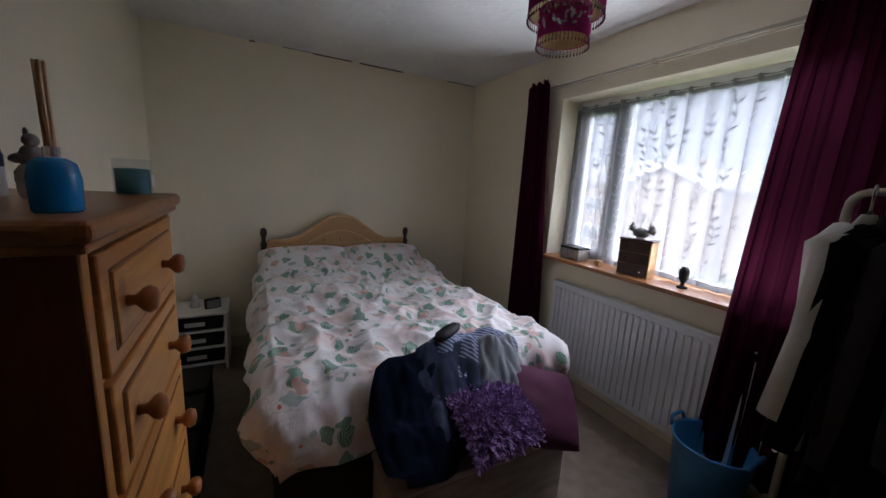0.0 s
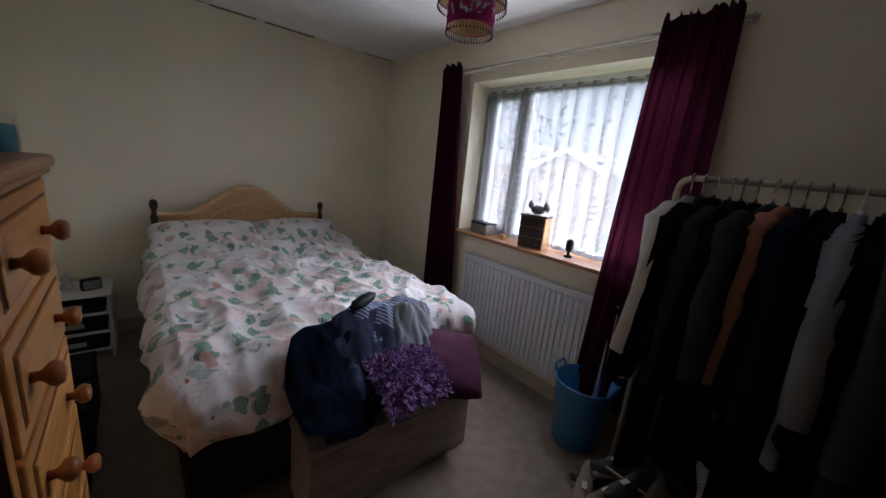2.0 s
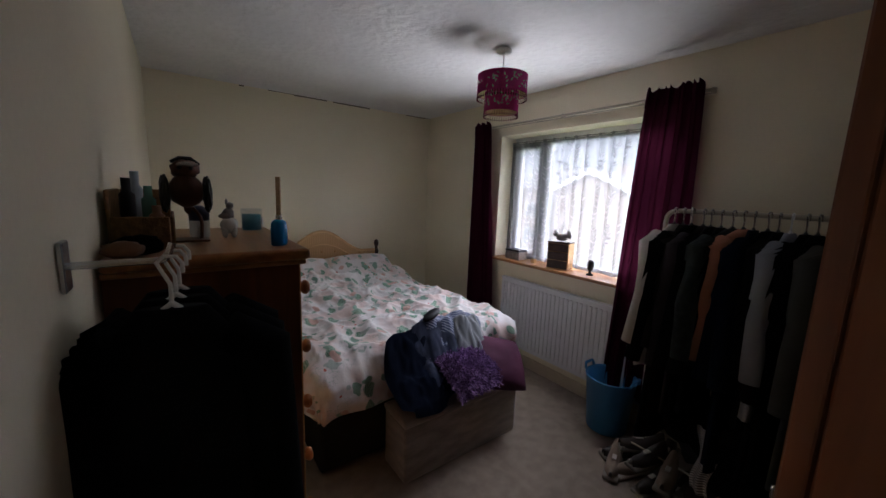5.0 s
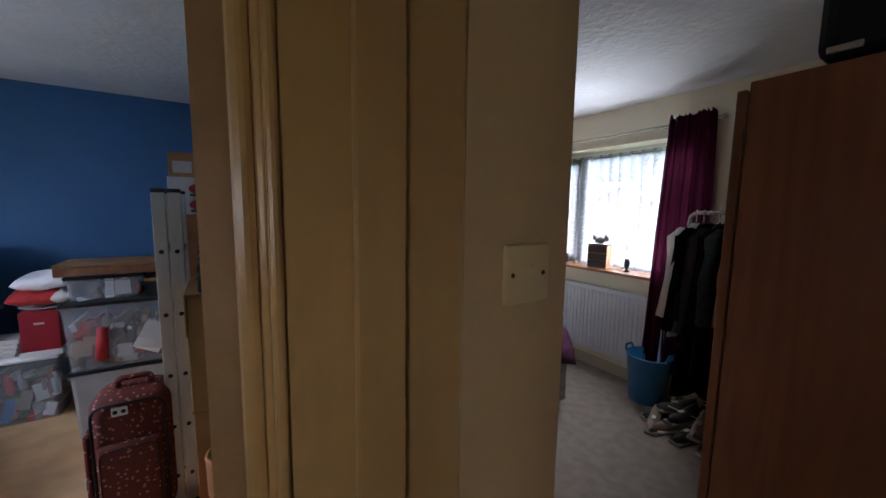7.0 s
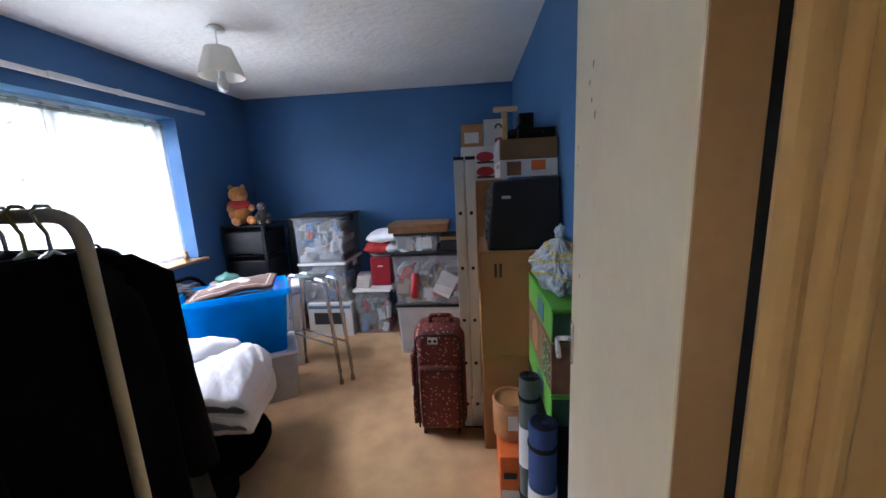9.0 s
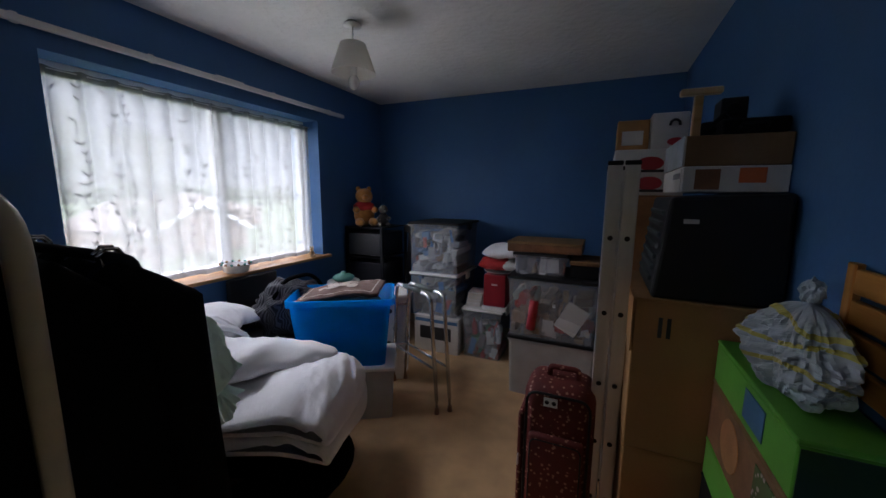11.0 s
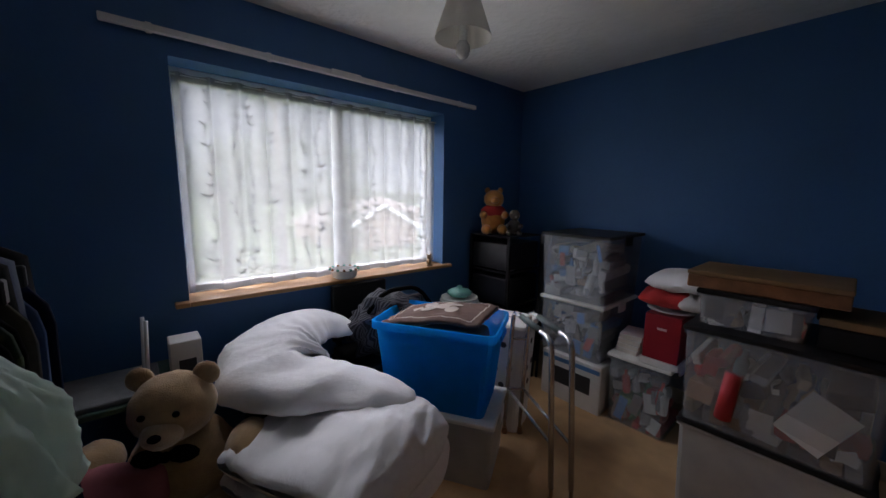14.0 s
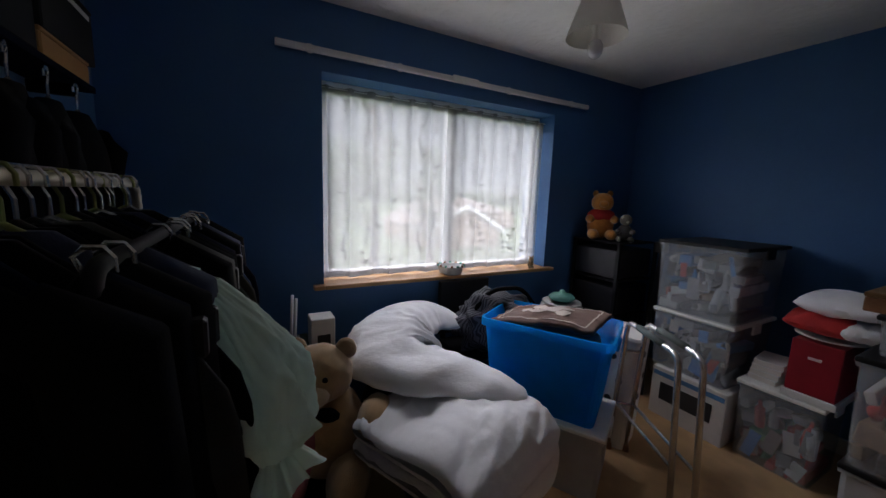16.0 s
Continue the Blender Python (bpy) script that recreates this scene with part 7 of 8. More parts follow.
bm = slab(-0.145, 0.145, -0.12, 0.13, 0.03, 0.66, 0.07, 4)
part("body", bm, CASE_CLOTH, cs, smooth=True)
part("front_pocket", slab(-0.11, 0.11, -0.155, -0.118, 0.08, 0.46, 0.03, 3), CASE_CLOTH, cs, smooth=True)
part("piping", tube(bend([(-0.125, -0.121, 0.07), (-0.125, -0.121, 0.63), (0.125, -0.121, 0.63), (0.125, -0.121, 0.07)], 0.05), 0.006, 6), BLACK_PLASTIC, cs, "black piping")
part("zip", tube(bend([(-0.10, -0.156, 0.10), (-0.10, -0.156, 0.44), (0.10, -0.156, 0.44), (0.10, -0.156, 0.10)], 0.03), 0.003, 5), BLACK_PLASTIC, cs)
part("handle", tube(bend([(-0.05, 0, 0.655), (-0.05, 0, 0.70), (0.07, 0, 0.70), (0.07, 0, 0.655)], 0.02), 0.013, 8), CASE_CLOTH, cs, smooth=True)
part("side_pocket", slab(-0.165, -0.14, -0.09, 0.10, 0.06, 0.50, 0.012, 3), CASE_CLOTH, cs, smooth=True)
part("pull", slab(-0.154, -0.148, -0.135, -0.120, 0.28, 0.33, 0.002), PAPER, cs)
for fx in (-0.1, 0.1):
    for fy in (-0.08, 0.09):
        part("wheel", turned([(0.018, -0.01), (0.018, 0.01)], 12, m=Matrix.Translation((fx, fy, 0.018)) @ pose(0, 0, 0, 0, 90)), BLACK_PLASTIC, cs)
tg = thing("luggage_tag", "white luggage tag with two round eyes on the suitcase", "luggage tag", -1.45, 1.775, 0.60)
part("card", slab(-0.025, 0.03, -0.006, -0.001, -0.02, 0.02, 0.002), WHITE_PLASTIC, tg)
for ex in (-0.012, 0.016):
    part("eye", turned([(0.009, 0), (0.008, 0.002)], 14, m=Matrix.Translation((ex, -0.0065, 0.0)) @ pose(0, 0, 0, 90)), BLACK_PLASTIC, tg)

# low stack behind the door
GX0, GX1 = -0.945, XE - 0.006
zz = 0.0
for k, (hh, mt, lab) in enumerate(((0.20, BROWN_INK, "dark printed box at the bottom of the stack"), (0.18, BLACK_MATT, "black carton in the stack behind the door"), (0.16, BLACK_MATT, "dark printed carton in the stack"), (0.13, LIME, "lime green carton in the stack behind the door"), (0.20, BROWN_INK, "carton printed with a basket and flowers"), (0.13, LIME, "lime green carton under a carrier bag"))):
    g = thing("carton", lab, "carton", (GX0 + GX1) / 2, 1.42, zz, group="cartons behind the door")
    w, dep = (GX1 - GX0) / 2, 0.255
    part("body", slab(-w, w, -dep, dep, 0, hh - 0.014, 0.003), mt, g)
    part("lid", slab(-w - 0.002, w, -dep - 0.002, dep + 0.002, hh - 0.013, hh - 0.001, 0.003), mt if mt is not BROWN_INK else CARD_DARK, g)
    if mt is LIME:
        part("printed_panel", slab(-w - 0.003, -w - 0.0012, -0.12, 0.0, 0.025, hh - 0.03), BLUE_INK, g)
        part("shaded_end", slab(-w + 0.004, w, -dep - 0.003, -dep - 0.0012, 0.004, hh - 0.018), surface("dark_green_shade", (0.02, 0.07, 0.03), 0.5), g)
    if mt is BROWN_INK:
        part("printed_picture", turned([(0.07, 0), (0.069, 0.0015)], 24, m=Matrix.Translation((-w - 0.0008, 0.06, hh * 0.48)) @ pose(0, 0, 0, 0, -90)), CORK, g)
        part("printed_flowers", slab(-w - 0.003, -w - 0.0012, -0.24, -0.11, 0.02, hh - 0.03), speckled("flower_print", (0.10, 0.16, 0.05), (0.60, 0.52, 0.50), 60, 0.3), g)
    zz += hh
cb = thing("carrier_bag", "knotted pale blue-grey carrier bag with yellow print", "bag", -0.865, 1.37, 1.0005)


def bag_shape(u, v):
    a = 2 * math.pi * u
    f = v
    r = (0.115 + 0.02 * math.sin(3 * a)) * (math.sin(math.pi * min(1, 0.12 + f * 0.95)) ** 0.6)
    q = 1 + 0.30 * noise.noise(Vector((math.cos(a) * 2, math.sin(a) * 2, f * 3))) + 0.34 * abs(noise.noise(Vector((math.cos(a) * 4, math.sin(a) * 4, f * 6)))) + 0.20 * abs(noise.noise(Vector((math.cos(a) * 9, math.sin(a) * 9, f * 13))))
    return Vector((0.62 * r * q * math.cos(a) - 0.01, r * 1.05 * q * math.sin(a), 0.004 + 0.225 * f))


part("bag", sheet(90, 54, bag_shape), POLY, cb)
for band in (0.30, 0.55, 0.74):
    part("printed_band", sheet(90, 3, lambda u, v: bag_shape(u, band + 0.045 * v + 0.06 * math.sin(u * 12.6 + band * 20)) * 1.012), POLY_YELLOW, cb)
part("knot", lump((0.02, 0.028, 0.03), (-0.005, 0.01, 0.235), 0.4, 4, 3), POLY, cb)
pn = thing("pine_shelf", "small slatted pine shelf standing on the green carton", "shelf", -0.7845, 1.30, 1.0005)
part("frame", slab(-0.012, 0.006, -0.135, -0.105, 0, 0.30, 0.003), PINE_UP, pn)
part("frame", slab(-0.012, 0.006, 0.105, 0.135, 0, 0.30, 0.003), PINE_UP, pn)
for k in range(4):
    part("slat", slab(-0.011, 0.005, -0.104, 0.104, 0.03 + k * 0.068, 0.085 + k * 0.068, 0.003), PINE, pn)


def roll(label, x, y, r, h, mat, band, lean=0, seed=0):
    m_ = thing("exercise_mat", label, "exercise mat", x, y, 0, group="rolled mats")
    pts = []
    bm = bmesh.new()
    part("roll", turned([(r * 0.98, 0), (r, 0.01), (r, h - 0.008), (r * 0.97, h), (r * 0.2, h - 0.004)], 26), mat, m_, smooth=True)
    for k in range(60):
        a = k * 0.42
        rr = r * (0.2 + 0.76 * k / 60)
        pts.append((rr * math.cos(a), rr * math.sin(a), h + 0.001))
    part("spiral_edge", tube(pts, 0.0025, 5), BLACK_MATT, m_)
    bm.free()
    part("wrapper", turned([(r + 0.002, h * band[0]), (r + 0.002, h * band[1])], 26), PAPER, m_, "white paper wrapper")
    for z in (h * 0.85, h * 0.14):
        part("strap", turned([(r + 0.003, z), (r + 0.004, z + 0.008), (r + 0.003, z + 0.016)], 26), BLACK_MATT, m_)
    m_.matrix_basis = pose(x, y, 0.002, lean, 0, seed)
    return m_


roll("rolled grey foam mat with a paper wrapper", -0.998, 1.325, 0.042, 0.65, MAT_GREY, (0.38, 0.66))
roll("rolled navy blue foam mat with a paper wrapper", -0.985, 1.105, 0.050, 0.60, MAT_BLUE, (0.28, 0.58))
tu = thing("tub", "round tan wooden tub on an orange carton", "tub", -1.055, 1.535, 0.235)
part("drum", turned([(0.075, 0), (0.082, 0.01), (0.085, 0.165), (0.078, 0.172)], 28), CORK, tu, smooth=True)
part("rim", turned([(0.084, 0.172), (0.088, 0.178), (0.084, 0.19), (0.076, 0.190), (0.072, 0.176), (0.01, 0.174)], 28), CORK, tu)
part("label", slab(-0.02, 0.025, -0.089, -0.084, 0.07, 0.14), PAPER, tu)
oc = thing("carton", "orange and white printed carton on the carpet", "carton", -1.065, 1.50, 0)
part("body", slab(-0.055, 0.055, -0.13, 0.13, 0, 0.232, 0.003), ORANGE_INK, oc)
part("printed_panel", slab(-0.05, 0.05, -0.1325, -0.1305, 0.01, 0.06), PAPER, oc)
part("printed_bar", slab(-0.04, 0.02, -0.1325, -0.1305, 0.12, 0.15), BLACK_INK, oc)

# blue box, clear box, walker
long_, wide = Vector((0.862, 0.508, 0)), Vector((-0.508, 0.862, 0))
bb_at = Vector((-3.0, 1.842, 0)) + long_ * 0.325 + wide * 0.21
ang = math.degrees(math.atan2(0.508, 0.862))
ub = crate("cloudy clear crate under the blue box", -0.29, 0.29, -0.19, 0.19, 0, 0.355, 21, WHITE_PLASTIC, FROSTED, 0.8, 27, PALE_PAL, "crates under the blue box")
ub.matrix_basis = pose(bb_at.x + 0.03, bb_at.y + 0.01, 0, 0, 0, ang)
bb = thing("storage_box", "bright blue translucent storage box full of folded cloth", "storage box", bb_at.x, bb_at.y, 0.356, ang)
bm = bmesh.new()
loops = []
for sx, sy, z in ((0.265, 0.165, 0), (0.305, 0.195, 0.40), (0.325, 0.21, 0.405), (0.325, 0.21, 0.445), (0.315, 0.20, 0.445), (0.30, 0.19, 0.40), (0.26, 0.16, 0.006)):
    ring = []
    for qx, qy, a0 in ((1, 1, 0), (-1, 1, 90), (-1, -1, 180), (1, -1, 270)):
        for a in (0, 30, 60, 90):
            t_ = radians(a0 + a)
            ring.append(bm.verts.new((qx * (sx - 0.035) + 0.035 * math.cos(t_), qy * (sy - 0.035) + 0.035 * math.sin(t_), z)))
    loops.append(ring)
for a, b in zip(loops, loops[1:]):
    for q in range(16):
        bm.faces.new((a[q], a[(q + 1) % 16], b[(q + 1) % 16], b[q]))
bm.faces.new(loops[0][::-1])
bm.faces.new(loops[-1])
part("tub", bm, BLUE_CLEAR, bb, smooth=False)
for sx in (-1, 1):
    part("grip", slab(sx * 0.326 - 0.006, sx * 0.326 + 0.006, -0.07, 0.07, 0.37, 0.40, 0.004), BLUE_CLEAR, bb)
for k, (cz, mt) in enumerate(((0.008, CRATE_STUFF[5]), (0.15, CRATE_STUFF[1]), (0.27, GREY_CLOTH))):
    o = tagged(part("folded_cloth", slab(-0.235, 0.235, -0.14, 0.14, 0, 0.115, 0.04, 3), mt, smooth=True), "folded cloth inside the blue box", "cloth", group="folded cloths")
    o.matrix_basis = pose(bb_at.x, bb_at.y, 0.356 + cz, 0, 0, ang)


def on_box(x, y, z):
    return pose(bb_at.x, bb_at.y, 0.356, 0, 0, ang) @ Vector((x, y, z))


def blanket(u, v, lift=0.0):
    """A fleece folded flat over the box's rim, higher in the middle, with soft dents."""
    a, b = 2 * u - 1, 2 * v - 1
    h = 0.448 + 0.040 * (1 - a * a) * (1 - 0.6 * b * b) + 0.022 * a + 0.020 * abs(noise.noise(Vector((a * 1.8, b * 1.8, 3)))) + 0.006 * noise.noise(Vector((a * 7, b * 7, 1)))
    return on_box(-0.01 + a * 0.255 + 0.02 * b, b * 0.178 + 0.012 * a, h + lift)


bl_obj = tagged(part("blanket", sheet(36, 28, blanket, None, 0.022), BROWN_BLANKET, smooth=True), "brown fleece blanket with a pale print folded over the blue box", "blanket")
edge = bmesh.new()
for u0, u1, v0, v1 in ((0.07, 0.93, 0.07, 0.092), (0.07, 0.93, 0.908, 0.93), (0.07, 0.085, 0.092, 0.908), (0.915, 0.93, 0.092, 0.908)):
    sheet(30, 30, lambda u, v: blanket(u0 + (u1 - u0) * u, v0 + (v1 - v0) * v, 0.004), edge)
part("printed_border", edge, PALE_BLANKET, bl_obj, "thin pale printed border")
fl = bmesh.new()
for cu, cv, ru, rv in ((0.50, 0.50, 0.10, 0.13), (0.36, 0.60, 0.075, 0.11), (0.62, 0.62, 0.08, 0.10), (0.40, 0.36, 0.09, 0.09), (0.64, 0.38, 0.07, 0.12), (0.26, 0.45, 0.05, 0.08)):
    sheet(10, 5, lambda u, v: blanket(cu + ru * v * math.cos(6.2832 * u) * (1 + 0.2 * math.sin(18.85 * u)), cv + rv * v * math.sin(6.2832 * u), 0.0045 + 0.0004 * cu), fl)
part("printed_motif", fl, PALE_BLANKET, bl_obj, "pale printed flower")

wk = thing("walking_frame", "folded chrome walking frame with black grips", "walking frame", 0, 0, 0)
SIDES = (((-2.225, 2.345), (-2.66, 2.58)), ((-2.16, 2.41), (-2.60, 2.65)))
for (ax, ay), (bx_, by_) in SIDES:
    ta, tb_ = Vector((ax - 0.06, ay + 0.03, 0.79)), Vector((bx_, by_, 0.79))
    sd = part("side_frame", tube(bend([(ax, ay, 0.09), ta, tb_, (bx_ - 0.05, by_ + 0.02, 0.09)], 0.055), 0.0135, 10), CHROME, wk, "bent chrome side tube", smooth=True)
    part("cross_tube", tube([Vector((ax - 0.03, ay + 0.015, 0.30)), Vector((bx_ - 0.036, by_ + 0.015, 0.30))], 0.009, 8), CHROME, wk, smooth=True)
    part("grip", tube([ta.lerp(tb_, 0.25) + Vector((0, 0, 0.002)), ta.lerp(tb_, 0.75) + Vector((0, 0, 0.002))], 0.0165, 10), MAT_GREY, sd, "dark rubber grip", smooth=True)
    for px, py in ((ax, ay), (bx_ - 0.05, by_ + 0.02)):
        lg = part("leg_extension", tube([(px + 0.004, py - 0.002, 0.0), (px, py, 0.13)], 0.0095, 8), surface("bronze_leg_tube", (0.24, 0.16, 0.09), 0.35, 0.7), wk, smooth=True)
        part("ferrule", turned([(0.018, 0), (0.017, 0.01), (0.013, 0.04)], 12, at=(px + 0.004, py - 0.002, 0)), BROWN_INK, lg, "rubber ferrule")
part("brace", tube([(-2.67, 2.585, 0.62), (-2.61, 2.655, 0.62)], 0.009, 8), CHROME, wk)
part("brace", tube([(-2.69, 2.59, 0.30), (-2.63, 2.66, 0.30)], 0.009, 8), CHROME, wk)

wb = thing("lidded_bin", "white plastic bin with dark spots and a flat lid", "bin", -2.80, 2.70, 0.0, 18)


def bin_loops(levels, r=0.035):
    bm = bmesh.new()
    loops = []
    for sx, sy, z in levels:
        loops.append([bm.verts.new((qx * (sx - r) + r * math.cos(radians(a0 + a)), qy * (sy - r) + r * math.sin(radians(a0 + a)), z)) for qx, qy, a0 in ((1, 1, 0), (-1, 1, 90), (-1, -1, 180), (1, -1, 270)) for a in (0, 30, 60, 90)])
    for p, q in zip(loops, loops[1:]):
        for k in range(16):
            bm.faces.new((p[k], p[(k + 1) % 16], q[(k + 1) % 16], q[k]))
    bm.faces.new(loops[0][::-1])
    bm.faces.new(loops[-1])
    return bm


part("body", bin_loops(((0.125, 0.105, 0), (0.128, 0.108, 0.01), (0.155, 0.13, 0.655))), WHITE_PLASTIC, wb)
lid_ = part("lid", bin_loops(((0.165, 0.14, 0.656), (0.168, 0.143, 0.675), (0.160, 0.135, 0.690), (0.120, 0.100, 0.694))), WHITE_PLASTIC, wb)
part("lid_grip", slab(-0.045, 0.045, -0.012, 0.012, 0.694, 0.706, 0.005, 2), WHITE_PLASTIC, lid_)
for k, (dx_, dz_) in enumerate(((-0.06, 0.50), (0.03, 0.56), (0.07, 0.42), (-0.02, 0.40), (0.02, 0.30), (-0.07, 0.33))):
    face_y = -(0.108 + (0.130 - 0.108) * dz_ / 0.655)
    part("spot", turned([(0.019, 0), (0.018, 0.002)], 14, m=Matrix.Translation((dx_, face_y - 0.0005, dz_)) @ pose(0, 0, 0, 92)), BLACK_INK, wb)
    face_x = 0.128 + (0.155 - 0.128) * dz_ / 0.655
    part("spot", turned([(0.019, 0), (0.018, 0.002)], 14, m=Matrix.Translation((face_x + 0.0005, dx_ * 0.9, dz_)) @ pose(0, 0, 0, 0, 92)), BLACK_INK, wb)
pl = thing("dish_stack", "stacked white dishes with a sea-green lidded pot", "dishes", -3.32, 2.78, 0.0)
part("stand", slab(-0.17, 0.17, -0.15, 0.15, 0, 0.62, 0.01, 2), BLACK_MATT, pl, "dark carton under the dishes")
for k in range(3):
    part("dish", turned([(0.06, 0.621 + k * 0.026), (0.155 - k * 0.008, 0.642 + k * 0.026), (0.150 - k * 0.008, 0.645 + k * 0.026), (0.05, 0.626 + k * 0.026)], 28), CERAMIC_WHITE, pl, smooth=True)
part("pot", turned([(0.07, 0.70), (0.092, 0.72), (0.09, 0.737), (0.06, 0.755), (0.02, 0.764), (0.018, 0.778), (0.004, 0.78)], 28), CERAMIC_GREEN, pl, "sea-green lidded pot", smooth=True)
pr = thing("carton", "grey printed carton beside the dishes", "carton", -3.03, 2.62, 0, 20)
part("body", slab(-0.12, 0.12, -0.12, 0.12, 0, 0.62, 0.004), CRATE_STUFF[3], pr)
part("lid", slab(-0.123, 0.123, -0.123, 0.123, 0.621, 0.645, 0.004), PAPER, pr)

# chair at the window, bag on it
ch = thing("dining_chair", "black leather-look chair standing against the window wall", "chair", -3.33, 2.07, 0)
part("seat", slab(-0.19, 0.21, -0.20, 0.20, 0.42, 0.48, 0.015, 3), BLACK_PLASTIC, ch)
part("backrest", slab(-0.225, -0.19, -0.19, 0.20, 0.50, 0.868, 0.012, 3), BLACK_PLASTIC, ch)
for sx in (-0.20, 0.18):
    for sy in (-0.18, 0.18):
        part("leg", slab(sx - 0.018, sx + 0.018, sy - 0.018, sy + 0.018, 0, 0.419, 0.003), BLACK_MATT, ch)
for sy in (-0.15, 0.15):
    part("back_post", slab(-0.218, -0.195, sy - 0.015, sy + 0.015, 0.47, 0.51), BLACK_MATT, ch)
hb = thing("handbag", "dark checked fabric bag lying on the chair", "bag", -3.25, 2.12, 0.482)
part("body", lump((0.16, 0.26, 0.19), (0, 0, 0.175), 0.35, 3.0, 4, None, 2.0), striped("dark_check_fabric", (0.02, 0.02, 0.03), (0.10, 0.10, 0.12), 26), hb, smooth=True)
part("strap", tube(bend([(0.05, -0.20, 0.26), (0.03, -0.05, 0.39), (0.02, 0.2, 0.38), (0.05, 0.30, 0.24)], 0.08), 0.014, 8), BLACK_CLOTH, hb, smooth=True)

# bedding heap: dark bags, folded duvet, bent pillow, bear
for k, (bx_, by_, sx, sy, sz) in enumerate(((-2.55, 1.52, 0.22, 0.24, 0.135), (-2.90, 1.55, 0.24, 0.22, 0.15), (-3.34, 1.55, 0.20, 0.24, 0.24), (-2.52, 1.24, 0.20, 0.20, 0.125))):
    o = tagged(part("storage_bag", lump((sx, sy, sz), (0, 0, sz * 0.97), 0.18, 2.0, 4, None, k * 2.0), BLACK_CLOTH, smooth=True), "full black fabric storage bag under the bedding", "bag", group="black bags")
    o.location = (bx_, by_, 0.0)


def wrinkle(x, y, z, seed, along=1.0):
    """Soft ridges of slack cotton."""
    t = 0.0
    for f, a in ((3.0, 0.020), (7.0, 0.014), (15.0, 0.007), (31.0, 0.0040)):
        q = noise.noise(Vector((x * f * along + seed, y * f * 0.55 + 0.6 * x * f, z * f + seed)))
        t += a * (0.6 - 2.0 * abs(q))
    return t


def fold_layer(z0, thick, x0, x1, y0, y1, seed):
    """One rounded fold of a quilt, its front edge drooping, with slack creases and stitched channels."""
    def f(u, v):
        a = 2 * math.pi * u
        c, s = math.cos(a), math.sin(a)
        prof = (abs(c) ** 0.45) * (1 if c > 0 else -1)
        tz = (abs(s) ** 0.75) * (1 if s > 0 else -1)
        y = y0 + (y1 - y0) * v
        end = max(0.0, math.sin(math.pi * v)) ** 0.30
        xm, xw = (x0 + x1) / 2, (x1 - x0) / 2
        x = xm + xw * prof * (0.90 + 0.10 * end) + 0.03 * noise.noise(Vector((y * 3.0, seed, 0)))
        n = wrinkle(x, y, s * 0.1, seed) - 0.010 * math.exp(-((abs(x + 0.35 * y - 0.10) % 0.22 - 0.11) / 0.012) ** 2)
        swell = 1 + 0.35 * max(0, prof) ** 2
        droop = -0.10 * max(0, (x - xm) / xw) ** 3
        return Vector((x, y, z0 + droop + thick * 0.5 + thick * 0.5 * tz * swell * max(0.12, end) + n * (1 if s > -0.3 else 0.3)))
    bm = sheet(110, 84, f)
    bmesh.ops.remove_doubles(bm, verts=bm.verts, dist=0.0004)
    return bm


dv = thing("folded_duvet", "folded white duvet heaped on black bags", "duvet", 0, 0, 0)
m_dv = pose(-2.75, 1.52, 0.29, 0, -5, 22)
for k, (z0, th, xa, xb, ya, yb) in enumerate(((0.015, 0.185, -0.24, 0.42, -0.33, 0.30), (0.115, 0.17, -0.22, 0.43, -0.34, 0.29))):
    o = part("fold", fold_layer(z0, th, xa, xb, ya, yb, k * 3.0), BEDDING, dv, smooth=True)
    o.matrix_basis = m_dv


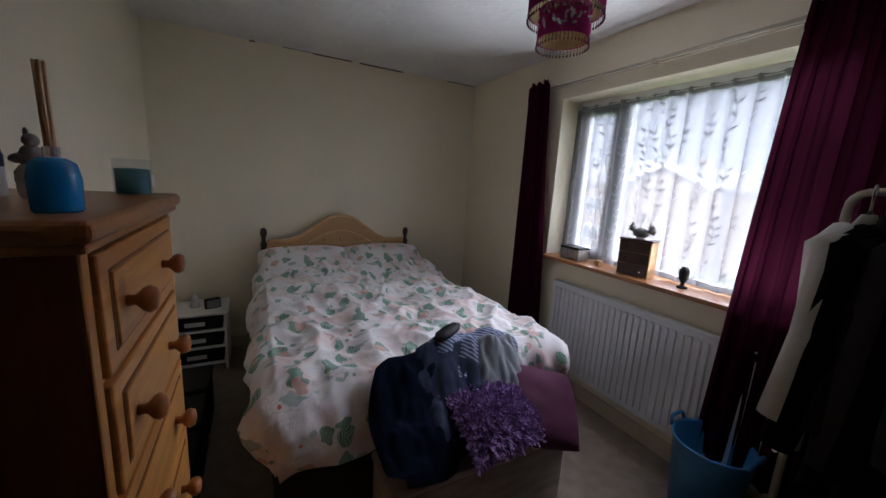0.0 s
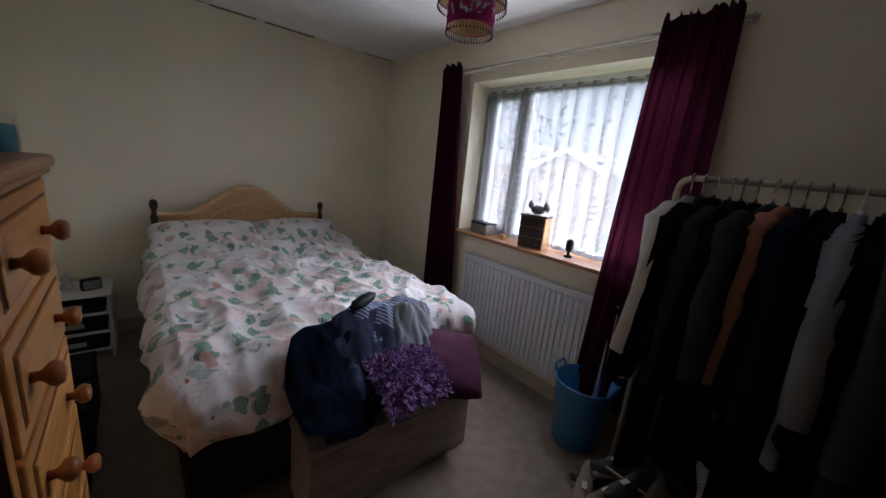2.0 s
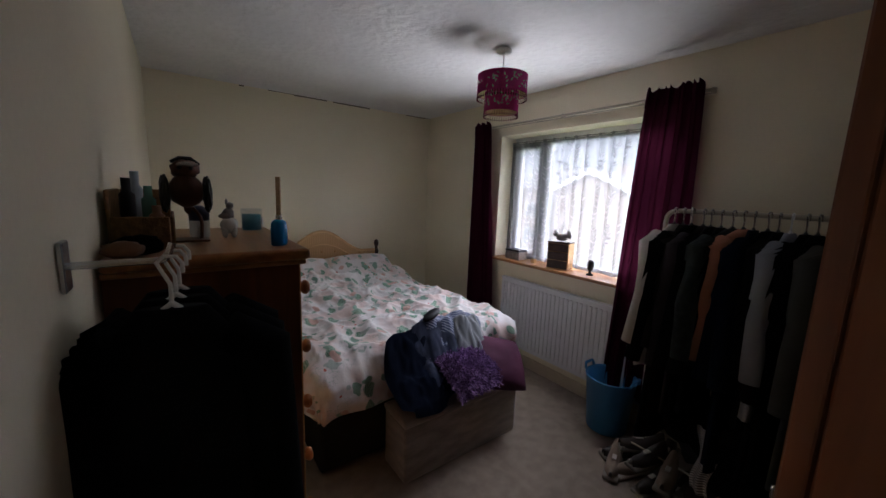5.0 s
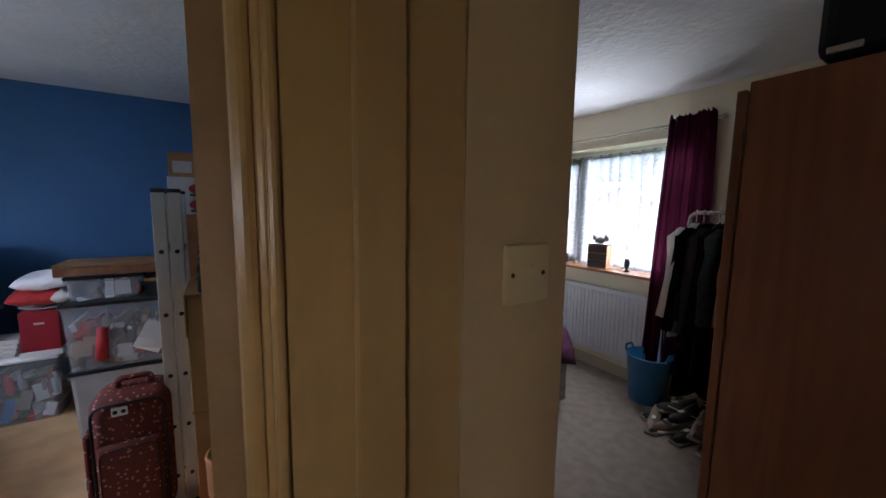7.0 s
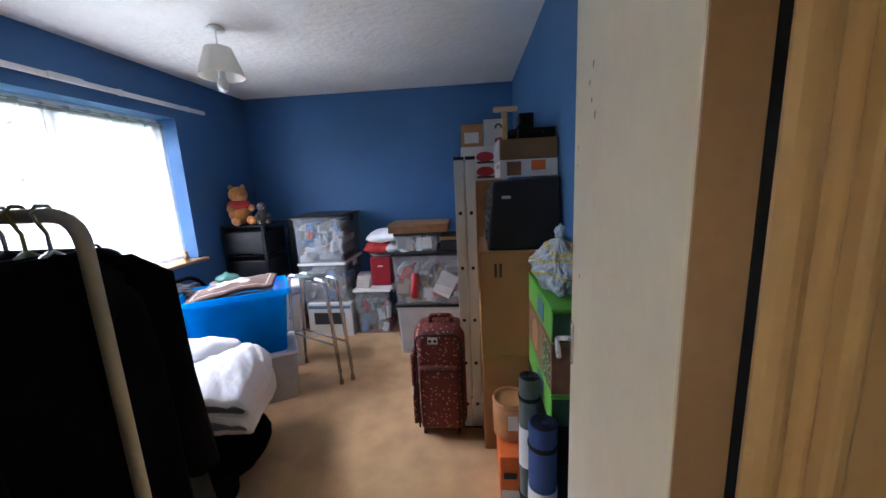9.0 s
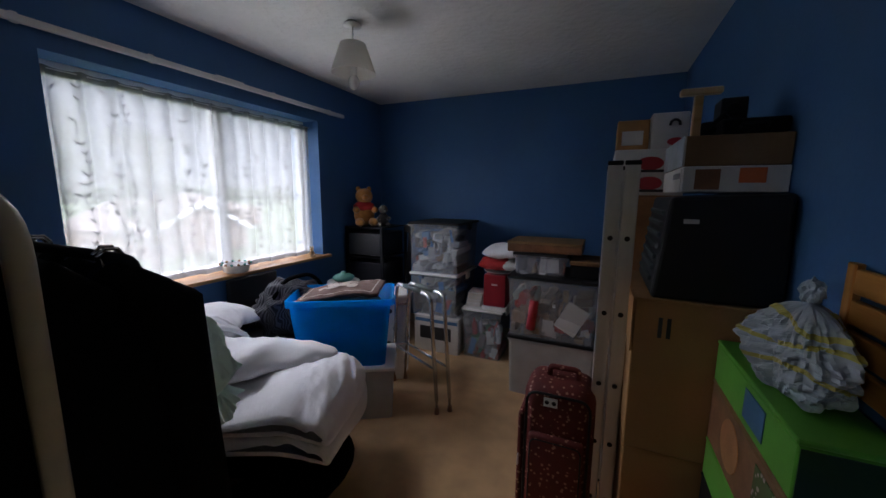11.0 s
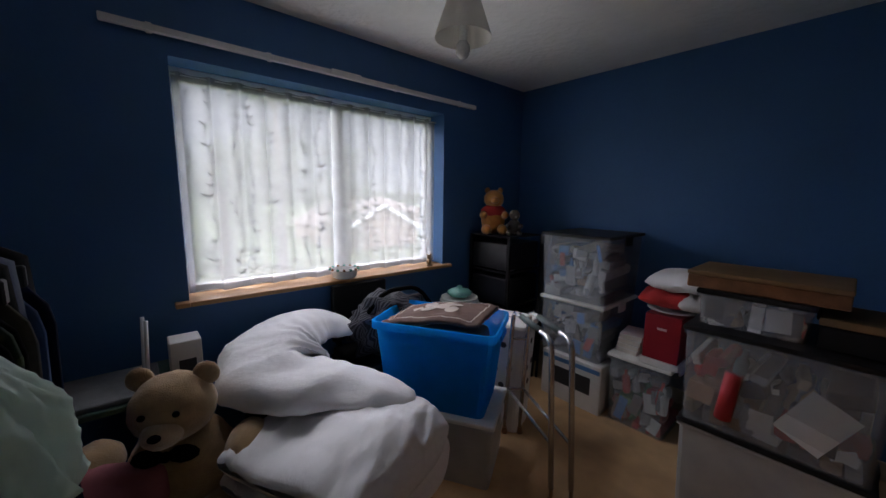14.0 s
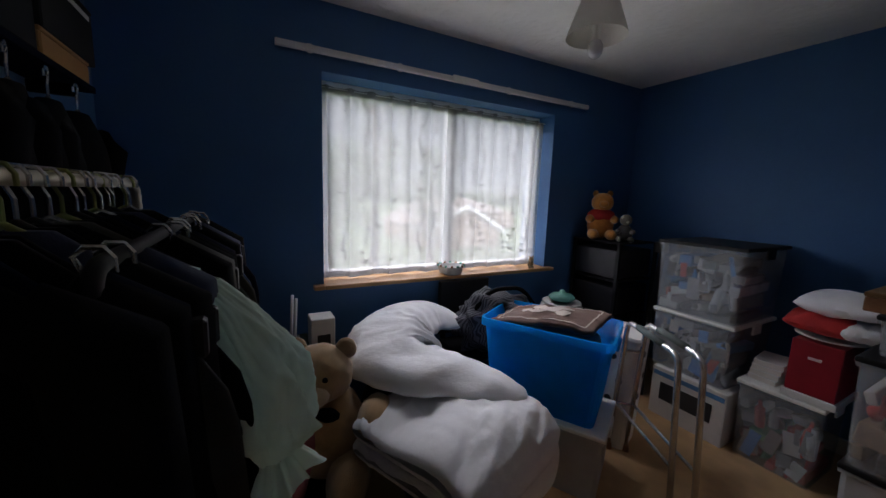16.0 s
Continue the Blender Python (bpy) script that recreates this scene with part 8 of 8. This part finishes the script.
def bent_pillow(n=90, m=40):
    """A long pillow bent in a V, creased at the bend."""
    bm = bmesh.new()
    pts = [Vector((-3.27, 1.90, 0.66)), Vector((-3.34, 1.70, 0.70)), Vector((-3.24, 1.47, 0.68)), Vector((-3.02, 1.40, 0.625)), Vector((-2.84, 1.58, 0.605)), Vector((-2.59, 1.83, 0.575))]

    def on(t):
        k = min(int(t * 5), 4)
        f = t * 5 - k
        p0, p1, p2, p3 = pts[max(k - 1, 0)], pts[k], pts[k + 1], pts[min(k + 2, 5)]
        return 0.5 * ((2 * p1) + (p2 - p0) * f + (2 * p0 - 5 * p1 + 4 * p2 - p3) * f * f + (3 * p1 - p0 - 3 * p2 + p3) * f ** 3)
    rings = []
    for i in range(n + 1):
        t = i / n
        p = on(t)
        d = (on(min(1, t + 0.02)) - on(max(0, t - 0.02))).normalized()
        side = d.cross(Vector((0, 0, 1))).normalized()
        fat = max(0.0, 1 - abs(2 * t - 1) ** (2.2 if t > 0.5 else 2.8)) ** 0.66
        w, h = 0.205 * fat + 0.012, 0.098 * fat + 0.006
        ring = []
        for q in range(m):
            a = 2 * math.pi * q / m
            k = 1 + 0.16 * noise.noise(Vector((p.x * 5, p.y * 5, math.cos(a) * 2)))
            o_ = side * w * k * math.cos(a) + Vector((0, 0, h * k * math.sin(a) * (1 if math.sin(a) > 0 else 0.5)))
            e = p + o_
            bent = 0.5 + 1.0 * math.exp(-((t - 0.5) / 0.16) ** 2)
            ring.append(bm.verts.new(e + o_.normalized() * bent * (0.95 * wrinkle(e.x, e.y, e.z, 4.0) + 0.009 * math.sin(t * 95 + 2.5 * math.sin(a)) * max(0, -math.cos(a)))))
        rings.append(ring)
    for a, b in zip(rings, rings[1:]):
        for q in range(m):
            bm.faces.new((a[q], a[(q + 1) % m], b[(q + 1) % m], b[q]))
    bm.faces.new(rings[0][::-1])
    bm.faces.new(rings[-1])
    return bm


tagged(part("support_pillow", bent_pillow(), BEDDING, smooth=True), "long white V-shaped pillow draped over the folded duvet", "pillow")

td = bmesh.new()
lump((0.16, 0.13, 0.19), (0, 0, 0.17), 0.06, 3, 4, td)
lump((0.115, 0.105, 0.105), (0, -0.03, 0.42), 0.05, 3, 4, td)
for sx in (-1, 1):
    lump((0.038, 0.022, 0.040), (sx * 0.088, -0.005, 0.505), 0.05, 3, 3, td)
    lump((0.070, 0.098, 0.072), (sx * 0.205, -0.065, 0.265), 0.08, 3, 3, td, sx * 3.0)
    lump((0.075, 0.13, 0.078), (sx * 0.115, -0.14, 0.075), 0.08, 3, 3, td, sx * 5.0)
nb = len(td.faces)
lump((0.054, 0.048, 0.042), (0, -0.122, 0.392), 0.05, 3, 3, td)
nb2 = len(td.faces)
lump((0.017, 0.012, 0.012), (0, -0.169, 0.410), 0, 1, 2, td)
for sx in (-1, 1):
    lump((0.010, 0.008, 0.010), (sx * 0.042, -0.128, 0.452), 0, 1, 2, td)
    lump((0.042, 0.018, 0.028), (sx * 0.045, -0.120, 0.315), 0.1, 3, 2, td)
lump((0.016, 0.016, 0.016), (0, -0.126, 0.315), 0, 1, 2, td)
td.faces.ensure_lookup_table()
for k, f in enumerate(td.faces):
    f.material_index = 0 if k < nb else (1 if k < nb2 else 2)
o = tagged(part("teddy_bear", td, [FUR_TAN, FUR_PALE, BLACK_CLOTH], smooth=True), "large tan plush teddy bear with a dark bow tie", "teddy bear")
o.matrix_basis = pose(-3.03, 1.06, 0.190, 4, 0, 66) @ Matrix.Scale(1.16, 4)
o = tagged(part("storage_bag", lump((0.24, 0.20, 0.10), (0, 0, 0.095), 0.10, 2, 3, None, 11.0), BLACK_CLOTH, smooth=True), "black stuffed bag under the teddy bear", "bag", group="black bags")
o.location = (-3.03, 1.05, 0)
o = tagged(part("pink_cushion", pillow_mesh(0.19, 0.16, 0.075, 9), surface("dusty_pink_cloth", (0.42, 0.14, 0.17), 0.9, vary=0.1), smooth=True), "dusty pink cushion beside the teddy bear", "cushion")
o.matrix_basis = pose(-2.90, 0.80, 0.40, 60, 10, 75)
o = tagged(part("storage_bag", lump((0.22, 0.16, 0.16), (0, 0, 0.155), 0.15, 2, 3, None, 7.0), BLACK_CLOTH, smooth=True), "dark stuffed bag under the pink cushion", "bag", group="black bags")
o.location = (-2.92, 0.78, 0)

# clutter below the window by the wall
tbx = thing("side_table", "dark green-topped folding table with clutter on it", "table", -3.38, 0.86, 0)
part("top", slab(-0.19, 0.20, -0.20, 0.20, 0.60, 0.625, 0.004), surface("dull_green_laminate", (0.05, 0.10, 0.08), 0.5), tbx)
for sx in (-0.16, 0.17):
    for sy in (-0.17, 0.17):
        part("leg", slab(sx - 0.012, sx + 0.012, sy - 0.012, sy + 0.012, 0, 0.599), BLACK_MATT, tbx)
ft = thing("rack", "upturned white-legged rack on the table", "rack", -3.36, 0.84, 0.6255)
part("plate", slab(-0.15, 0.16, -0.17, 0.17, 0, 0.02, 0.004), CRATE_STUFF[3], ft)
for px, py in ((-0.1, -0.15), (0.10, -0.13), (-0.04, 0.12), (0.03, 0.13)):
    part("leg", tube([(px, py, 0.02), (px - 0.012, py + 0.012, 0.27)], 0.008, 8), WHITE_METAL, ft, smooth=True)
bc = thing("boxed_item", "white boxed packet standing beside the rack", "box", -3.40, 1.11, 0.0)
part("under_box", slab(-0.12, 0.12, -0.08, 0.08, 0, 0.60, 0.005), CRATE_STUFF[5], bc)
part("packet", slab(-0.06, 0.06, -0.06, 0.06, 0.601, 0.775, 0.004), PAPER, bc)
part("printed_picture", slab(0.0605, 0.062, -0.03, 0.035, 0.625, 0.69), BLACK_INK, bc)

# sill things
o = thing("bowl", "white pottery basket bowl with dark flower rim on the sill", "bowl", -3.60, 2.0, 0.8955)
part("dish", turned([(0.06, 0), (0.078, 0.012), (0.088, 0.055), (0.092, 0.06), (0.084, 0.06), (0.055, 0.012)], 28), CERAMIC_WHITE, o, smooth=True)
for k in range(14):
    a = 2 * math.pi * k / 14
    part("flower", lump((0.010, 0.010, 0.010), (0.091 * math.cos(a), 0.091 * math.sin(a), 0.064), 0.2, 4, 1), BROWN_INK if k % 2 else CERAMIC_GREEN, o)
fg = bmesh.new()
lump((0.024, 0.02, 0.028), (0, 0, 0.028), 0.1, 3, 2, fg)
lump((0.018, 0.017, 0.018), (0, 0, 0.070), 0.1, 3, 2, fg)
for sx in (-1, 1):
    lump((0.007, 0.005, 0.008), (sx * 0.014, 0, 0.088), 0, 1, 1, fg)
    lump((0.010, 0.014, 0.010), (sx * 0.016, -0.016, 0.010), 0, 1, 1, fg)
o = tagged(part("figurine", fg, FUR_TAN, smooth=True), "tiny brown bear figurine on the sill", "figurine")
o.matrix_basis = pose(-3.585, 2.70, 0.8955, 0, 0, 70)

# pendant
p2 = thing("ceiling_light", "white empire-shaped pendant shade with a bare bulb", "ceiling light", -2.675, 2.15, 0)
part("rose", turned([(0.05, 2.378), (0.05, 2.388), (0.034, 2.3995)], 20), WHITE_PLASTIC, p2, smooth=True)
part("cord", tube([(0, 0, 2.38), (0, 0, 2.15)], 0.004, 8), WHITE_PLASTIC, p2)
part("shade", turned([(0.128, 2.125), (0.072, 2.285), (0.069, 2.285), (0.125, 2.125)], 40), SHADE_WHITE, p2, smooth=False)
for a in (0, 2.1, 4.2):
    part("spoke", tube([(0, 0, 2.27), (0.073 * math.cos(a), 0.073 * math.sin(a), 2.27)], 0.002, 5), WHITE_METAL, p2)
part("lampholder", turned([(0.018, 2.11), (0.020, 2.17), (0.012, 2.19)], 16), WHITE_PLASTIC, p2)
part("bulb", lump((0.032, 0.032, 0.042), (0, 0, 2.078), 0, 1, 3), surface("opal_bulb_glass", (0.82, 0.82, 0.82), 0.2), p2, smooth=True)

# clothes rail of the blue room
r2 = thing("clothes_rail", "cream tubular clothes rail packed with dark clothes", "clothes rail")
RY2, RZ2 = 0.505, 1.425
part("top_bar", tube(bend([(-1.865, RY2, 0.10), (-1.865, RY2, RZ2), (-2.865, RY2, RZ2), (-2.865, RY2, 0.10)], 0.06), 0.0125), RAIL_METAL, r2, smooth=True)
for fx in (-1.865, -2.865):
    part("foot", tube([(fx, RY2 - 0.22, 0.055), (fx, RY2 + 0.22, 0.055)], 0.012), RAIL_METAL, r2, smooth=True)
    part("upright_foot", tube([(fx, RY2, 0.05), (fx, RY2, 0.11)], 0.014), RAIL_METAL, r2)
    for sy in (-0.2, 0.2):
        part("wheel", turned([(0.010, -0.01), (0.026, -0.01), (0.026, 0.01), (0.010, 0.01)], 14, m=Matrix.Translation((fx, RY2 + sy, 0.027)) @ pose(0, 0, 0, 0, 90)), BLACK_PLASTIC, r2)
LIME_DULL = surface("olive_hanger_plastic", (0.30, 0.33, 0.10), 0.4)
xx = -1.925
for k in range(18):
    mt = (BLACK_CLOTH, BLACK_CLOTH, NAVY_CLOTH, BLACK_CLOTH, BLACK_CLOTH, DENIM, BLACK_CLOTH, BLACK_CLOTH, SAGE_CLOTH)[k % 9]
    lab = "navy jacket on a hanger" if mt is NAVY_CLOTH else ("dark denim jacket on a hanger" if mt is DENIM else ("dull sage jacket on a hanger" if mt is SAGE_CLOTH else "black coat on a hanger"))
    g = garment(lab + " on the blue room's rail", mt, 1.10 if k < 4 else 0.95, 0.33 + 0.02 * (k % 2) if k < 7 else 0.40, 0.50, 50 + k, 0.036, (CHROME, LIME_DULL, BLACK_PLASTIC, BLACK_PLASTIC)[k % 4], "garment", "dark clothes on the blue room's rail", 0.12)
    g.matrix_basis = pose(xx, RY2 + rg.uniform(-0.01, 0.02), RZ2, 0, 0, 90 + rg.uniform(-8, 8))
    xx -= 0.049
DENIM_BLUE = surface("washed_blue_denim", (0.020, 0.055, 0.14), 0.9, vary=0.25, scale=14, fine=300, bump=0.5, depth=0.001)
DENIM_GREY = surface("washed_charcoal_denim", (0.030, 0.032, 0.034), 0.9, vary=0.35, scale=10, fine=300, bump=0.5, depth=0.001)
GREEN_PRINT = speckled("dark_green_leaf_print", (0.010, 0.028, 0.012), (0.055, 0.085, 0.030), 34, 0.30, 0.9)
far = thing("clothes_rail", "low second clothes rail standing close to the first", "clothes rail")
part("bar", tube(bend([(-1.965, 0.655, 0.0), (-1.965, 0.655, 1.335), (-2.78, 0.655, 1.335), (-2.78, 0.655, 0.0)], 0.04), 0.010), BLACK_MATT, far, smooth=True)
for k, (gx, mt, ln, wd_, lab) in enumerate(((-2.015, DENIM_GREY, 0.95, 0.23, "washed charcoal jeans on a clip hanger"), (-2.050, BLACK_CLOTH, 0.95, 0.24, "black trousers on a clip hanger"), (-2.295, GREEN_PRINT, 0.80, 0.28, "dark green leaf-print skirt on a clip hanger"), (-2.345, BLACK_CLOTH, 0.90, 0.27, "black trousers on a clip hanger"), (-2.400, GREEN_PRINT, 0.85, 0.26, "dark green leaf-print trousers on a clip hanger"), (-2.450, BLACK_CLOTH, 0.90, 0.28, "black trousers on a clip hanger"), (-2.505, SAGE_CLOTH, 0.85, 0.26, "dull sage skirt on a clip hanger"), (-2.560, BLACK_CLOTH, 0.92, 0.27, "black trousers on a clip hanger"), (-2.615, DENIM_BLUE, 0.95, 0.28, "washed blue jeans on a clip hanger"), (-2.670, NAVY_CLOTH, 0.92, 0.27, "navy trousers on a clip hanger"), (-2.725, BLACK_CLOTH, 0.95, 0.28, "black trousers on a clip hanger"))):
    g = garment(lab + " on the low rail", mt, ln, wd_, 0, 80 + k, 0.024, None, "garment", "clothes on the second rail", 0.95 if k < 2 else 0.22)
    for cy in (-0.085, 0.085):
        part("clip", slab(cy - 0.016, cy + 0.016, -0.012, 0.012, -0.125, -0.075, 0.004), BLACK_PLASTIC, g, "black hanger clip")
    g.matrix_basis = pose(gx, (0.645 if k < 2 else 0.665) + 0.012 * math.sin(k * 2.3), 1.335, 0, 0, 90 + 7 * math.sin(k * 1.7))


def chiffon(u, v):
    """A puffed sleeve: thin at the shoulder, full above the cuff, crumpled."""
    a = 2 * math.pi * u
    f = 1 - v
    r = 0.022 + 0.062 * math.sin(math.pi * min(1, 0.04 + f * 0.62)) ** 1.0
    if f > 0.86:
        r *= 1 - (f - 0.86) * 3.2
    q = 1 + 0.20 * noise.noise(Vector((math.cos(a) * 1.6, math.sin(a) * 1.6, f * 4)))
    for fr, am in ((2.4, 0.24), (5.5, 0.11), (12.0, 0.05)):
        q += am * (0.5 - 2 * abs(noise.noise(Vector((math.cos(a) * fr, math.sin(a) * fr, f * fr * 0.9 + 3)))))
    return Vector((-2.185 + 0.085 * f + 0.85 * r * q * math.cos(a), 0.712 + 0.100 * f + 0.025 * math.sin(math.pi * f) + r * q * math.sin(a), 1.272 - 0.275 * f))


def ruffle(u, v):
    p = chiffon(u, 0.0)
    c = Vector((-2.10, 0.812, p.z))
    d = (p - c) * (1.0 + 0.8 * (1 - v)) + Vector((0, 0, (-0.028 - 0.03 * math.sin(2 * math.pi * u + 2.0) ** 2) * (1 - v)))
    w_ = 0.010 * math.sin(u * 88 + 2 * math.sin(u * 17)) * (1 - v)
    return c + d + Vector((w_, -w_ * 0.5, w_ * 0.6))


ms = thing("blouse_sleeve", "puffed pale mint chiffon blouse sticking out of the clothes", "blouse", 0, 0, 0)
part("sleeve", sheet(110, 90, chiffon), MINT_CLOTH, ms, smooth=True)
part("cuff", sheet(140, 5, ruffle), MINT_CLOTH, ms, "ruffled cuff", smooth=True)
part("shoulder", tube([(-2.19, 0.60, 1.285), (-2.188, 0.67, 1.285), (-2.185, 0.715, 1.268)], [0.015, 0.022, 0.024], 12), MINT_CLOTH, ms, smooth=True)

# wall shelf in the corner
sh = thing("wall_shelf", "dark shelf on brackets high in the corner", "shelf", 0, 0, 0)
part("board", slab(-3.16, -2.30, YS + 0.001, YS + 0.125, 1.715, 1.735, 0.002), NAVY_CLOTH, sh)
for bx_ in (-3.05, -2.4):
    part("bracket", slab(bx_ - 0.01, bx_ + 0.01, YS + 0.002, YS + 0.11, 1.68, 1.714, 0.002), BLACK_MATT, sh)
for k, (xa, xb, za, zb, mt, lab) in enumerate(((-3.13, -2.82, 1.7355, 1.805, CARD, "flat tan carton on the dark shelf"), (-2.80, -2.35, 1.7355, 1.95, BLACK_MATT, "black box on the dark shelf"), (-3.20, -2.84, 1.806, 1.98, BLACK_MATT, "black box lying on the tan carton"))):
    b = thing("carton", lab, "carton", (xa + xb) / 2, YS + 0.062, za, group="boxes on the shelf")
    w = (xb - xa) / 2
    part("body", slab(-w, w, -0.058, 0.058, 0, zb - za - 0.013, 0.004), mt, b)
    part("lid", slab(-w - 0.002, w + 0.002, -0.060, 0.060, zb - za - 0.0125, zb - za - 0.001, 0.003), mt, b)
    if k == 2:
        part("pale_edge", slab(-w + 0.03, w - 0.06, 0.0585, 0.0605, 0.135, 0.149), PAPER, b, "pale printed edge")
for k, (gx, mt) in enumerate(((-3.02, BLACK_CLOTH), (-2.84, BLACK_CLOTH), (-2.66, BLACK_CLOTH), (-2.48, BLACK_CLOTH))):
    g = garment("dark dressing gown hanging from the shelf edge", mt, 0.75, 0.42, 0.4, 90 + k, 0.05, None, "garment", "gowns under the shelf")
    g.matrix_basis = pose(gx, YS + 0.115, 1.697, 0, 0, 6 * k)

# floor dressing of the blue room: a worn seam in the carpet
bm = bmesh.new()
for k in range(30):
    x = -2.3 + k * 0.045
    slab(x, x + 0.04, 1.10 + 0.004 * math.sin(k), 1.104 + 0.004 * math.sin(k), 0.0008, 0.0022, bm=bm)
tagged(part("carpet_seam", bm, CARD_DARK), "frayed dark seam across the tan carpet", "carpet seam", kind="structure")
